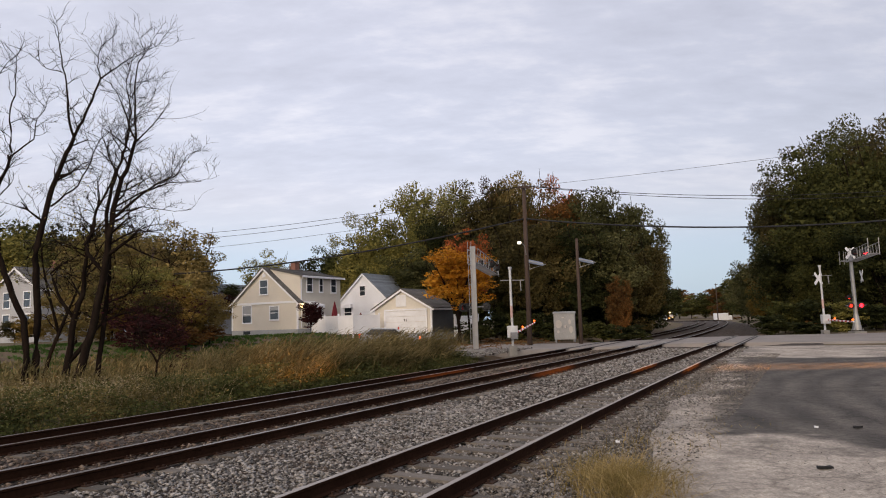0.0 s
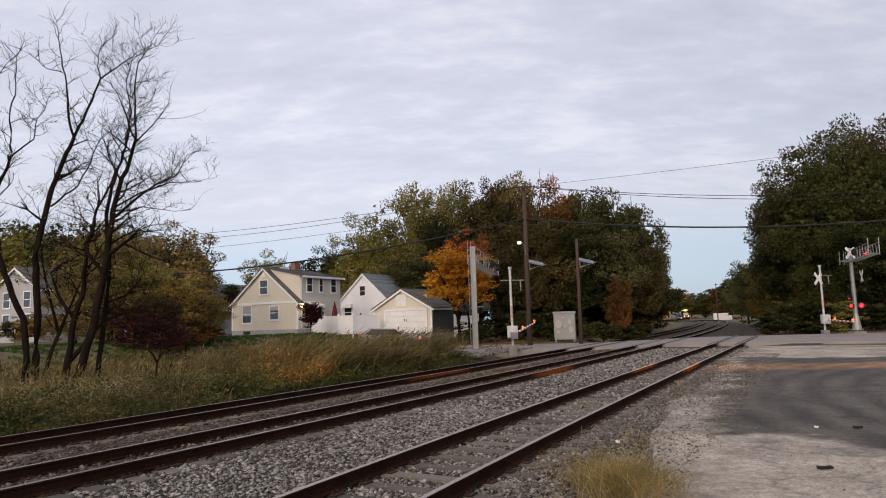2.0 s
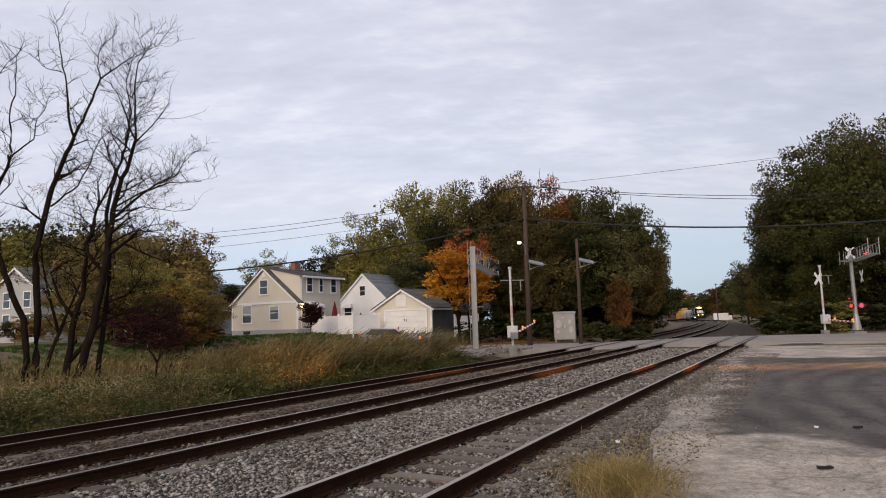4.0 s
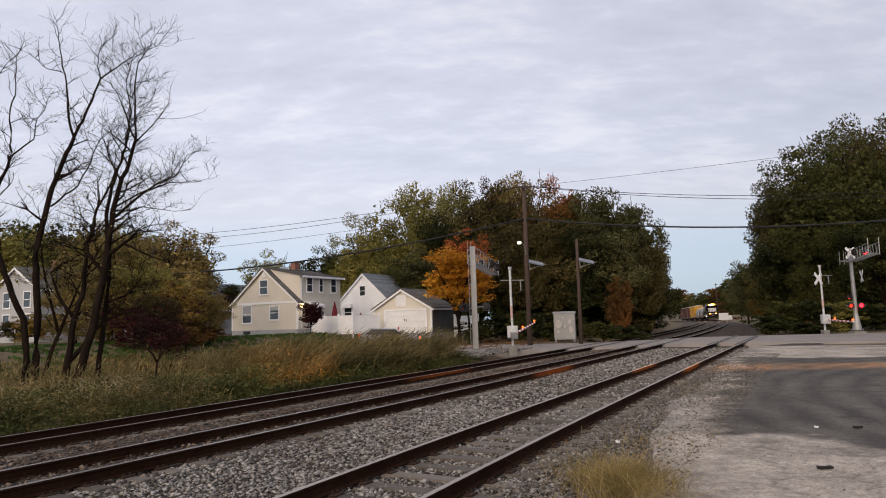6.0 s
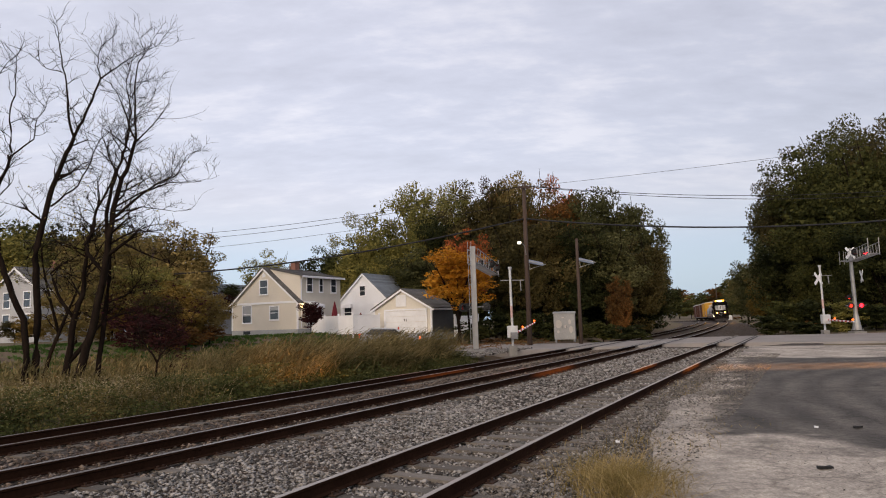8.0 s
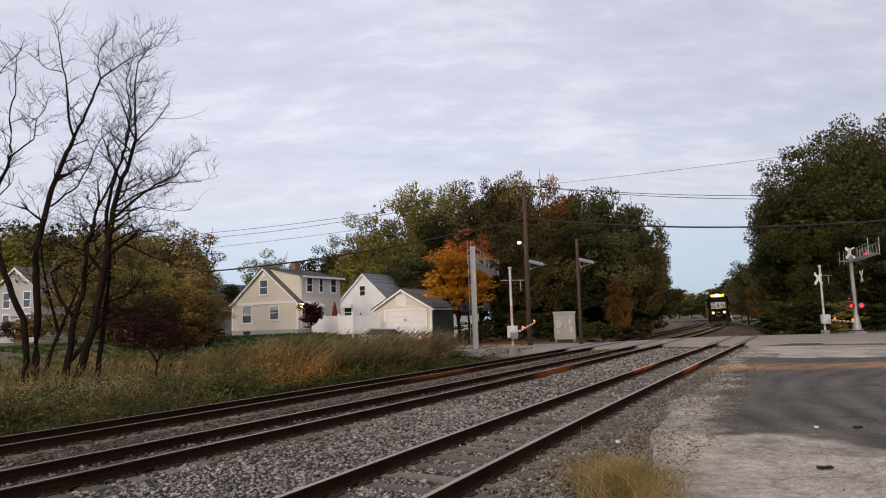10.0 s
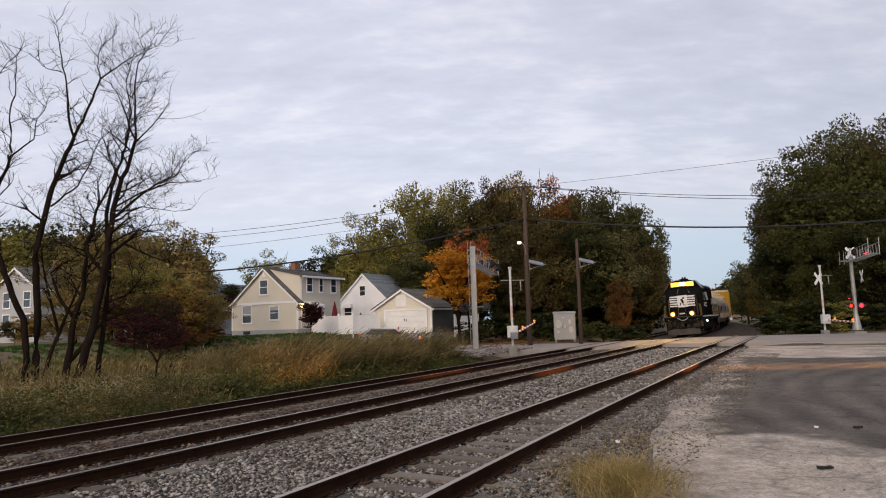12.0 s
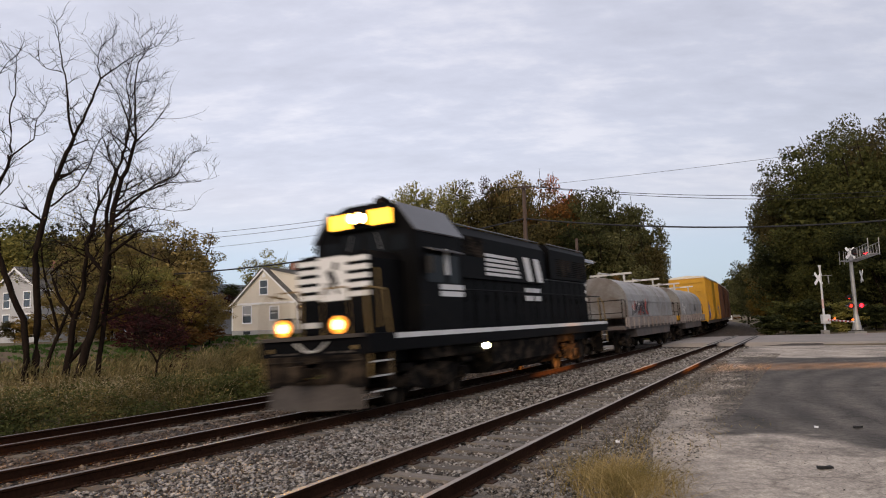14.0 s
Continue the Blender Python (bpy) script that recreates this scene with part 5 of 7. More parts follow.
def tree(x, y, height, r, leaf_m, seed, low=0.22, n=18000, z=None, name="tree", leaf=0.025, lobes=84, group="trees round the crossing"):
    """A tree with a forked trunk and a clumped crown. low: share of the height that is bare."""
    z = ground_z(x, y) - 0.05 if z is None else z
    t = thing(name, Matrix.Translation((x, y, z)), TREE_WORDS[leaf_m] + (" beside the road" if y < 70 else " in the woods"), "tree", group)
    tk = new("trunk", TRUNKS[seed % 4])
    tk.parent = t
    tk.matrix_basis = Matrix.Rotation(seed * 1.3, 4, "Z") @ Matrix.Diagonal((height * min(1.2, r / height * 2.4), height * min(1.2, r / height * 2.4), height, 1))
    cr = new("crown", crown_mesh(leaf_m, seed % 3 + (7 if n < 4000 else 0), n, lobes, leaf))
    cr.parent = t
    half = height * (1 - low) / 2
    cr.matrix_basis = Matrix.Translation((0, 0, height - half)) @ Matrix.Rotation(seed * 2.1, 4, "Z") @ Matrix.Diagonal((r, r, half, 1))
    return t


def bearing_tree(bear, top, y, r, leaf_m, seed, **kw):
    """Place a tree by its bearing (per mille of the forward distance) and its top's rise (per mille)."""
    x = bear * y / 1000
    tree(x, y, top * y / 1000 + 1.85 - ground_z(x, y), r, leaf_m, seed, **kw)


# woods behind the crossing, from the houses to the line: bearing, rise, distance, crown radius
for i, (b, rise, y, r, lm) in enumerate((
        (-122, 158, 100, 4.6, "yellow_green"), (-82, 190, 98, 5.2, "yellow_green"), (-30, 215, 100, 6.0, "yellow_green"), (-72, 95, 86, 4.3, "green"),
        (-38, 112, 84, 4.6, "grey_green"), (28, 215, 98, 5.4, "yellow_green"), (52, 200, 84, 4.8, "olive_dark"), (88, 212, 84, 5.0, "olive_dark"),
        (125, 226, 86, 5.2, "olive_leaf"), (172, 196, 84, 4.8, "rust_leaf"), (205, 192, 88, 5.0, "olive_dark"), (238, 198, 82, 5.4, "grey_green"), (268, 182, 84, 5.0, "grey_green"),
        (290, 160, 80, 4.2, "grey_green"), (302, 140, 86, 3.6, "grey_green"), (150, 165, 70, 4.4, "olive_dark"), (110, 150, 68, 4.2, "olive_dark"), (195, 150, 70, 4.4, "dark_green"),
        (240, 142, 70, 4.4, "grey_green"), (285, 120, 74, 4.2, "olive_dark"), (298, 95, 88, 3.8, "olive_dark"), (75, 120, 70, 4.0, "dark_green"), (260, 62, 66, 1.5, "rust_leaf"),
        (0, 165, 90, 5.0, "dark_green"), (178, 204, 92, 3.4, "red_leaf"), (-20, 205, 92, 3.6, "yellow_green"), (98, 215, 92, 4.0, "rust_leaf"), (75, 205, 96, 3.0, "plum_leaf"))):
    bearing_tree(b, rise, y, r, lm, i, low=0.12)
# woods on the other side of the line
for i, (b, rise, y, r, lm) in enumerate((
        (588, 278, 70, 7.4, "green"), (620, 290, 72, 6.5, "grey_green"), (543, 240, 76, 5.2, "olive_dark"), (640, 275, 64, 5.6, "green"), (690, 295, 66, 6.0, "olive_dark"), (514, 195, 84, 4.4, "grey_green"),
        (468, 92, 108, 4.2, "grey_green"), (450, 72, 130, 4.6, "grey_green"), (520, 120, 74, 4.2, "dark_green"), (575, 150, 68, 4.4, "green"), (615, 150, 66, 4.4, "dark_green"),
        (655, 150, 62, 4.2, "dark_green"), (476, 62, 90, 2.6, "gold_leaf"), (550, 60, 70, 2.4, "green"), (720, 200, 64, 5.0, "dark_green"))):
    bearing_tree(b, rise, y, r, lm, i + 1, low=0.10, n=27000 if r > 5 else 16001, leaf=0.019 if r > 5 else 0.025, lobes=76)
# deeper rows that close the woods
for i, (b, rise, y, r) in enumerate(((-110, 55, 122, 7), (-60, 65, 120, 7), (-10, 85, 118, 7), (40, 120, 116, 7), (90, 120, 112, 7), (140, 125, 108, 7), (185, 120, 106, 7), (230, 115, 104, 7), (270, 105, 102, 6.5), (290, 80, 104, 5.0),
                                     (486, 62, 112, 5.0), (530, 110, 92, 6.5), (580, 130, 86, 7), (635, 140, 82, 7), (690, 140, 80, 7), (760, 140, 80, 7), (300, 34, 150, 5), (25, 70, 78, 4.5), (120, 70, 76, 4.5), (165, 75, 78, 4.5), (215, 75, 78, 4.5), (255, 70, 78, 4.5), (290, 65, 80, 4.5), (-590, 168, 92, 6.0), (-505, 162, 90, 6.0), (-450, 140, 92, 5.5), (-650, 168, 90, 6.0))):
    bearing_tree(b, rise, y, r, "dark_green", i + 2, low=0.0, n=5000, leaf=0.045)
# orange maple on the road corner
for (x, y, hh, r, lm, sd) in ((1.2, 57.5, 8.3, 3.9, "orange_leaf", 2), (2.2, 62.5, 10.6, 2.6, "red_leaf", 1)):
    tree(x, y, hh, r, lm, sd, low=0.3, n=9000, leaf=0.032, z=0.0)
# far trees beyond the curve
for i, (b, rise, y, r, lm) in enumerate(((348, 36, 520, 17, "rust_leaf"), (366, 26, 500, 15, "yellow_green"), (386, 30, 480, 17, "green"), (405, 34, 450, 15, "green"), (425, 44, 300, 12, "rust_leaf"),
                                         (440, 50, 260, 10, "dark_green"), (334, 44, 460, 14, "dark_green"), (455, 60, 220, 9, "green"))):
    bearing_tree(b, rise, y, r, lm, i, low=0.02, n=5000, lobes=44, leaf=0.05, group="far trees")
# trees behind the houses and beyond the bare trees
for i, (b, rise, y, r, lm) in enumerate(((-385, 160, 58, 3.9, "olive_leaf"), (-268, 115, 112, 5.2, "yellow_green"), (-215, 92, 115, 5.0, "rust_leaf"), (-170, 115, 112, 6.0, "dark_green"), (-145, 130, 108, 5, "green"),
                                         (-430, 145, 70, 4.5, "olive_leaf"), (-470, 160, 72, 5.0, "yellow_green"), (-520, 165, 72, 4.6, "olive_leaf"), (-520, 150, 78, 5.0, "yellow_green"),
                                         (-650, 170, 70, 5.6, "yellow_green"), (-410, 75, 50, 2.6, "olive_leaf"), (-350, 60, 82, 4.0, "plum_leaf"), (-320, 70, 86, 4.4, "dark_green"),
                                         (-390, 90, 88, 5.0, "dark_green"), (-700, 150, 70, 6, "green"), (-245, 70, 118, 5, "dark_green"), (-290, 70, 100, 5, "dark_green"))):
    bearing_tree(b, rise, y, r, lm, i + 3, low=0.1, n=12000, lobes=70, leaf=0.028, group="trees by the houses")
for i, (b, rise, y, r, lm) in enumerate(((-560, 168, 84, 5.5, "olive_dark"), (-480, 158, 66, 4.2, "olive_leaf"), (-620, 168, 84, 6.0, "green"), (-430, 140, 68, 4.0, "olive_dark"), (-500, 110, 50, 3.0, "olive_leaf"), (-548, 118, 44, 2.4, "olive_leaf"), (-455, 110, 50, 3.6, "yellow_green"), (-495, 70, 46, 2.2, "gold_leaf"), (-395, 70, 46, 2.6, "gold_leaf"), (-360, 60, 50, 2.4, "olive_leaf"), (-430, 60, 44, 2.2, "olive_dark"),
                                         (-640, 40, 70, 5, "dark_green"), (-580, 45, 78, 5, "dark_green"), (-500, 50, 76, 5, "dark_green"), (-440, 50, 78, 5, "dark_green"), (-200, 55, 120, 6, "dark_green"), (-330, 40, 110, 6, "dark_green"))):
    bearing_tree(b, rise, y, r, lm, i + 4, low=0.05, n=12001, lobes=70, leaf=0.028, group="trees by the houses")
# small ornamental tree on the lawn
tree(-12.1, 60.6, 3.0, 1.45, "plum_leaf", 5, low=0.2, n=5200, leaf=0.05, lobes=60, name="ornamental_tree", group="garden plants")
for i, (b, y, r, hh, lm) in enumerate(((-462, 42, 1.7, 2.8, "plum_leaf"), (-425, 40, 1.9, 2.8, "plum_leaf"), (-385, 43, 1.5, 2.0, "rust_leaf"), (-350, 47, 1.3, 1.5, "rust_leaf"), (-530, 44, 1.4, 1.6, "olive_leaf"), (-575, 48, 1.5, 2.2, "olive_leaf"), (-610, 50, 1.7, 2.4, "gold_leaf"), (-640, 50, 1.6, 2.0, "olive_dark"))):
    tree(b * y / 1000, y, hh, r, lm, i, low=0.08, n=3200, leaf=0.045, lobes=40, name="shrub", group="shrubs by the verge")
# undergrowth along both edges of the line beyond the road
for i in range(26):
    s = 62 + i * 5.5
    p, th = rail_place(s, -12.0 - 2.2 * ((i * 37) % 5) / 4 - (5.0 if s > 85 else 0.0))
    tree(p.x, p.y, 1.2 + 0.7 * ((i * 13) % 7) / 6, 2.1, ("dark_green", "green", "dark_green", "rust_leaf")[i % 4], i, low=0.0, n=3000, leaf=0.06, lobes=44, name="shrub", z=p.z - 0.5, group="shrubs along the line")
for i in range(16):
    s = 64 + i * 5.0
    p, th = rail_place(s, 9.5 + 2.6 * ((i * 29) % 5) / 4)
    tree(p.x, p.y, 1.5 + 0.8 * ((i * 13) % 7) / 6, 2.2, ("dark_green", "green", "rust_leaf")[i % 3], i, low=0.0, n=3000, leaf=0.06, lobes=44, name="shrub", z=p.z - 0.5, group="shrubs along the line")
for i in range(14):
    x = 28.5 + i * 2.2
    tree(x, 58.5 + 2.5 * ((i * 7) % 4) / 3, 2.0 + 1.2 * ((i * 13) % 7) / 6, 2.0, ("dark_green", "green", "dark_green", "yellow_green")[i % 4], i, low=0.0, n=3000, leaf=0.06, lobes=44, name="shrub", group="shrubs by the road")
for i in range(7):
    x = 3.0 + i * 2.2
    tree(x, 58.0 + 2.0 * ((i * 5) % 3), 2.0 + 0.9 * ((i * 13) % 7) / 6, 1.9, ("dark_green", "dark_green", "green")[i % 3], i, low=0.0, n=3000, leaf=0.06, lobes=44, name="shrub", group="shrubs by the road")


# bare trees of the verge
def grow(rings, rnd, p, d, length, r, depth, bend=0.26):
    """One branch as a wavy tapered line that turns upward; side twigs grow from it."""
    n = 5 if depth > 1 else (4 if depth else 3)
    pts, dirs = [p.copy()], [d.copy()]
    for k in range(n):
        w_ = bend * (1.0 if depth > 1 else 1.7)
        d = (d + Vector((rnd.uniform(-w_, w_), rnd.uniform(-w_, w_), rnd.uniform(-0.20, 0.32)))).normalized()
        p = p + d * (length / n)
        pts.append(p.copy())
        dirs.append(d.copy())
    rings.append((pts, r, max(r * 0.3, 0.0038), 6 if depth > 1 else (4 if depth > 0 else 3)))
    if depth <= 0:
        return
    for k in range(rnd.randint(3, 5)):
        f = rnd.uniform(0.2, 1.0)
        i = min(int(f * n), n - 1)
        q = pts[i].lerp(pts[i + 1], f * n - i)
        side_ = Vector((rnd.uniform(-1, 1), rnd.uniform(-0.8, 0.8), rnd.uniform(-0.25, 0.5))).normalized()
        nd = (dirs[i] * 0.75 + side_ * 0.9).normalized()
        grow(rings, rnd, q, nd, length * rnd.uniform(0.45, 0.85), max(r * 0.45, 0.006), depth - 1)


def limb(rings, rnd, pts, r0, r1, twigs, depth=2, tw=1.7, start=0.3):
    """A main limb through given points, with branches along its upper part."""
    pts = [Vector((u, 0.3 * math.sin(u * 1.7) + 0.12 * math.sin(w * 0.9), w)) for u, w in pts]
    fine = []
    for a, b in zip(pts, pts[1:]):
        for k in range(3):
            q = a.lerp(b, k / 3)
            fine.append(q + Vector((rnd.uniform(-.04, .04), rnd.uniform(-.04, .04), 0)) * (1 if k else 0.3))
    fine.append(pts[-1])
    rings.append((fine, r0 * 0.8, r1 * 0.8, 9))
    for k in range(twigs):
        f = start + (1 - start) * (k + rnd.random()) / twigs
        x = f * (len(fine) - 1)
        i = min(int(x), len(fine) - 2)
        q = fine[i].lerp(fine[i + 1], x - i)
        d = (fine[i + 1] - fine[i]).normalized()
        side_ = Vector((rnd.uniform(-1, 1), rnd.uniform(-1, 1), rnd.uniform(0.0, 0.5))).normalized()
        rr = r0 + (r1 - r0) * f
        grow(rings, rnd, q, (d * 0.4 + side_ * 1.0).normalized(), tw * rnd.uniform(0.6, 1.25), max(rr * 0.4, 0.013), depth)


def bare_tree(at, limbs, seed, label, leaves=0, leaf_m="yellow_green"):
    rnd = random.Random(seed)
    t = thing("bare_tree", Matrix.Translation(at), label, "tree", "bare trees on the verge")
    rings = []
    for pts, r0, r1, twigs, depth, tw, start in limbs:
        limb(rings, rnd, pts, r0, r1, twigs, depth, tw, start)
    for pts, r0, r1, n in rings:
        if n == 6:
            bm = B()
            tube(bm, pts, r0, n, r1)
            part("branch", bm, M["bark"], t, smooth=True)
    for nm, pick in (("trunk", lambda q: q[3] == 9), ("fine_twig", lambda q: q[3] < 6)):
        bm = B()
        for pts, r0, r1, n in rings:
            if pick((pts, r0, r1, n)):
                tube(bm, pts, r0, n, r1)
        ob = part(nm, bm, M["bark"], t, smooth=True)
        if nm == "fine_twig":
            ob["kind"] = "stuff"
    if leaves:
        rng = np.random.default_rng(seed)
        tips = [q[0][-1] for q in rings if q[3] < 6]
        sel = np.array([tuple(tips[i]) for i in rng.integers(0, len(tips), leaves)]) + rng.normal(size=(leaves, 3)) * 0.12
        sel = sel[sel[:, 2] < 7.0 + rng.normal(size=len(sel)) * 1.5]
        v, f = leaf_quads(rng, sel, 0.055)
        ob = new("leaves", fast_mesh("leaves", v, f, M[leaf_m]))
        ob.parent = t
        ob["kind"] = "stuff"
        ob["label"] = "few remaining autumn leaves"
    return t


# limbs in metres from each foot: to the right and up; then radii, branches, their depth, length and start
bare_tree((-13.34, 24.5, -0.45), [
    ([(-0.15, -.2), (0.1, 1.2), (0.45, 2.9), (0.8, 4.6), (0.9, 5.6), (1.0, 6.8), (1.2, 7.7), (1.6, 8.6), (1.9, 9.4)], 0.205, 0.07, 9, 2, 1.4, 0.45),
    ([(1.9, 9.4), (1.9, 10.1), (1.9, 11.2), (2.1, 12.3), (2.7, 13.0)], 0.06, 0.01, 11, 2, 1.1, 0.1),
    ([(1.9, 9.4), (1.5, 10.4), (1.2, 11.1), (0.8, 11.8)], 0.045, 0.01, 7, 1, 1.1, 0.2),
    ([(0.95, 5.1), (1.6, 5.5), (2.2, 5.9), (3.1, 5.8)], 0.09, 0.012, 7, 2, 1.0, 0.3),
    ([(1.5, 5.5), (2.6, 5.0), (3.7, 4.5)], 0.05, 0.01, 7, 2, 1.0, 0.2),
    ([(0.95, 6.4), (1.8, 7.0), (2.8, 7.6), (3.5, 8.0), (3.8, 8.8)], 0.07, 0.01, 11, 2, 1.1, 0.2),
    ([(1.05, 6.9), (2.1, 7.3), (3.3, 7.7), (4.3, 7.8)], 0.05, 0.01, 9, 2, 1.0, 0.3),
    ([(0.95, 6.2), (1.6, 6.6), (2.3, 6.8), (3.5, 6.6)], 0.05, 0.01, 9, 2, 1.0, 0.2),
], 3, "bare dark multi-stemmed tree with spreading branches", 260)
bare_tree((-13.0, 24.9, -0.45), [
    ([(0.1, -.2), (0.2, 2.0), (0.45, 4.2), (-0.2, 5.2), (-0.3, 5.5), (-0.1, 5.9), (0.0, 6.9), (0.4, 8.0), (0.7, 8.8), (1.0, 10.2), (1.1, 11.8)], 0.12, 0.012, 16, 2, 1.3, 0.4),
    ([(0.45, 4.2), (0.3, 6.7), (0.4, 7.7), (0.7, 8.8), (0.9, 9.6), (1.1, 10.7), (0.9, 11.9), (1.2, 13.1)], 0.10, 0.01, 18, 2, 1.2, 0.35),
    ([(0.2, 2.6), (0.7, 2.9), (1.5, 3.0)], 0.07, 0.015, 5, 2, 0.9, 0.3),
    ([(0.3, 3.3), (1.2, 3.7), (1.8, 4.2)], 0.06, 0.015, 5, 2, 0.9, 0.3),
], 6, "slim bare tree with crooked rising stems", 260)
bare_tree((-14.98, 24.6, -0.45), [
    ([(-0.05, -.2), (0.0, 2.3), (0.0, 4.3), (0.0, 5.4), (0.2, 6.9), (0.4, 8.1), (0.7, 9.1), (1.0, 9.7)], 0.17, 0.085, 7, 2, 1.3, 0.5),
    ([(1.0, 9.7), (0.8, 10.5), (0.8, 11.3), (0.7, 12.1), (0.5, 13.1), (0.4, 13.8), (0.2, 14.5)], 0.06, 0.008, 13, 1, 0.75, 0.1),
    ([(0.6, 12.2), (0.1, 12.3), (-0.3, 12.8)], 0.025, 0.008, 5, 1, 0.8, 0.2),
    ([(1.0, 9.7), (1.4, 10.3), (1.9, 11.0), (2.3, 11.7), (2.8, 12.0), (3.3, 12.4), (3.8, 12.8)], 0.07, 0.01, 13, 1, 0.95, 0.1),
    ([(2.3, 11.7), (2.2, 12.4), (2.3, 13.0), (2.9, 13.5)], 0.035, 0.008, 7, 1, 0.9, 0.1),
    ([(0.3, 7.0), (0.6, 7.3), (1.2, 7.8), (1.8, 8.7), (2.2, 9.4), (2.6, 9.7)], 0.05, 0.01, 9, 2, 1.1, 0.2),
], 5, "tall bare tree with upright forking limbs", 160)
bare_tree((-15.15, 24.3, -0.45), [
    ([(0.05, -.2), (0.0, 1.3), (-0.1, 2.8), (-0.5, 4.1), (-0.8, 5.1), (-1.3, 5.9), (-1.4, 6.7), (-1.2, 7.4), (-0.9, 8.1), (-0.7, 8.8)], 0.16, 0.06, 9, 2, 1.3, 0.4),
    ([(-0.7, 8.8), (-0.7, 9.4), (-0.7, 10.5), (-0.5, 11.4), (-0.5, 12.3), (-0.4, 13.0)], 0.05, 0.008, 11, 1, 0.85, 0.1),
    ([(-0.7, 8.8), (0.0, 9.5), (0.1, 10.3), (0.4, 10.8)], 0.04, 0.008, 8, 2, 1.0, 0.2),
    ([(-1.3, 7.3), (-2.0, 9.5), (-1.7, 11.2), (-0.9, 12.1), (-0.4, 12.8)], 0.045, 0.008, 9, 1, 1.1, 0.4),
], 8, "bare tree leaning over the verge", 260)
bare_tree((-14.16, 25.2, -0.45), [
    ([(-0.1, -.2), (0.0, 1.2), (0.2, 2.9), (0.5, 4.1), (0.6, 5.2), (0.7, 6.2), (0.9, 7.2), (0.8, 8.3)], 0.18, 0.012, 14, 2, 1.3, 0.35),
    ([(0.05, 1.2), (0.5, 1.9), (1.1, 2.6), (1.3, 3.6)], 0.12, 0.03, 5, 2, 1.1, 0.5),
    ([(0.2, 2.7), (-0.3, 3.7), (-0.5, 4.5), (-0.2, 4.8), (0.4, 5.2)], 0.08, 0.02, 6, 2, 1.0, 0.3),
], 11, "dark leaning tree with tangled low branches", 700, "olive_leaf")
bare_tree((-10.94, 25.5, -0.4), [
    ([(-0.1, -.2), (0.0, 1.0), (0.4, 1.8), (1.3, 2.3)], 0.06, 0.012, 10, 2, 1.0, 0.2),
    ([(0.0, 1.0), (-0.5, 1.9), (-0.7, 2.9)], 0.05, 0.012, 10, 2, 1.0, 0.2),
], 17, "low straggly shrub tree with plum leaves", 900, "plum_leaf")
bare_tree((-16.9, 28.0, -0.4), [
    ([(0, -.2), (0.6, 2.2), (1.6, 4.2), (2.6, 5.6)], 0.12, 0.015, 12, 2, 1.5, 0.3),
    ([(0.6, 2.2), (0.1, 5.0), (-0.2, 7.6)], 0.08, 0.01, 12, 2, 1.5, 0.2),
], 14, "slender half-bare tree on the verge", 1400)


M["field_blade"] = foliage("pale_field_grass", (0.10, 0.095, 0.04), (0.20, 0.175, 0.075), (0.34, 0.28, 0.135), 0.4)
M["lawn_blade"] = foliage("lawn_blades", (0.03, 0.06, 0.015), (0.06, 0.11, 0.025), (0.10, 0.16, 0.04), 0.4)


# tall grass, weeds and lawn
def blades(rng, pts, h, w, lean, bend=0.5, spread=0.35):
    """Grass blades as bent two-piece strips."""
    n = len(pts)
    a = rng.uniform(0, 2 * np.pi, n)
    side_ = np.stack([np.cos(a), np.sin(a), np.zeros(n)], 1) * (w * rng.uniform(0.6, 1.4, n))[:, None]
    hh = h * rng.uniform(0.55, 1.25, n)
    d = rng.normal(size=(n, 2)) * spread + np.array(lean)
    m1 = pts + np.stack([d[:, 0] * hh * 0.25, d[:, 1] * hh * 0.25, hh * 0.55], 1)
    tp = pts + np.stack([d[:, 0] * hh * (0.5 + bend), d[:, 1] * hh * (0.5 + bend), hh], 1)
    v = np.stack([pts - side_, pts + side_, m1 + side_ * 0.8, m1 - side_ * 0.8, tp - side_ * 0.15, tp + side_ * 0.15], 1).reshape(-1, 3)
    i = np.arange(n) * 6
    f = np.concatenate([np.stack([i, i + 1, i + 2, i + 3], 1), np.stack([i + 3, i + 2, i + 5, i + 4], 1)])
    return v, f


def scatter(rng, n, s0, s1, l0, l1):
    """Ground points between distances along and beside the siding's line, gathered in tufts."""
    k = max(1, n // 14)
    c = np.stack([rng.uniform(s0, s1, k), rng.uniform(l0, l1, k)], 1)
    q = np.repeat(c, 14, 0)[:n] + rng.normal(size=(min(n, k * 14), 2)) * 0.16
    x = ALONG.x * q[:, 0] + SIDE.x * q[:, 1]
    y = ALONG.y * q[:, 0] + SIDE.y * q[:, 1]
    z = np.array([ground_z(a, b) - 0.06 for a, b in zip(x, y)])
    return np.stack([x, y, z], 1)


def stuff(name, v, f, material, label, category):
    ob = new(name, fast_mesh(name, v, f, material))
    return tagged(ob, label, category, kind="stuff")


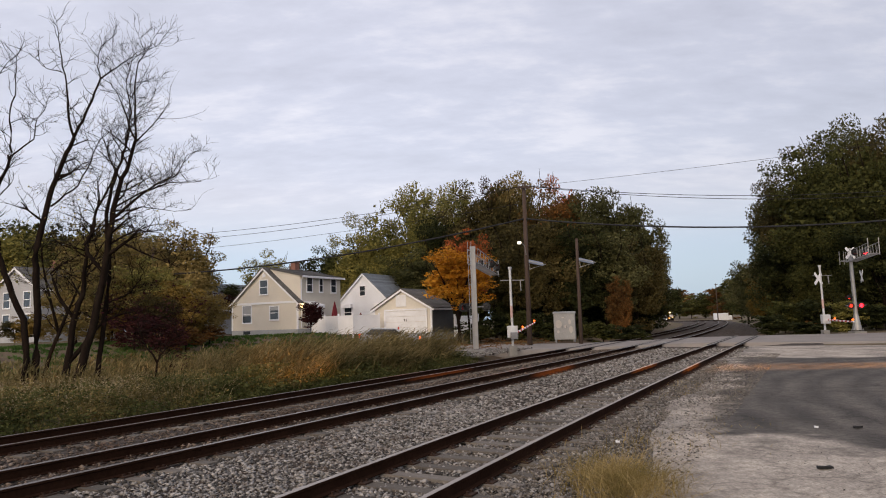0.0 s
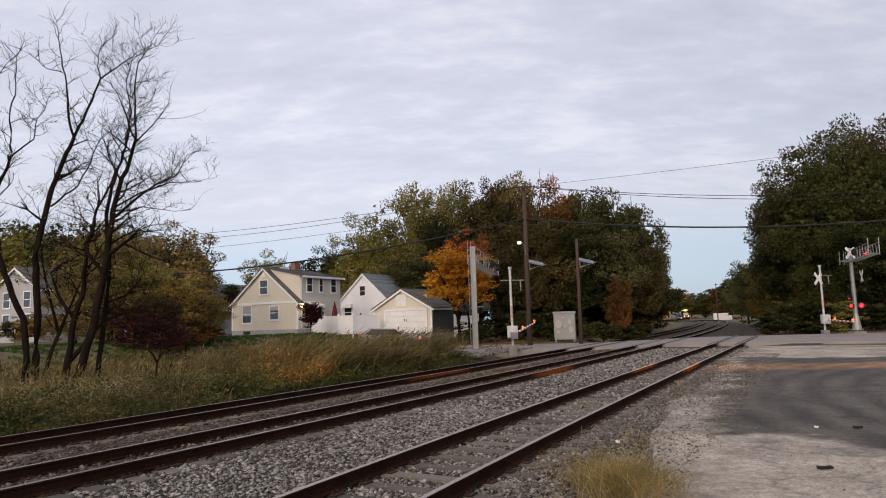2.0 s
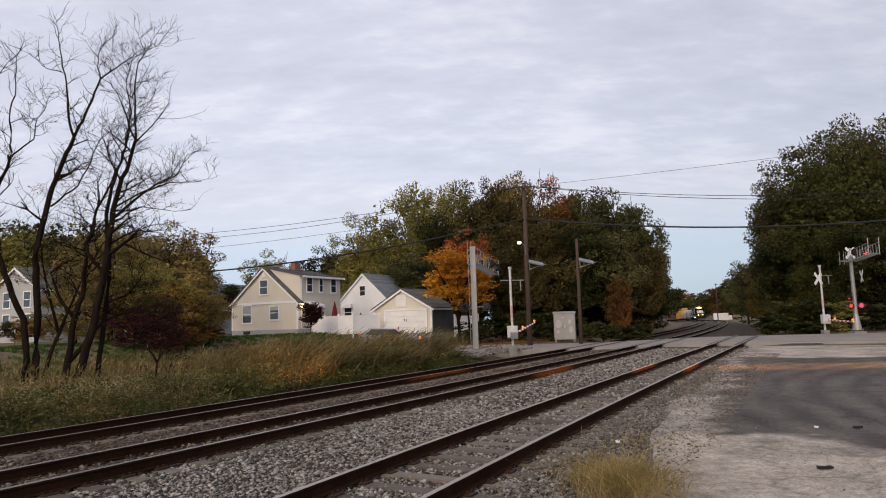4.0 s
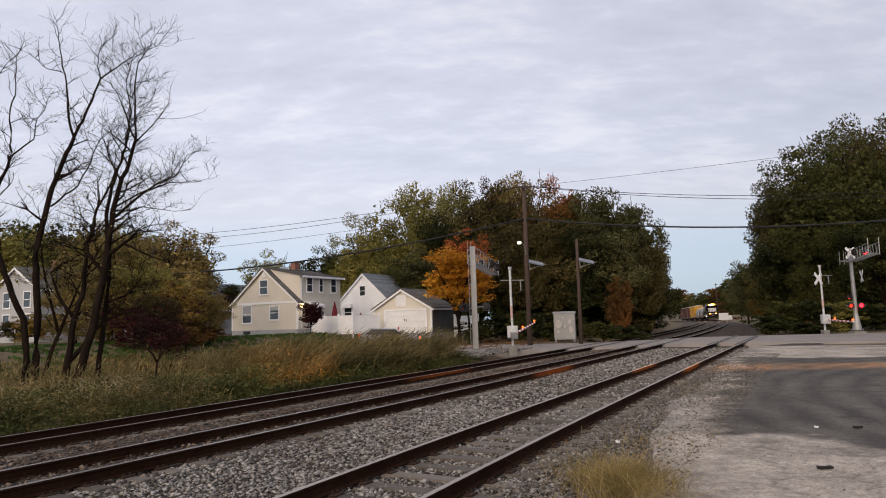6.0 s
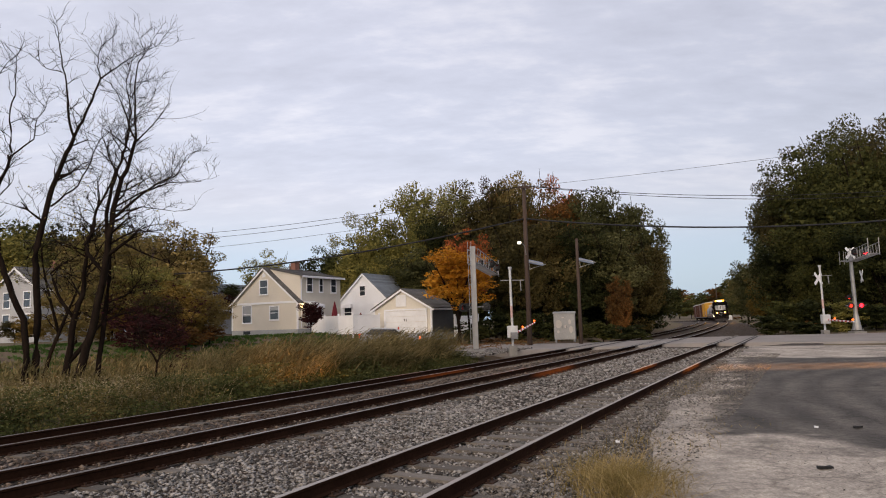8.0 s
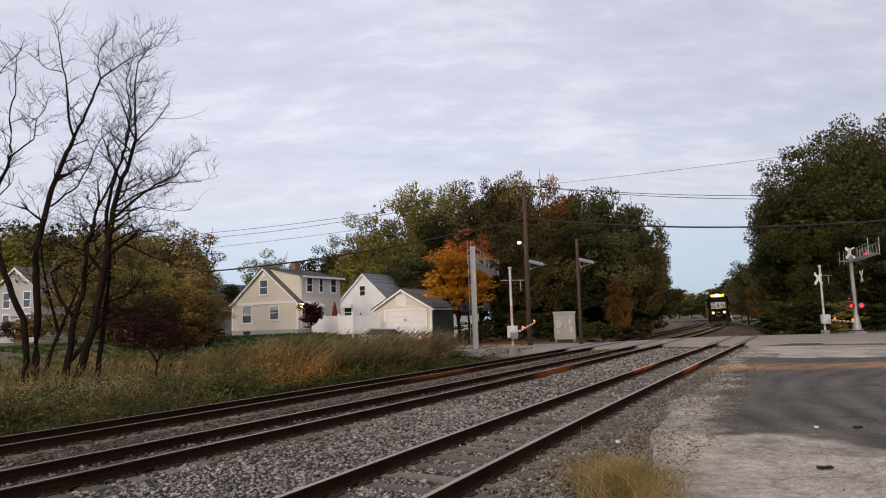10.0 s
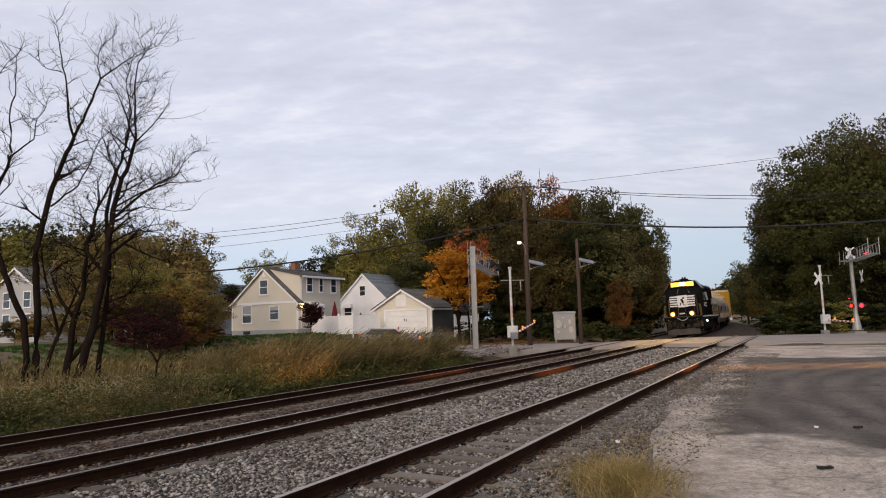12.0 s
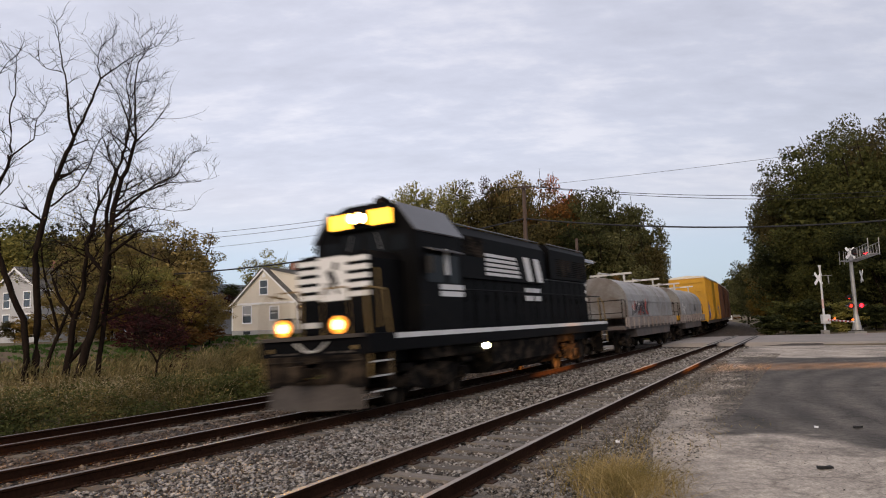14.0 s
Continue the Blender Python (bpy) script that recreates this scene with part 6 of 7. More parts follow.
def weeds(name, seed, n, area, h, w, lean, mname, label, leafy=0, leaf=0.05, spread=0.35):
    rng = np.random.default_rng(seed)
    pts = scatter(rng, n, *area)
    v, f = blades(rng, pts, np.full(len(pts), 1.0) * h * (0.75 + 0.5 * np.array([0.5 + 0.5 * noise.noise((p[0] * 0.5, p[1] * 0.5, seed)) for p in pts])), w, lean, spread=spread)
    if leafy:
        q = scatter(rng, leafy, *area)
        q[:, 2] += h * rng.uniform(0.1, 0.95, len(q))
        v2, f2 = leaf_quads(rng, q, leaf)
        f = np.concatenate([f, f2 + len(v)])
        v = np.concatenate([v, v2])
    return stuff(name, v, f, M[mname], label, "weeds")


def clumps(name, seed, count, per, area, h, w, lean, mname, label, leafy=0, leaf=0.04, sigma=0.28, spread=0.4, plume=0):
    """Weeds in separate bushy clumps of different height, each leaning its own way."""
    rng = np.random.default_rng(seed)
    V, F, off = [], [], 0
    c = np.stack([rng.uniform(area[0], area[1], count), rng.uniform(area[2], area[3], count)], 1)
    for s_, l_ in c:
        k = rng.uniform(0.6, 1.3)
        x = ALONG.x * s_ + SIDE.x * l_
        y = ALONG.y * s_ + SIDE.y * l_
        z = ground_z(x, y) - 0.08
        q = np.stack([x + rng.normal(size=per) * sigma * k, y + rng.normal(size=per) * sigma * k, np.full(per, z)], 1)
        ln = (lean[0] + rng.normal() * 0.15, lean[1] + rng.normal() * 0.15)
        hh = h * k
        v, f = blades(rng, q, np.full(per, hh), w, ln, spread=spread)
        V.append(v)
        F.append(f + off)
        off += len(v)
        if leafy:
            u = rng.uniform(0.15, 1.0, leafy)
            g = rng.normal(size=(leafy, 3)) * np.array([sigma, sigma, 0.05]) * k * (1.15 - 0.5 * u)[:, None]
            p = np.array([x, y, z]) + g + np.stack([ln[0] * hh * u ** 2 * 0.8, ln[1] * hh * u ** 2 * 0.8, hh * u], 1)
            v, f = leaf_quads(rng, p, leaf)
            V.append(v)
            F.append(f + off)
            off += len(v)
        if plume:
            u = rng.uniform(0.85, 1.2, plume)
            g = rng.normal(size=(plume, 3)) * np.array([sigma, sigma, 0.08]) * k
            p = np.array([x, y, z]) + g + np.stack([ln[0] * hh * 0.9 * u, ln[1] * hh * 0.9 * u, hh * u], 1)
            v, f = blades(rng, p, np.full(plume, 0.26), 0.02, (ln[0] * 2.2, ln[1] * 2.2 - 0.1), spread=0.3)
            V.append(v)
            F.append(f + off)
            off += len(v)
    return stuff(name, np.concatenate(V), np.concatenate(F), M[mname], label, "weeds")


clumps("tall_grass", 1, 76, 80, (20, 33.0, -22.2, -18.0), 1.2, 0.016, (0.75, -0.25), "dry_grass", "tall dry grass blown sideways beside the track", 150, 0.07, 0.46, plume=70)
clumps("tall_grass", 2, 56, 60, (25, 34, -27, -21.0), 0.66, 0.014, (0.7, -0.2), "olive_weed", "tall olive grass blown sideways on the verge", 120, 0.07, 0.42, plume=40)
clumps("dark_weeds", 6, 130, 20, (15, 34, -19.6, -16.9), 0.75, 0.012, (0.4, 0), "green_weed", "dark green leafy weeds under the tall grass", 160, 0.065, 0.4)
clumps("low_weeds", 3, 120, 30, (7, 34, -18.2, -16.4), 0.36, 0.010, (0.15, 0), "green_weed", "low green weeds beside the ballast", 90, 0.045, 0.3)
clumps("olive_weeds", 4, 150, 10, (7, 21, -23.5, -17.4), 0.72, 0.010, (0.2, 0), "olive_weed", "brown and olive leafy weeds on the verge", 210, 0.045, 0.36)
clumps("leafy_weeds", 10, 140, 6, (7, 20, -22, -16.9), 0.68, 0.010, (0.15, 0), "green_weed", "green leafy weeds among the brown ones", 240, 0.048, 0.38)
clumps("rusty_weeds", 11, 14, 30, (8, 24, -25.0, -20.0), 0.72, 0.010, (0.3, 0), "rust_leaf", "rusty brown weeds on the verge", 110, 0.045, 0.36)
clumps("seedheads", 5, 90, 18, (7, 16, -24, -18.0), 0.80, 0.006, (0.1, 0), "seedhead", "pale dry seedheads above the weeds", 26, 0.028, 0.32)
clumps("brown_weeds", 15, 95, 26, (11, 25, -27.5, -20.0), 0.78, 0.010, (0.25, -0.1), "dry_grass", "brown dry weeds with seedheads under the bare trees", 90, 0.045, 0.4, plume=18)
clumps("olive_weeds", 16, 60, 14, (12, 26, -29, -23.0), 0.7, 0.010, (0.2, 0), "olive_weed", "olive leafy weeds behind the verge", 110, 0.055, 0.42)
weeds("field_grass", 7, 9000, (9, 42, -36, -24.5), 0.26, 0.03, (0.25, 0), "field_blade", "rough autumn grass field", 2500, 0.045, 0.5)
weeds("lawn_grass", 8, 22000, (16, 52, -46, -28), 0.14, 0.045, (0, 0), "lawn_blade", "short green lawn grass", 0, 0.05, 0.8)
clumps("verge_grass", 9, 40, 30, (33.5, 37, -22, -18.2), 0.4, 0.012, (0.2, 0), "green_weed", "green weeds at the end of the verge", 70, 0.045, 0.3)
rng = np.random.default_rng(77)
q = scatter(rng, 2200, 7, 15, -23, -17.8)
q[:, 2] += rng.uniform(0.6, 0.9, len(q))
v_, f_ = leaf_quads(rng, q, 0.028)
stuff("seed_tufts", v_, f_, M["seedhead"], "pale fluffy seed tufts on weeds", "weeds")
q = scatter(rng, 6000, 38, 62, -34, -18.5)
v_, f_ = leaf_quads(rng, q + np.array([0, 0, 0.09]), 0.07)
stuff("fallen_leaves", v_, f_, M["leaf_litter"], "brown fallen leaves by the road", "leaf litter")
# straw tussock at the edge of the yard
q = np.stack([1.98 + rng.normal(size=2800) * 0.27, 7.9 + rng.normal(size=2800) * 0.46, np.full(2800, -0.16)], 1)
v_, f_ = blades(rng, q, np.full(2800, 0.29), 0.0034, (0.02, 0.0), 0.7, 0.75)
tagged(new("grass_tussock", fast_mesh("grass_tussock", v_, f_, M["straw"])), "straw yellow grass tussock at the yard edge", "grass", kind="stuff")
for (sx, sy, sn, sh) in ((4.6, 12.0, 160, 0.15), (7.2, 18.6, 260, 0.12), (6.3, 16.5, 200, 0.12), (3.2, 10.4, 220, 0.2)):
    q = np.stack([sx + rng.normal(size=sn) * 0.5, sy + rng.normal(size=sn) * 0.6, np.full(sn, -0.17)], 1)
    v_, f_ = blades(rng, q, np.full(sn, sh), 0.005, (0, 0), 0.5, 0.6)
    stuff("grass_tuft", v_, f_, M["straw"], "sparse dry grass tufts in gravel", "grass")


# ballast stones
def stones(seed, n, s0, s1, l0, l1, size, zfun, label, mname="stone"):
    rng = np.random.default_rng(seed)
    s = rng.uniform(s0, s1, n)
    l = rng.uniform(l0, l1, n)
    x = ALONG.x * s + SIDE.x * l
    y = ALONG.y * s + SIDE.y * l
    z = zfun(s, l) + rng.uniform(-0.6, 0.75, n) * size
    base = np.array([(1.25, 0, 0), (-1.2, 0.1, 0), (0.1, 0.85, 0), (0, -0.9, 0), (0.25, 0, 1), (0, 0, -1)], float)
    r = size * (0.5 + 0.95 * rng.uniform(0, 1, (n, 1, 1)) ** 1.6)
    v = base[None] * r * rng.uniform(0.65, 1.2, (n, 6, 1)) + rng.normal(size=(n, 6, 3)) * r * 0.30
    a = rng.uniform(0, 2 * np.pi, n)
    ca, sa = np.cos(a)[:, None], np.sin(a)[:, None]
    v = np.stack([v[:, :, 0] * ca - v[:, :, 1] * sa, v[:, :, 0] * sa + v[:, :, 1] * ca, v[:, :, 2] * 0.62], 2)
    v = v + np.stack([x, y, z], 1)[:, None, :]
    f0 = np.array([(0, 2, 4), (2, 1, 4), (1, 3, 4), (3, 0, 4), (2, 0, 5), (1, 2, 5), (3, 1, 5), (0, 3, 5)])
    f = (f0[None] + (np.arange(n) * 6)[:, None, None]).reshape(-1, 3)
    return stuff("ballast_stones", v.reshape(-1, 3), f, M[mname], label, "ballast")


MAIN_LAT = np.array([lateral(*rail_place(q)[0].xy) for q in range(-10, 60)])
MAIN_S = np.array([along(*rail_place(q)[0].xy) for q in range(-10, 60)])
OFFS = np.array([-8.2, -7.2, -6.4, -5.5, -4.0, -2.9, -2.0, -1.4, 0, 1.4, 2.4, 3.2, 4.0, 5.0, 6.2, 7.2, 8.0, 9.6])
TOPS = np.array([-0.80, -0.62, -0.46, -0.38, -0.345, -0.31, -0.27, -0.27, -0.25, -0.225, -0.25, -0.255, -0.235, -0.235, -0.235, -0.18, -0.105, -0.10])


def bed_top(s, l):
    o = l - np.interp(s, MAIN_S, MAIN_LAT)
    return np.interp(o, OFFS, TOPS) + 0.0


stones(21, 44000, 4.3, 15, -8.6, -1.9, 0.034, bed_top, "sharp grey crushed ballast stones between the tracks")
stones(22, 20000, 13, 28, -9.0, -2.7, 0.044, bed_top, "sharp grey crushed ballast stones between the tracks")
stones(23, 9000, 27, 42, -9.0, -3.1, 0.062, bed_top, "grey crushed ballast stones toward the crossing")
stones(24, 25000, 5, 24, -17.2, -8.4, 0.037, bed_top, "grey and rusty ballast stones in the main tracks", "brown_stone")
stones(25, 9000, 22, 42, -17.0, -8.4, 0.05, bed_top, "grey and rusty ballast stones in the main tracks", "brown_stone")
stones(26, 15000, 4, 34, -3.4, -1.5, 0.019, lambda s, l: np.full(len(s), -0.07), "loose gravel along the yard edge", "grit")
stones(27, 1500, 3, 11, -0.9, 4.0, 0.008, lambda s, l: np.full(len(s), -0.062), "fine loose grit on the asphalt", "grit")
stones(29, 9000, -8, 4.5, -11, -1.9, 0.045, bed_top, "grey crushed ballast stones around the tracks")
stones(28, 3000, 34, 42, -21.5, -16.5, 0.06, lambda s, l: np.full(len(s), -0.16), "gravel around the signal mast")


# rubber flangeway strips that let the rails cross the road
for place_, offs_, s0_, s1_ in ((rail_place, (0.0, -4.0), 38, 56), (siding_place, (0.0,), 41, 56)):
    for o_ in offs_:
        for rail_ in (-GAUGE, GAUGE):
            for e_ in (-0.11, 0.11):
                vs_, fs_ = [], []
                for k in range(int((s1_ - s0_) * 2) + 1):
                    for d_ in (-0.06, 0.06):
                        p_, _ = place_(s0_ + k / 2, o_ + rail_ + e_ + d_, 0)
                        vs_.append((p_.x, p_.y, road_z(p_.x, p_.y) + 0.012))
                    if k:
                        fs_.append((2 * k - 2, 2 * k - 1, 2 * k + 1, 2 * k))
                tagged(raw("flangeway", vs_, fs_, M["rubber"]), "black rubber flangeway strip set in the road", "flangeway", "flangeway strips in the crossing", "structure")

# ---------- train ----------
SPEED, S_END = 23.91, 12.8
WHEELS = []                                # wheelsets that turn


def wheelset(x, parent, r=0.51):
    bm = B()
    for y in (-0.76, 0.76):
        rod(bm, (0, y - 0.07, 0), (0, y + 0.07, 0), r, n=28)
        s_ = 1 if y > 0 else -1
        rod(bm, (0, y - s_ * 0.10, 0), (0, y - s_ * 0.07, 0), r + 0.028, n=28)
        rod(bm, (0, y + s_ * 0.06, 0), (0, y + s_ * 0.12, 0), 0.13, n=12)
        for k in range(5):
            a = 2 * math.pi * k / 5
            rod(bm, (0.3 * math.cos(a), y + s_ * 0.068, 0.3 * math.sin(a)), (0.3 * math.cos(a), y + s_ * 0.078, 0.3 * math.sin(a)), 0.05, n=8)
    rod(bm, (0, -0.8, 0), (0, 0.8, 0), 0.085, n=12)
    ob = part("wheelset", bm, M["loco_under"], parent, "steel wheelset with worn treads")
    ob.matrix_basis = pose(x, 0, r)
    WHEELS.append((ob, x, r))
    return ob


def truck(car, x, wb, power=False):
    """A four-wheeled truck: side frames, springs, journals, bolster; its wheelsets turn."""
    bm = B()
    for sy in (-1, 1):
        y0, y1 = (0.93, 1.07) if sy > 0 else (-1.07, -0.93)
        h = wb / 2
        prof = [(-h - 0.32, 0.62), (-h - 0.32, 0.40), (-h + 0.25, 0.40), (-0.45, 0.24), (0.45, 0.24), (h - 0.25, 0.40), (h + 0.32, 0.40), (h + 0.32, 0.62), (0.55, 0.84), (-0.55, 0.84)]
        va = [bm.verts.new((x + u, y0, v)) for u, v in prof]
        vb = [bm.verts.new((x + u, y1, v)) for u, v in prof]
        fs = [bm.faces.new(va), bm.faces.new(vb[::-1])] + [bm.faces.new((va[i], vb[i], vb[(i + 1) % 10], va[(i + 1) % 10])) for i in range(10)]
        bmesh.ops.recalc_face_normals(bm, faces=fs)
        for dx in (-0.22, 0.0, 0.22):
            rod(bm, (x + dx, sy * 1.10, 0.32), (x + dx, sy * 1.10, 0.66), 0.075, n=10)
        for dx in (-h, h):
            cube(bm, x + dx - 0.16, x + dx + 0.16, min(sy * 0.95, sy * 1.16), max(sy * 0.95, sy * 1.16), 0.36, 0.66, 0.02)
            rod(bm, (x + dx, sy * 1.16, 0.51), (x + dx, sy * 1.20, 0.51), 0.10, n=12)
        if power:
            for dx in (-h - 0.1, h + 0.1):
                rod(bm, (x + dx - 0.3, sy * 1.14, 0.82), (x + dx + 0.3, sy * 1.14, 0.82), 0.09, n=10)
    cube(bm, x - 0.25, x + 0.25, -1.0, 1.0, 0.55, 0.95, 0.03)
    t = part("truck", bm, M["loco_under"], car, "grimy cast steel truck")
    for dx in (-wb / 2, wb / 2):
        wheelset(x + dx, t)
    return t


def coupler(car, x, sgn):
    bm = B()
    cube(bm, min(x, x + sgn * 0.5), max(x, x + sgn * 0.5), -0.1, 0.1, 0.78, 0.98, 0.02)
    cube(bm, min(x + sgn * 0.35, x + sgn * 0.62), max(x + sgn * 0.35, x + sgn * 0.62), -0.17, 0.13, 0.72, 1.04, 0.03)
    part("coupler", bm, M["loco_under"], car, "worn steel knuckle coupler")


def rails_of(bm, pts, r=0.021):
    for a, b in zip(pts, pts[1:]):
        rod(bm, a, b, r, n=8)


def build_locomotive():
    car = thing("locomotive", Matrix(), "black diesel road locomotive with white stripes and lit headlights", "locomotive")
    F, CF, CB, NF, RB = 8.6, 6.5, 4.35, 7.8, -7.75
    bm = B()
    cube(bm, -F, F, -1.5, 1.5, 1.22, 1.62, 0.015)
    cube(bm, -F + 0.3, F - 0.3, -1.0, 1.0, 0.95, 1.25, 0.02)
    part("frame", bm, M["loco_black"], car)
    for sy in (-1, 1):
        bm = B()
        cube(bm, -F + 0.02, CF + 1.1, min(sy * 1.5, sy * 1.508), max(sy * 1.5, sy * 1.508), 1.49, 1.605)
        part("sill_stripe", bm, M["loco_white"], car, "white painted sill stripe")
    # short hood with sloped top
    bm = B()
    prof = [(-1.08, 1.62), (1.08, 1.62), (1.08, 3.28), (0.92, 3.47), (-0.92, 3.47), (-1.08, 3.28)]
    prism(bm, prof, CF - 0.02, NF)
    bmesh.ops.bevel(bm, geom=[e for e in bm.edges if all(v.co.x > NF - 0.01 for v in e.verts)], offset=0.06, segments=2, affect="EDGES")
    nose = part("short_hood", bm, M["loco_black"], car)
    for k in range(5):
        z0 = 2.46 + 0.195 * k
        for y0, y1 in ((-1.02, -0.36), (0.36, 1.02)):
            bm = B()
            cube(bm, NF, NF + 0.012, y0, y1, z0, z0 + 0.115)
            part("nose_stripe", bm, M["loco_white"], nose, "white painted nose stripe")
    bm = B()
    cube(bm, NF, NF + 0.010, -0.4, 0.4, 2.40, 3.40)
    part("nose_panel", bm, M["loco_white"], nose, "white nose panel behind a dark emblem shape")
    bm = B()
    for (y, z, sy_, sz, rot) in ((0.0, 2.55, 0.17, 0.40, 25), (0.10, 2.82, 0.12, 0.17, -25), (-0.15, 2.32, 0.08, 0.28, -14), (0.08, 2.30, 0.07, 0.26, 30)):
        r = bmesh.ops.create_cube(bm, size=1.0)["verts"]
        bmesh.ops.transform(bm, matrix=Matrix.Translation((NF + 0.014, y, z + 0.36)) @ Euler((radians(rot), 0, 0)).to_matrix().to_4x4() @ Matrix.Diagonal((0.008, sy_, sz, 1)), verts=r)
    part("nose_emblem", bm, M["loco_black"], nose, "dark plain emblem shape")
    # cab
    bm = B()
    cabp = [(-1.5, 1.62), (1.5, 1.62), (1.5, 3.92), (0.98, 4.64), (0.5, 4.78), (-0.5, 4.78), (-0.98, 4.64), (-1.5, 3.92)]
    prism(bm, cabp, CB, CF)
    cab = part("cab", bm, M["loco_black"], car)
    for sy in (-1, 1):
        # slope panels over the black roof, the sky's reflection put into their grey
        bm = B()
        a, b = Vector((0, sy * 1.52, 3.94)), Vector((0, sy * 0.99, 4.67))
        vs = [bm.verts.new((x, p.y, p.z)) for x, p in ((CB - 0.12, a), (CF + 0.1, a), (CF + 0.1, b), (CB - 0.12, b))]
        f = bm.faces.new(vs)
        ex = bmesh.ops.extrude_face_region(bm, geom=[f])["geom"]
        bmesh.ops.translate(bm, vec=(0, sy * 0.02, 0.03), verts=[g for g in ex if isinstance(g, bmesh.types.BMVert)])
        bmesh.ops.recalc_face_normals(bm, faces=bm.faces)
        part("roof_panel", bm, M["roof_panel"], cab, "sloped cab roof panel, sky sheen put in its grey")
        bm = B()
        cube(bm, CB + 0.95, CF - 0.35, min(sy * 1.5, sy * 1.512), max(sy * 1.5, sy * 1.512), 2.75, 3.45, 0.004)
        cube(bm, CB + 0.2, CB + 0.75, min(sy * 1.5, sy * 1.512), max(sy * 1.5, sy * 1.512), 2.75, 3.45, 0.004)
        part("cab_window", bm, M["loco_glass"], cab, "dark cab side window")
        bm = B()
        cube(bm, CB + 0.72, CB + 0.92, min(sy * 1.5, sy * 1.53), max(sy * 1.5, sy * 1.53), 2.95, 3.6, 0.004)
        part("wind_deflector", bm, M["loco_white"], cab, "pale window deflector")
        bm = B()
        for k in range(2):
            cube(bm, CB - 0.0, CB + 1.2, min(sy * 1.5, sy * 1.506), max(sy * 1.5, sy * 1.506), 2.42 + 0.17 * k, 2.55 + 0.17 * k)
        part("cab_marking", bm, M["loco_white"], cab, "white bars in place of a number")
    for y0, y1 in ((-1.25, -0.75), (-0.66, -0.05), (0.05, 0.66), (0.75, 1.25)):
        bm = B()
        cube(bm, CF, CF + 0.015, y0, y1, 3.54, 4.06 if abs(y0 + y1) < 1.5 else 3.92, 0.004)
        part("windshield", bm, M["loco_glass"], cab, "dark windshield pane")
    bm = B()
    cube(bm, CF - 0.05, CF + 0.16, -0.98, 0.98, 4.14, 4.64, 0.03)
    hb = part("headlight_housing", bm, M["loco_black"], cab)
    for y0, y1 in ((-0.93, -0.27), (0.27, 0.93)):
        bm = B()
        cube(bm, CF + 0.15, CF + 0.17, y0, y1, 4.21, 4.57, 0.004)
        part("number_board", bm, M["board_glow"], hb, "lit amber number board")
    for y in (-0.13, 0.13):
        bm = B()
        rod(bm, (CF + 0.14, y, 4.40), (CF + 0.19, y, 4.40), 0.118, n=16)
        part("headlight", bm, M["head_glow"], hb, "lit warm headlight")
        # tube added to narrow the beam and keep spill off the siding
        bm = B()
        n = 18
        for k in range(n):
            a0, a1 = 2 * math.pi * k / n, 2 * math.pi * (k + 1) / n
            for r0, r1, x0, x1 in ((0.120, 0.126, CF + 0.15, CF + 0.36), (0.126, 0.128, CF + 0.36, CF + 0.15)):
                bm.faces.new([bm.verts.new((x, y + r * math.cos(q), 4.40 + r * math.sin(q))) for x, r, q in ((x0, r0, a0), (x0, r0, a1), (x1, r1, a1), (x1, r1, a0))])
        part("spill_tube", bm, M["loco_under"], hb, "black tube added to cut the headlight's spill")
    bm = B()
    rod(bm, (CF - 0.9, 0.2, 4.75), (CF - 0.9, 0.2, 4.95), 0.05)
    rod(bm, (CF - 0.9, 0.2, 4.95), (CF - 0.5, 0.2, 4.95), 0.04, 0.10)
    rod(bm, (CF - 0.9, 0.0, 4.95), (CF - 0.6, 0.0, 4.95), 0.04, 0.09)
    part("horn", bm, M["loco_under"], cab, "air horn on the cab roof")
    # sunshades, wipers, aerials and side mirrors of the cab
    for sy in (-1, 1):
        bm = B()
        prism(bm, [(sy * 1.5, 3.56), (sy * 1.74, 3.47), (sy * 1.75, 3.50), (sy * 1.5, 3.60)], CB + 0.35, CF - 0.35)
        part("sunshade", bm, M["roof_panel"], cab, "grey steel window sunshade")
        bm = B()
        cube(bm, CF - 0.34, CF - 0.30, min(sy * 1.52, sy * 1.72), max(sy * 1.52, sy * 1.72), 2.95, 3.35, 0.004)
        part("mirror", bm, M["blackmetal"], cab)
        bm = B()
        rod(bm, (CF + 0.03, sy * 0.35, 4.05), (CF + 0.03, sy * 0.50, 3.62), 0.012, n=6)
        part("wiper", bm, M["galv_dark"], cab)
        bm = B()
        rails_of(bm, [(NF - 0.15, sy * 1.10, 1.75), (NF - 0.15, sy * 1.14, 1.8), (NF - 0.15, sy * 1.14, 3.0), (NF - 0.15, sy * 1.10, 3.05)], 0.018)
        part("grab_iron", bm, M["handrail"], nose, "worn yellowed grab iron")
        bm = B()
        for k in range(5):
            rails_of(bm, [(CF - 0.12, sy * 1.52, 1.9 + 0.3 * k), (CF - 0.12, sy * 1.58, 1.9 + 0.3 * k), (CF - 0.02, sy * 1.58, 1.9 + 0.3 * k)], 0.012)
        part("cab_rung", bm, M["loco_under"], cab)
    bm = B()
    cube(bm, CF - 1.5, CF - 1.1, -0.35, 0.35, 4.78, 4.92, 0.03)
    part("aerial_box", bm, M["loco_under"], cab, "low radio aerial dome")
    # long hood
    bm = B()
    hp = [(-0.97, 1.62), (0.97, 1.62), (0.97, 4.15), (0.80, 4.36), (-0.80, 4.36), (-0.97, 4.15)]
    prism(bm, hp, RB, CB)
    hood = part("long_hood", bm, M["loco_black"], car)
    bm = B()
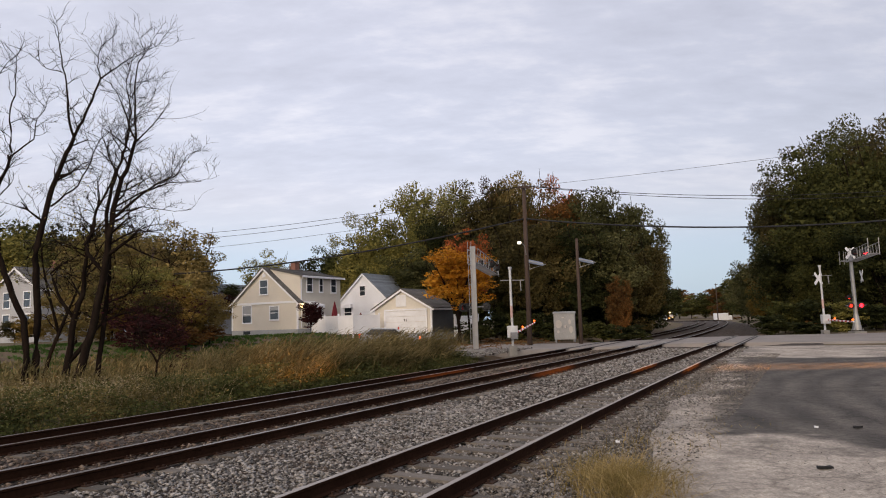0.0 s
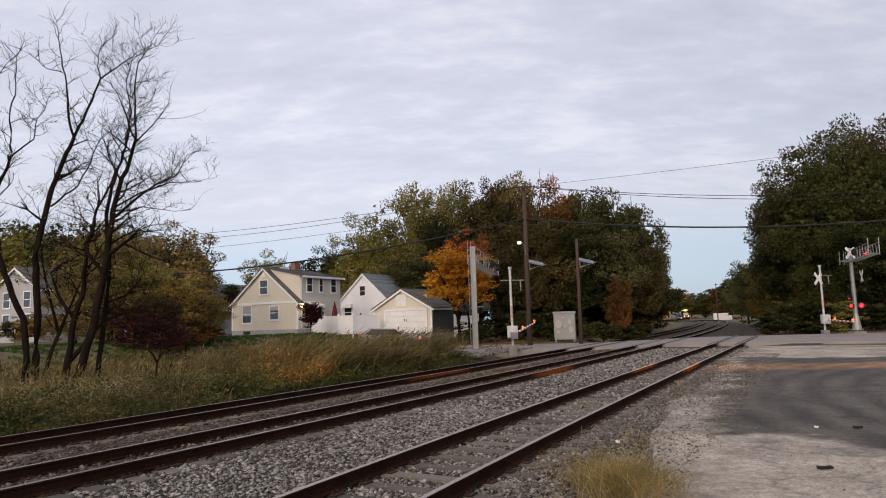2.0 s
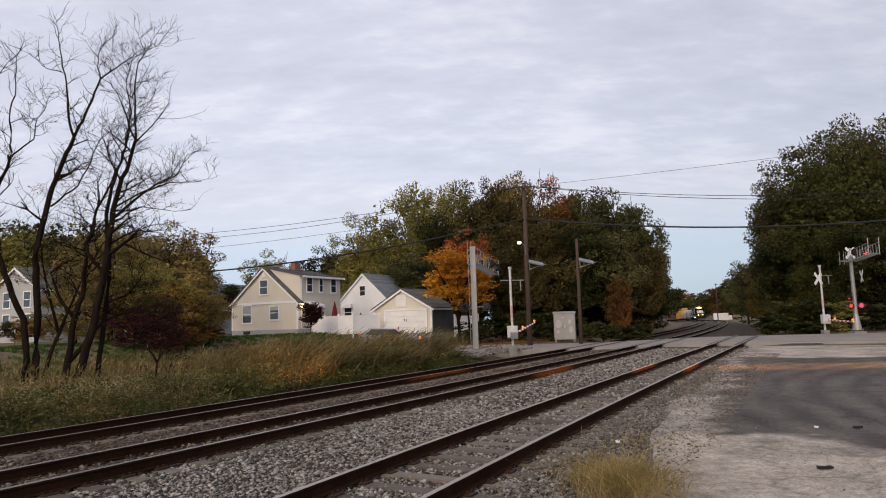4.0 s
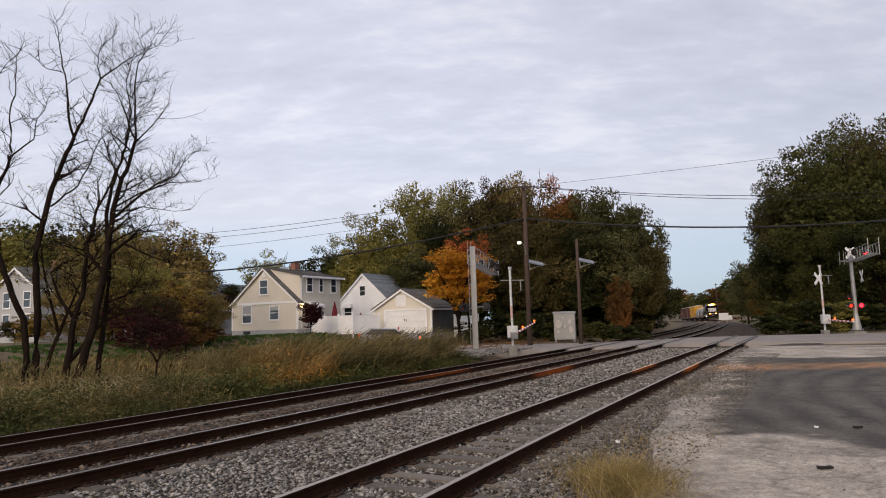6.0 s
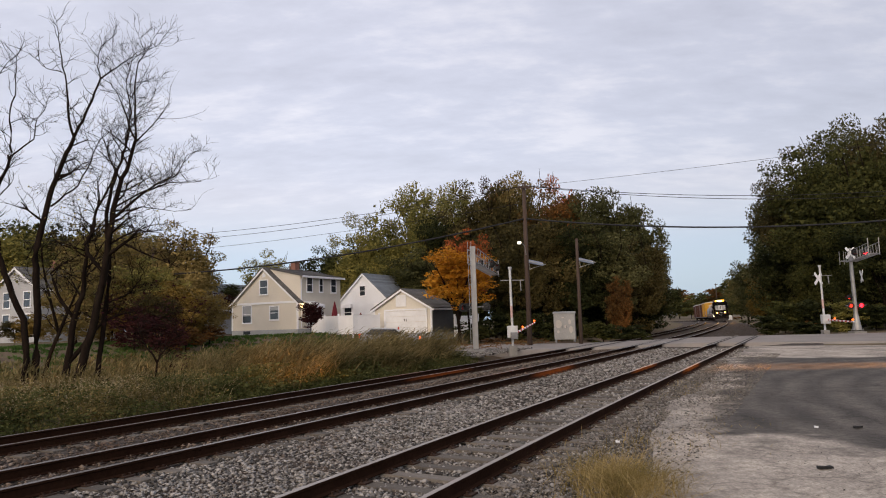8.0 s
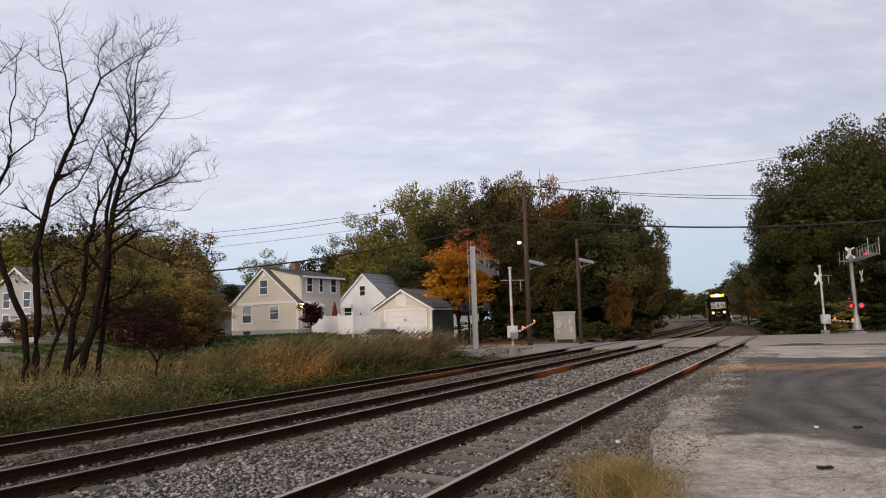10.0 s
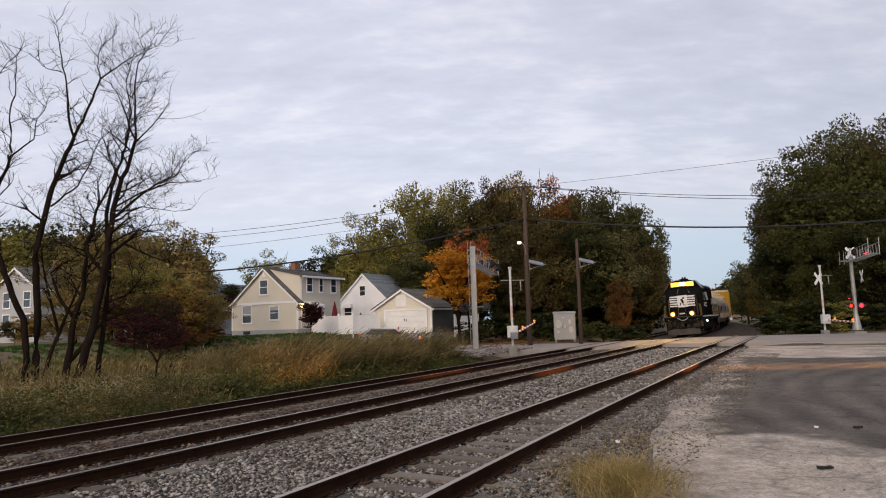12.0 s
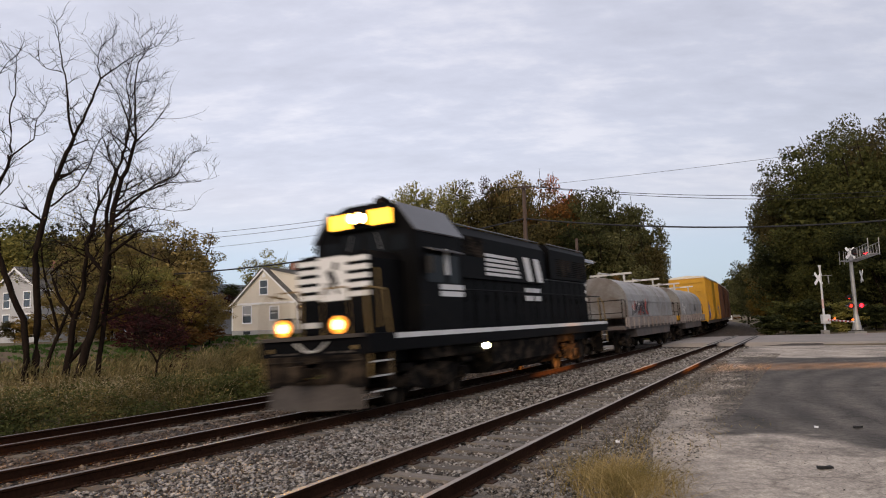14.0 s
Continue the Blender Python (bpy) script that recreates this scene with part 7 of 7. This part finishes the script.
    prism(bm, [(-1.12, 3.0), (1.12, 3.0), (1.12, 4.2), (0.95, 4.46), (-0.95, 4.46), (-1.12, 4.2)], -2.6, 3.6)
    part("dynamic_brake_bulge", bm, M["loco_black"], hood)
    bm = B()
    prism(bm, [(-1.10, 3.25), (1.10, 3.25), (1.10, 4.3), (0.98, 4.48), (-0.98, 4.48), (-1.10, 4.3)], RB + 0.2, -3.3)
    part("radiator_section", bm, M["loco_black"], hood)
    # dark air intake behind the cab, hood seams; grey rails paint the roof-edge highlights
    for sy in (-1, 1):
        bm = B()
        cube(bm, 2.25, 3.5, min(sy * 1.10, sy * 1.13), max(sy * 1.10, sy * 1.13), 3.62, 4.18, 0.01)
        for k in range(6):
            cube(bm, 2.3, 3.45, min(sy * 1.13, sy * 1.15), max(sy * 1.13, sy * 1.15), 3.66 + 0.085 * k, 3.70 + 0.085 * k)
        part("intake_grille", bm, M["loco_under"], hood, "grimy louvred air intake")
        for x0, x1, yy, zz in ((RB + 0.25, -3.35, 1.0, 4.52), (-2.55, 3.55, 0.97, 4.50)):
            bm = B()
            rod(bm, (x0, sy * yy, zz), (x1, sy * yy, zz), 0.022, n=6)
            for k in range(4):
                xx = x0 + (x1 - x0) * k / 3
                rod(bm, (xx, sy * yy, zz - 0.09), (xx, sy * yy, zz), 0.016, n=6)
            part("roof_highlight_rail", bm, M["roof_panel"], hood, "grey rail drawn as the roof edge's highlight")
        bm = B()
        rod(bm, (RB + 0.05, sy * 1.0, 3.2), (CB - 0.05, sy * 1.0, 3.2), 0.016, n=6)
        part("hood_seam", bm, M["roof_panel"], hood)
        bm = B()
        for k in range(4):
            z0 = 2.5 + 0.3 * k
            cube(bm, RB - 0.012, RB, min(sy * 0.45, sy * 0.95), max(sy * 0.45, sy * 0.95), z0, z0 + 0.12)
            cube(bm, RB + 0.02, RB + 0.2, min(sy * 0.97, sy * 0.985), max(sy * 0.97, sy * 0.985), z0, z0 + 0.12)
        part("end_stripe", bm, M["loco_white"], hood, "white painted end stripe")
    for x in (-6.9, -5.4, -4.0, 1.5, 2.9):
        bm = B()
        rod(bm, (x, 0, 4.4), (x, 0, 4.6), 0.58, 0.6, n=24)
        rod(bm, (x, 0, 4.6), (x, 0, 4.62), 0.2, n=16)
        part("roof_fan", bm, M["loco_under"], hood, "round roof cooling fan")
    for x in (-1.9, -0.6):
        bm = B()
        cube(bm, x - 0.25, x + 0.25, -0.3, 0.3, 4.3, 4.6, 0.03)
        part("exhaust_stack", bm, M["loco_under"], hood)
    for sy in (-1, 1):
        x = RB + 0.25
        while x < CB - 0.7:
            bm = B()
            cube(bm, x, x + 0.62, min(sy * 0.97, sy * 0.985), max(sy * 0.97, sy * 0.985), 1.8, 3.18, 0.004)
            cube(bm, x + 0.52, x + 0.56, min(sy * 0.98, sy * 1.01), max(sy * 0.98, sy * 1.01), 2.35, 2.55)
            part("hood_door", bm, M["loco_black"], hood)
            x += 0.68
        for x0 in (RB + 0.4, RB + 2.2):
            bm = B()
            for k in range(9):
                cube(bm, x0, x0 + 1.6, min(sy * 1.1, sy * 1.115), max(sy * 1.1, sy * 1.115), 3.36 + 0.075 * k, 3.40 + 0.075 * k)
            part("radiator_grille", bm, M["loco_under"], hood)
        # plain emblem: slanted white bars and a block
        y = sy * 1.125
        for k in range(5):
            bm = B()
            z0 = 3.12 + 0.14 * k
            cube(bm, -0.4 + 0.07 * k, 2.15, min(y, y + sy * 0.01), max(y, y + sy * 0.01), z0, z0 + 0.09)
            part("side_stripe", bm, M["loco_white"], hood, "white painted side stripe")
        bm = B()
        for x0 in (-2.4, -1.5):
            vs = [(x0, 3.05), (x0 + 0.5, 3.05), (x0 + 0.8, 3.84), (x0 + 0.3, 3.84)]
            va = [bm.verts.new((a, y, b)) for a, b in vs]
            vb = [bm.verts.new((a, y + sy * 0.01, b)) for a, b in vs]
            bm.faces.new(va)
            bm.faces.new(vb[::-1])
            for i in range(4):
                bm.faces.new((va[i], vb[i], vb[(i + 1) % 4], va[(i + 1) % 4]))
        bmesh.ops.recalc_face_normals(bm, faces=bm.faces)
        part("side_emblem", bm, M["loco_white"], hood, "white plain emblem block")
        for z0 in (2.42, 2.68):
            bm = B()
            cube(bm, -2.4, -1.0, min(sy * 1.0, sy * 1.012), max(sy * 1.0, sy * 1.012), z0, z0 + 0.17)
            part("side_lettering", bm, M["loco_white"], hood, "white bars in place of lettering")
        # walkway handrail
        bm = B()
        x = -F + 0.7
        while x < CB:
            rod(bm, (x, sy * 1.46, 1.6), (x, sy * 1.46, 2.62), 0.018, n=6)
            x += 1.45
        rails_of(bm, [(-F + 0.7, sy * 1.46, 2.62), (CB - 0.1, sy * 1.46, 2.62)])
        part("walkway_handrail", bm, M["loco_black"], car)
        # corner handrails, pale with wear
        for x, d in ((F - 0.08, -1), (-F + 0.08, 1)):
            bm = B()
            rails_of(bm, [(x, sy * 1.45, 0.75), (x, sy * 1.47, 1.6), (x, sy * 1.42, 2.35), (x + d * 0.15, sy * 1.35, 2.6), (x + d * 0.7, sy * 1.42, 2.55), (x + d * 0.75, sy * 1.47, 1.6), (x + d * 0.75, sy * 1.45, 0.75)], 0.024)
            part("corner_handrail", bm, M["handrail"], car, "worn yellowed corner handrail")
            bm = B()
            for k in range(4):
                cube(bm, min(x, x + d * 0.72), max(x, x + d * 0.72), min(sy * 1.05, sy * 1.46), max(sy * 1.05, sy * 1.46), 0.42 + 0.3 * k, 0.46 + 0.3 * k)
            cube(bm, min(x + d * 0.72, x + d * 0.78), max(x + d * 0.72, x + d * 0.78), min(sy * 1.02, sy * 1.47), max(sy * 1.02, sy * 1.47), 0.38, 1.3)
            st_ = part("steps", bm, M["loco_under"], car, "black steel boarding steps")
            for k in range(4):
                bm = B()
                cube(bm, min(x, x + d * 0.72), max(x, x + d * 0.72), min(sy * 1.462, sy * 1.475), max(sy * 1.462, sy * 1.475), 0.43 + 0.3 * k, 0.465 + 0.3 * k)
                part("step_edge", bm, M["bail"], st_, "white painted step edge")
        bm = B()
        ball(bm, (3.0, sy * 1.38, 1.12), 0.09)
        part("walkway_lamp", bm, M["step_glow"], car, "small lit walkway lamp")
        # ditch light, with a glowing disc added behind it to draw its halo
        bm = B()
        cube(bm, F - 0.12, F + 0.01, sy * 0.76 - 0.20, sy * 0.76 + 0.20, 1.62, 2.06, 0.02)
        dl = part("ditch_light_box", bm, M["loco_black"], car)
        bm = B()
        rod(bm, (F + 0.01, sy * 0.76, 1.84), (F + 0.06, sy * 0.76, 1.84), 0.10, n=16)
        part("ditch_light", bm, M["ditch_glow"], dl, "lit warm ditch light")
        bm = B()
        rod(bm, (F + 0.0, sy * 0.76, 1.84), (F + 0.03, sy * 0.76, 1.84), 0.19, n=18)
        part("halo_disc", bm, M["halo_glow"], dl, "amber glowing disc added as the ditch light's halo")
        bm = B()
        cube(bm, CB + 0.1, CF - 0.2, min(sy * 0.7, sy * 1.35), max(sy * 0.7, sy * 1.35), 0.95, 1.22, 0.03)
        part("battery_box", bm, M["loco_under"], car)
        bm = B()
        rod(bm, (-4.6, sy * 1.2, 1.08), (-2.9, sy * 1.2, 1.08), 0.14, n=14)
        part("air_reservoir", bm, M["loco_under"], car)
        bm = B()
        rod(bm, (2.9, sy * 1.2, 1.05), (4.4, sy * 1.2, 1.05), 0.15, n=14)
        part("air_reservoir", bm, M["loco_under"], car)
    # front platform, pilot and plow
    bm = B()
    n = 10
    rows = []
    for zz, out, half in ((0.12, 0.42, 1.32), (0.35, 0.30, 1.30), (0.62, 0.10, 1.22)):
        rows.append([bm.verts.new((F - 0.05 + out * (1 - (abs(k / n * 2 - 1)) ** 1.6), half * (k / n * 2 - 1), zz)) for k in range(n + 1)])
    for ra, rb in zip(rows, rows[1:]):
        for k in range(n):
            bm.faces.new((ra[k], ra[k + 1], rb[k + 1], rb[k]))
    part("pilot_plow", bm, M["plow"], car, "dusty steel pilot plow")
    bm = B()
    cube(bm, F - 0.1, F, -1.35, -0.28, 0.55, 1.23, 0.02)
    cube(bm, F - 0.1, F, 0.28, 1.35, 0.55, 1.23, 0.02)
    cube(bm, F - 0.1, F, -0.28, 0.28, 1.06, 1.23)
    cube(bm, F - 0.12, F + 0.1, -0.3, 0.3, 0.62, 0.74, 0.02)
    part("pilot_plate", bm, M["loco_under"], car)
    for y in (-1.15, 1.15):
        bm = B()
        rod(bm, (F - 0.02, y, 1.36), (F + 0.05, y, 1.36), 0.05, n=10)
        part("step_lamp", bm, M["handrail"], car)
    bm = B()
    tube(bm, [(F + 0.02, 0.42 * q, 1.50 - 0.20 * (1 - q * q)) for q in (-1, -0.75, -0.5, -0.25, 0, 0.25, 0.5, 0.75, 1)], 0.028, 6)
    part("safety_chain", bm, M["bail"], car, "pale safety chain across the platform")
    bm = B()
    cube(bm, F - 0.02, F + 0.02, -0.22, 0.22, 1.80, 1.92, 0.01)
    part("front_plate", bm, M["bail"], car, "pale plate between the ditch lights")
    bm = B()
    for y in (-0.95, -0.55, 0.55, 0.95):
        cube(bm, F, F + 0.012, y - 0.12, y + 0.12, 1.26, 1.30)
    cube(bm, F, F + 0.10, -1.42, 1.42, 1.56, 1.64, 0.01)
    part("anticlimber", bm, M["plow"], car, "worn steel anticlimber lip")
    bm = B()
    cube(bm, NF, NF + 0.03, -0.3, 0.3, 1.66, 2.36, 0.01)
    part("nose_door", bm, M["loco_black"], nose)
    bm = B()
    for y in (-0.62, -0.35, 0.35, 0.62):
        tube(bm, [(F, y, 1.15), (F + 0.16, y, 1.0), (F + 0.2, y * 0.9, 0.75), (F + 0.12, y * 0.8, 0.6)], 0.022)
    rails_of(bm, [(F + 0.05, -1.3, 1.1), (F + 0.05, -0.2, 1.1), (F + 0.25, 0, 1.05), (F + 0.05, 0.2, 1.1), (F + 0.05, 1.3, 1.1)], 0.016)
    part("air_hoses", bm, M["loco_under"], car)
    for sy in (-1, 1):
        bm = B()
        tube(bm, [(F - 0.05, sy * 1.0, 1.6), (F - 0.05, sy * 1.0, 2.55), (F - 0.05, sy * 0.95, 2.62), (F - 0.05, sy * 0.35, 2.62), (F - 0.05, sy * 0.3, 2.55), (F - 0.05, sy * 0.3, 1.6)], 0.02)
        part("front_handrail", bm, M["handrail"], car, "worn front platform handrail")
    bm = B()
    prism(bm, [(-1.05, 0.35), (1.05, 0.35), (1.38, 0.6), (1.38, 1.2), (-1.38, 1.2), (-1.38, 0.6)], -2.7, 2.6)
    part("fuel_tank", bm, M["loco_under"], car, "grimy black fuel tank")
    truck(car, 5.3, 2.75, True)
    truck(car, -5.3, 2.75, True)
    coupler(car, F, 1)
    coupler(car, -F, -1)
    return car


def ladder(bm, x0, x1, y, z0, z1, n=6, axis="x"):
    for k in range(n):
        z = z0 + (z1 - z0) * k / (n - 1)
        if axis == "x":
            rod(bm, (x0, y, z), (x1, y, z), 0.014, n=6)
        else:
            rod(bm, (y, x0, z), (y, x1, z), 0.014, n=6)


def build_coil_car(tags):
    car = thing("coil_car", Matrix(), "grey covered coil steel car with sprayed graffiti", "rail car", "cars of the freight train")
    bm = B()
    cube(bm, -7.1, 7.1, -1.45, 1.45, 1.15, 1.32, 0.01)
    prism(bm, [(-1.4, 0.75), (1.4, 0.75), (1.4, 1.16), (-1.4, 1.16)], -4.6, 4.6)
    cube(bm, -7.1, 7.1, -0.4, 0.4, 0.75, 1.15, 0.01)
    part("underframe", bm, M["car_frame"], car)
    for sy in (-1, 1):
        bm = B()
        cube(bm, -6.9, 6.9, min(sy * 1.42, sy * 1.5), max(sy * 1.42, sy * 1.5), 1.28, 1.72, 0.01)
        for k in range(13):
            x = -6.6 + 1.1 * k
            cube(bm, x - 0.04, x + 0.04, min(sy * 1.5, sy * 1.55), max(sy * 1.5, sy * 1.55), 1.18, 1.72)
        part("side_sill", bm, M["sill_dirty"], car, "rusty stained side sill")
    bm = B()
    prof = [(-1.38, 1.74)]
    n = 12
    prof = [(1.38, 1.74), (1.38, 2.55)] + [(1.38 * math.cos(a), 2.55 + 1.2 * math.sin(a)) for a in [math.pi * k / n for k in range(1, n)]] + [(-1.38, 2.55), (-1.38, 1.74)]
    prism(bm, prof, -6.1, 6.1)
    hood = part("coil_hood", bm, M["hood_grey"], car, "weathered grey rounded coil hood", smooth=False)
    for x in (-6.05, -2.05, 2.05, 6.05):
        bm = B()
        rb = [(u * 1.012, 1.74 + (v - 1.74) * 1.012) for u, v in prof]
        prism(bm, rb, x - 0.05, x + 0.05)
        part("hood_rib", bm, M["hood_grey"], hood)
    bm = B()
    for sy in (-1, 1):
        cube(bm, -6.1, 6.1, min(sy * 1.38, sy * 1.41), max(sy * 1.38, sy * 1.41), 2.5, 2.58)
    part("hood_seam", bm, M["hood_grey"], hood)
    for x in (-4.4, 3.2):
        bm = B()
        for sy in (-1, 1):
            rod(bm, (x, sy * 0.7, 3.5), (x, sy * 0.7, 4.05), 0.05, n=8)
        cube(bm, x - 0.06, x + 0.06, -1.1, 1.1, 4.0, 4.1)
        rod(bm, (x, 0, 4.04), (x + 2.4, 0, 4.02), 0.04, n=8)
        rod(bm, (x + 2.4, 0, 4.02), (x + 2.4, 0, 3.7), 0.04, n=8)
        part("lifting_bail", bm, M["bail"], hood, "pale steel lifting bail")
    for x, d in ((-7.05, 1), (7.05, -1)):
        bm = B()
        for y in (-1.35, -0.5, 0.5, 1.35):
            rod(bm, (x, y, 1.3), (x, y, 2.55), 0.022, n=6)
        rod(bm, (x, -1.35, 2.55), (x, 1.35, 2.55), 0.022, n=6)
        rod(bm, (x, -1.35, 1.95), (x, 1.35, 1.95), 0.018, n=6)
        for sy in (-1, 1):
            rod(bm, (x, sy * 1.35, 2.55), (x + d * 0.75, sy * 1.35, 2.55), 0.022, n=6)
            rod(bm, (x + d * 0.75, sy * 1.35, 2.55), (x + d * 0.75, sy * 1.35, 1.3), 0.022, n=6)
        part("end_railing", bm, M["loco_under"], car, "dark steel end railing")
    rnd = random.Random(tags)
    for sy in (-1, 1):
        for mm, x0, x1, cnt in ((("graf_red", 1.6, 5.4, 14), ("graf_black", 1.2, 5.2, 22), ("graf_pale", 2.0, 5.0, 8)) if tags == 1 else (("graf_pale", 3.0, 5.2, 7), ("graf_black", -2, 1, 4))):
            for k in range(cnt):
                bm = B()
                x = rnd.uniform(x0, x1)
                z = rnd.uniform(1.95, 2.4)
                r = bmesh.ops.create_cube(bm, size=1.0)["verts"]
                yy = sy * (1.386 + 0.002 * len(mm) + 0.0015 * k)
                bmesh.ops.transform(bm, matrix=Matrix.Translation((x, yy, z)) @ Euler((0, radians(rnd.uniform(-70, 70)), 0)).to_matrix().to_4x4() @ Matrix.Diagonal((rnd.uniform(0.07, 0.16), 0.006, rnd.uniform(0.3, 0.62), 1)), verts=r)
                part("graffiti_stroke", bm, M[mm], hood, "sprayed graffiti stroke")
    truck(car, 5.2, 1.75)
    truck(car, -5.2, 1.75)
    coupler(car, 7.1, 1)
    coupler(car, -7.1, -1)
    return car


def build_boxcar(paint, label, graf=False):
    car = thing("boxcar", Matrix(), label, "rail car", "cars of the freight train")
    L_, T = 7.7, 5.2
    bm = B()
    cube(bm, -L_, L_, -1.48, 1.48, 1.1, T - 0.18, 0.01)
    body = part("body", bm, paint, car)
    bm = B()
    prism(bm, [(-1.56, T - 0.2), (1.56, T - 0.2), (1.5, T - 0.06), (0, T + 0.06), (-1.5, T - 0.06)], -L_ - 0.05, L_ + 0.05)
    for k in range(14):
        x = -L_ + 0.6 + k * 1.1
        prism(bm, [(-1.5, T - 0.07), (1.5, T - 0.07), (0, T + 0.10)], x, x + 0.06)
    part("roof", bm, M["roof_metal"], car, "pale galvanised car roof")
    for sy in (-1, 1):
        for k in range(15):
            x = -L_ + 0.35 + k * 1.07
            if abs(x) < 1.7:
                continue
            bm = B()
            cube(bm, x - 0.06, x + 0.06, min(sy * 1.48, sy * 1.56), max(sy * 1.48, sy * 1.56), 1.15, T - 0.22)
            part("side_post", bm, paint, body)
        bm = B()
        cube(bm, -1.6, 1.6, min(sy * 1.48, sy * 1.59), max(sy * 1.48, sy * 1.59), 1.25, T - 0.35, 0.01)
        door = part("door", bm, paint, body)
        bm = B()
        for k in range(5):
            cube(bm, -1.5, 1.5, min(sy * 1.59, sy * 1.62), max(sy * 1.59, sy * 1.62), 1.5 + 0.75 * k, 1.6 + 0.75 * k)
        part("door_rib", bm, paint, door)
        bm = B()
        cube(bm, -L_ + 0.2, L_ - 0.2, min(sy * 1.4, sy * 1.5), max(sy * 1.4, sy * 1.5), 0.85, 1.12)
        part("side_sill", bm, M["car_frame"], car)
        bm = B()
        for x0, x1 in ((L_ - 0.62, L_ - 0.16), (-L_ + 0.16, -L_ + 0.62)):
            ladder(bm, x0, x1, sy * 1.60, 1.0, T - 0.6, 9)
        part("ladder", bm, M["car_frame"], body)
        if graf:
            rnd = random.Random(5)
            for mm, x0, x1, cnt in (("graf_blue", 5.0, 6.9, 8), ("graf_pale", 5.2, 6.8, 4), ("graf_blue", -5.6, -3.6, 6)):
                for k in range(cnt):
                    bm = B()
                    r = bmesh.ops.create_cube(bm, size=1.0)["verts"]
                    bmesh.ops.transform(bm, matrix=Matrix.Translation((rnd.uniform(x0, x1), sy * (1.565 + 0.002 * k), rnd.uniform(1.5, 2.5))) @ Euler((0, radians(rnd.uniform(-60, 60)), 0)).to_matrix().to_4x4() @ Matrix.Diagonal((rnd.uniform(0.1, 0.3), 0.006, rnd.uniform(0.4, 0.9), 1)), verts=r)
                    part("graffiti_stroke", bm, M[mm], body, "sprayed graffiti stroke")
    for sx in (-1, 1):
        for k in range(5):
            bm = B()
            z = 1.45 + 0.78 * k
            prism(bm, [(-1.3, z), (1.3, z), (1.2, z + 0.2), (-1.2, z + 0.2)], min(sx * L_, sx * (L_ + 0.07)), max(sx * L_, sx * (L_ + 0.07)))
            part("end_corrugation", bm, paint, body)
        bm = B()
        cube(bm, min(sx * L_, sx * (L_ + 0.09)), max(sx * L_, sx * (L_ + 0.09)), -1.5, -1.38, 1.0, T - 0.2)
        cube(bm, min(sx * L_, sx * (L_ + 0.09)), max(sx * L_, sx * (L_ + 0.09)), 1.38, 1.5, 1.0, T - 0.2)
        ladder(bm, 0.85, 1.3, sx * (L_ + 0.12), 1.1, T - 0.7, 9, "y")
        part("end_post", bm, paint, body)
        coupler(car, sx * L_, sx)
    bm = B()
    cube(bm, -L_, L_, -0.35, 0.35, 0.8, 1.12)
    part("centre_sill", bm, M["loco_under"], car)
    truck(car, 5.9, 1.75)
    truck(car, -5.9, 1.75)
    return car


# grey that holds the cab roof's sky sheen; also colours plain trim
M["roof_panel"] = mat("grey_sheen_and_trim", (0.10, 0.10, 0.105), 0.3, 0.1, var=0.15, bump=0.03)
M["plow"] = mat("dusty_plow", (0.055, 0.047, 0.042), 0.8, 0.1, var=0.3, scale=2, fine=15, bump=0.1)
M["step_glow"] = mat("pale_walkway_lamp", (1.0, 0.9, 0.55), 0.3, var=0, bump=0, glow=14.0)
M["graf_pale"] = mat("pale_spray_paint", (0.6, 0.58, 0.56), 0.6, var=0.2, scale=2, bump=0)
M["bail"] = mat("pale_bail_steel", (0.48, 0.47, 0.45), 0.55, 0.3, var=0.15, bump=0.05)
M["sill_dirty"] = mat("rust_stained_sill", (0.26, 0.22, 0.20), 0.75, 0.1, var=0.25, scale=1.2, fine=15, bump=0.15, dirt=(0.14, 0.08, 0.05), dirt_amount=0.6)
M["roof_metal"] = mat("galvanised_car_roof", (0.55, 0.50, 0.42), 0.45, 0.4, var=0.12, scale=1, fine=15, bump=0.05)

TRAIN = [(build_locomotive(), 7.0, 10.6), (build_coil_car(1), 26.0, 10.4), (build_coil_car(2), 41.8, 10.4),
         (build_boxcar(M["yellow"], "yellow ribbed steel boxcar with blue graffiti", True), 59.2, 11.8),
         (build_boxcar(M["oxide"], "dark brown ribbed steel boxcar"), 76.0, 11.8),
         (build_boxcar(M["oxide"], "dark brown ribbed steel boxcar"), 92.8, 11.8)]


def train_pose(t, back, wheelbase):
    s = S_END + SPEED * (14.0 - t) + back
    a, _ = rail_place(s - wheelbase / 2, 0, CANT / 2)
    b, _ = rail_place(s + wheelbase / 2, 0, CANT / 2)
    d = a - b
    yaw = math.atan2(d.y, d.x)
    return Matrix.Translation((a + b) / 2) @ Euler((0, -math.atan2(d.z, d.xy.length), yaw)).to_matrix().to_4x4() @ Euler((math.atan2(CANT, 1.505), 0, 0)).to_matrix().to_4x4()


def motions():
    """The train runs along the main line at constant speed; its wheelsets roll."""
    times = [i * 0.25 for i in range(57)]
    for ob, back, base in TRAIN:
        walk(ob, [(t, train_pose(t, back, base)) for t in times])
    ticks = [i / 30 for i in range(421)]
    for ob, x, r in WHEELS:
        walk(ob, [(t, Matrix.Translation((x, 0, r)) @ Matrix.Rotation((SPEED / r * t) % (2 * math.pi), 4, "Y")) for t in ticks])


motions()
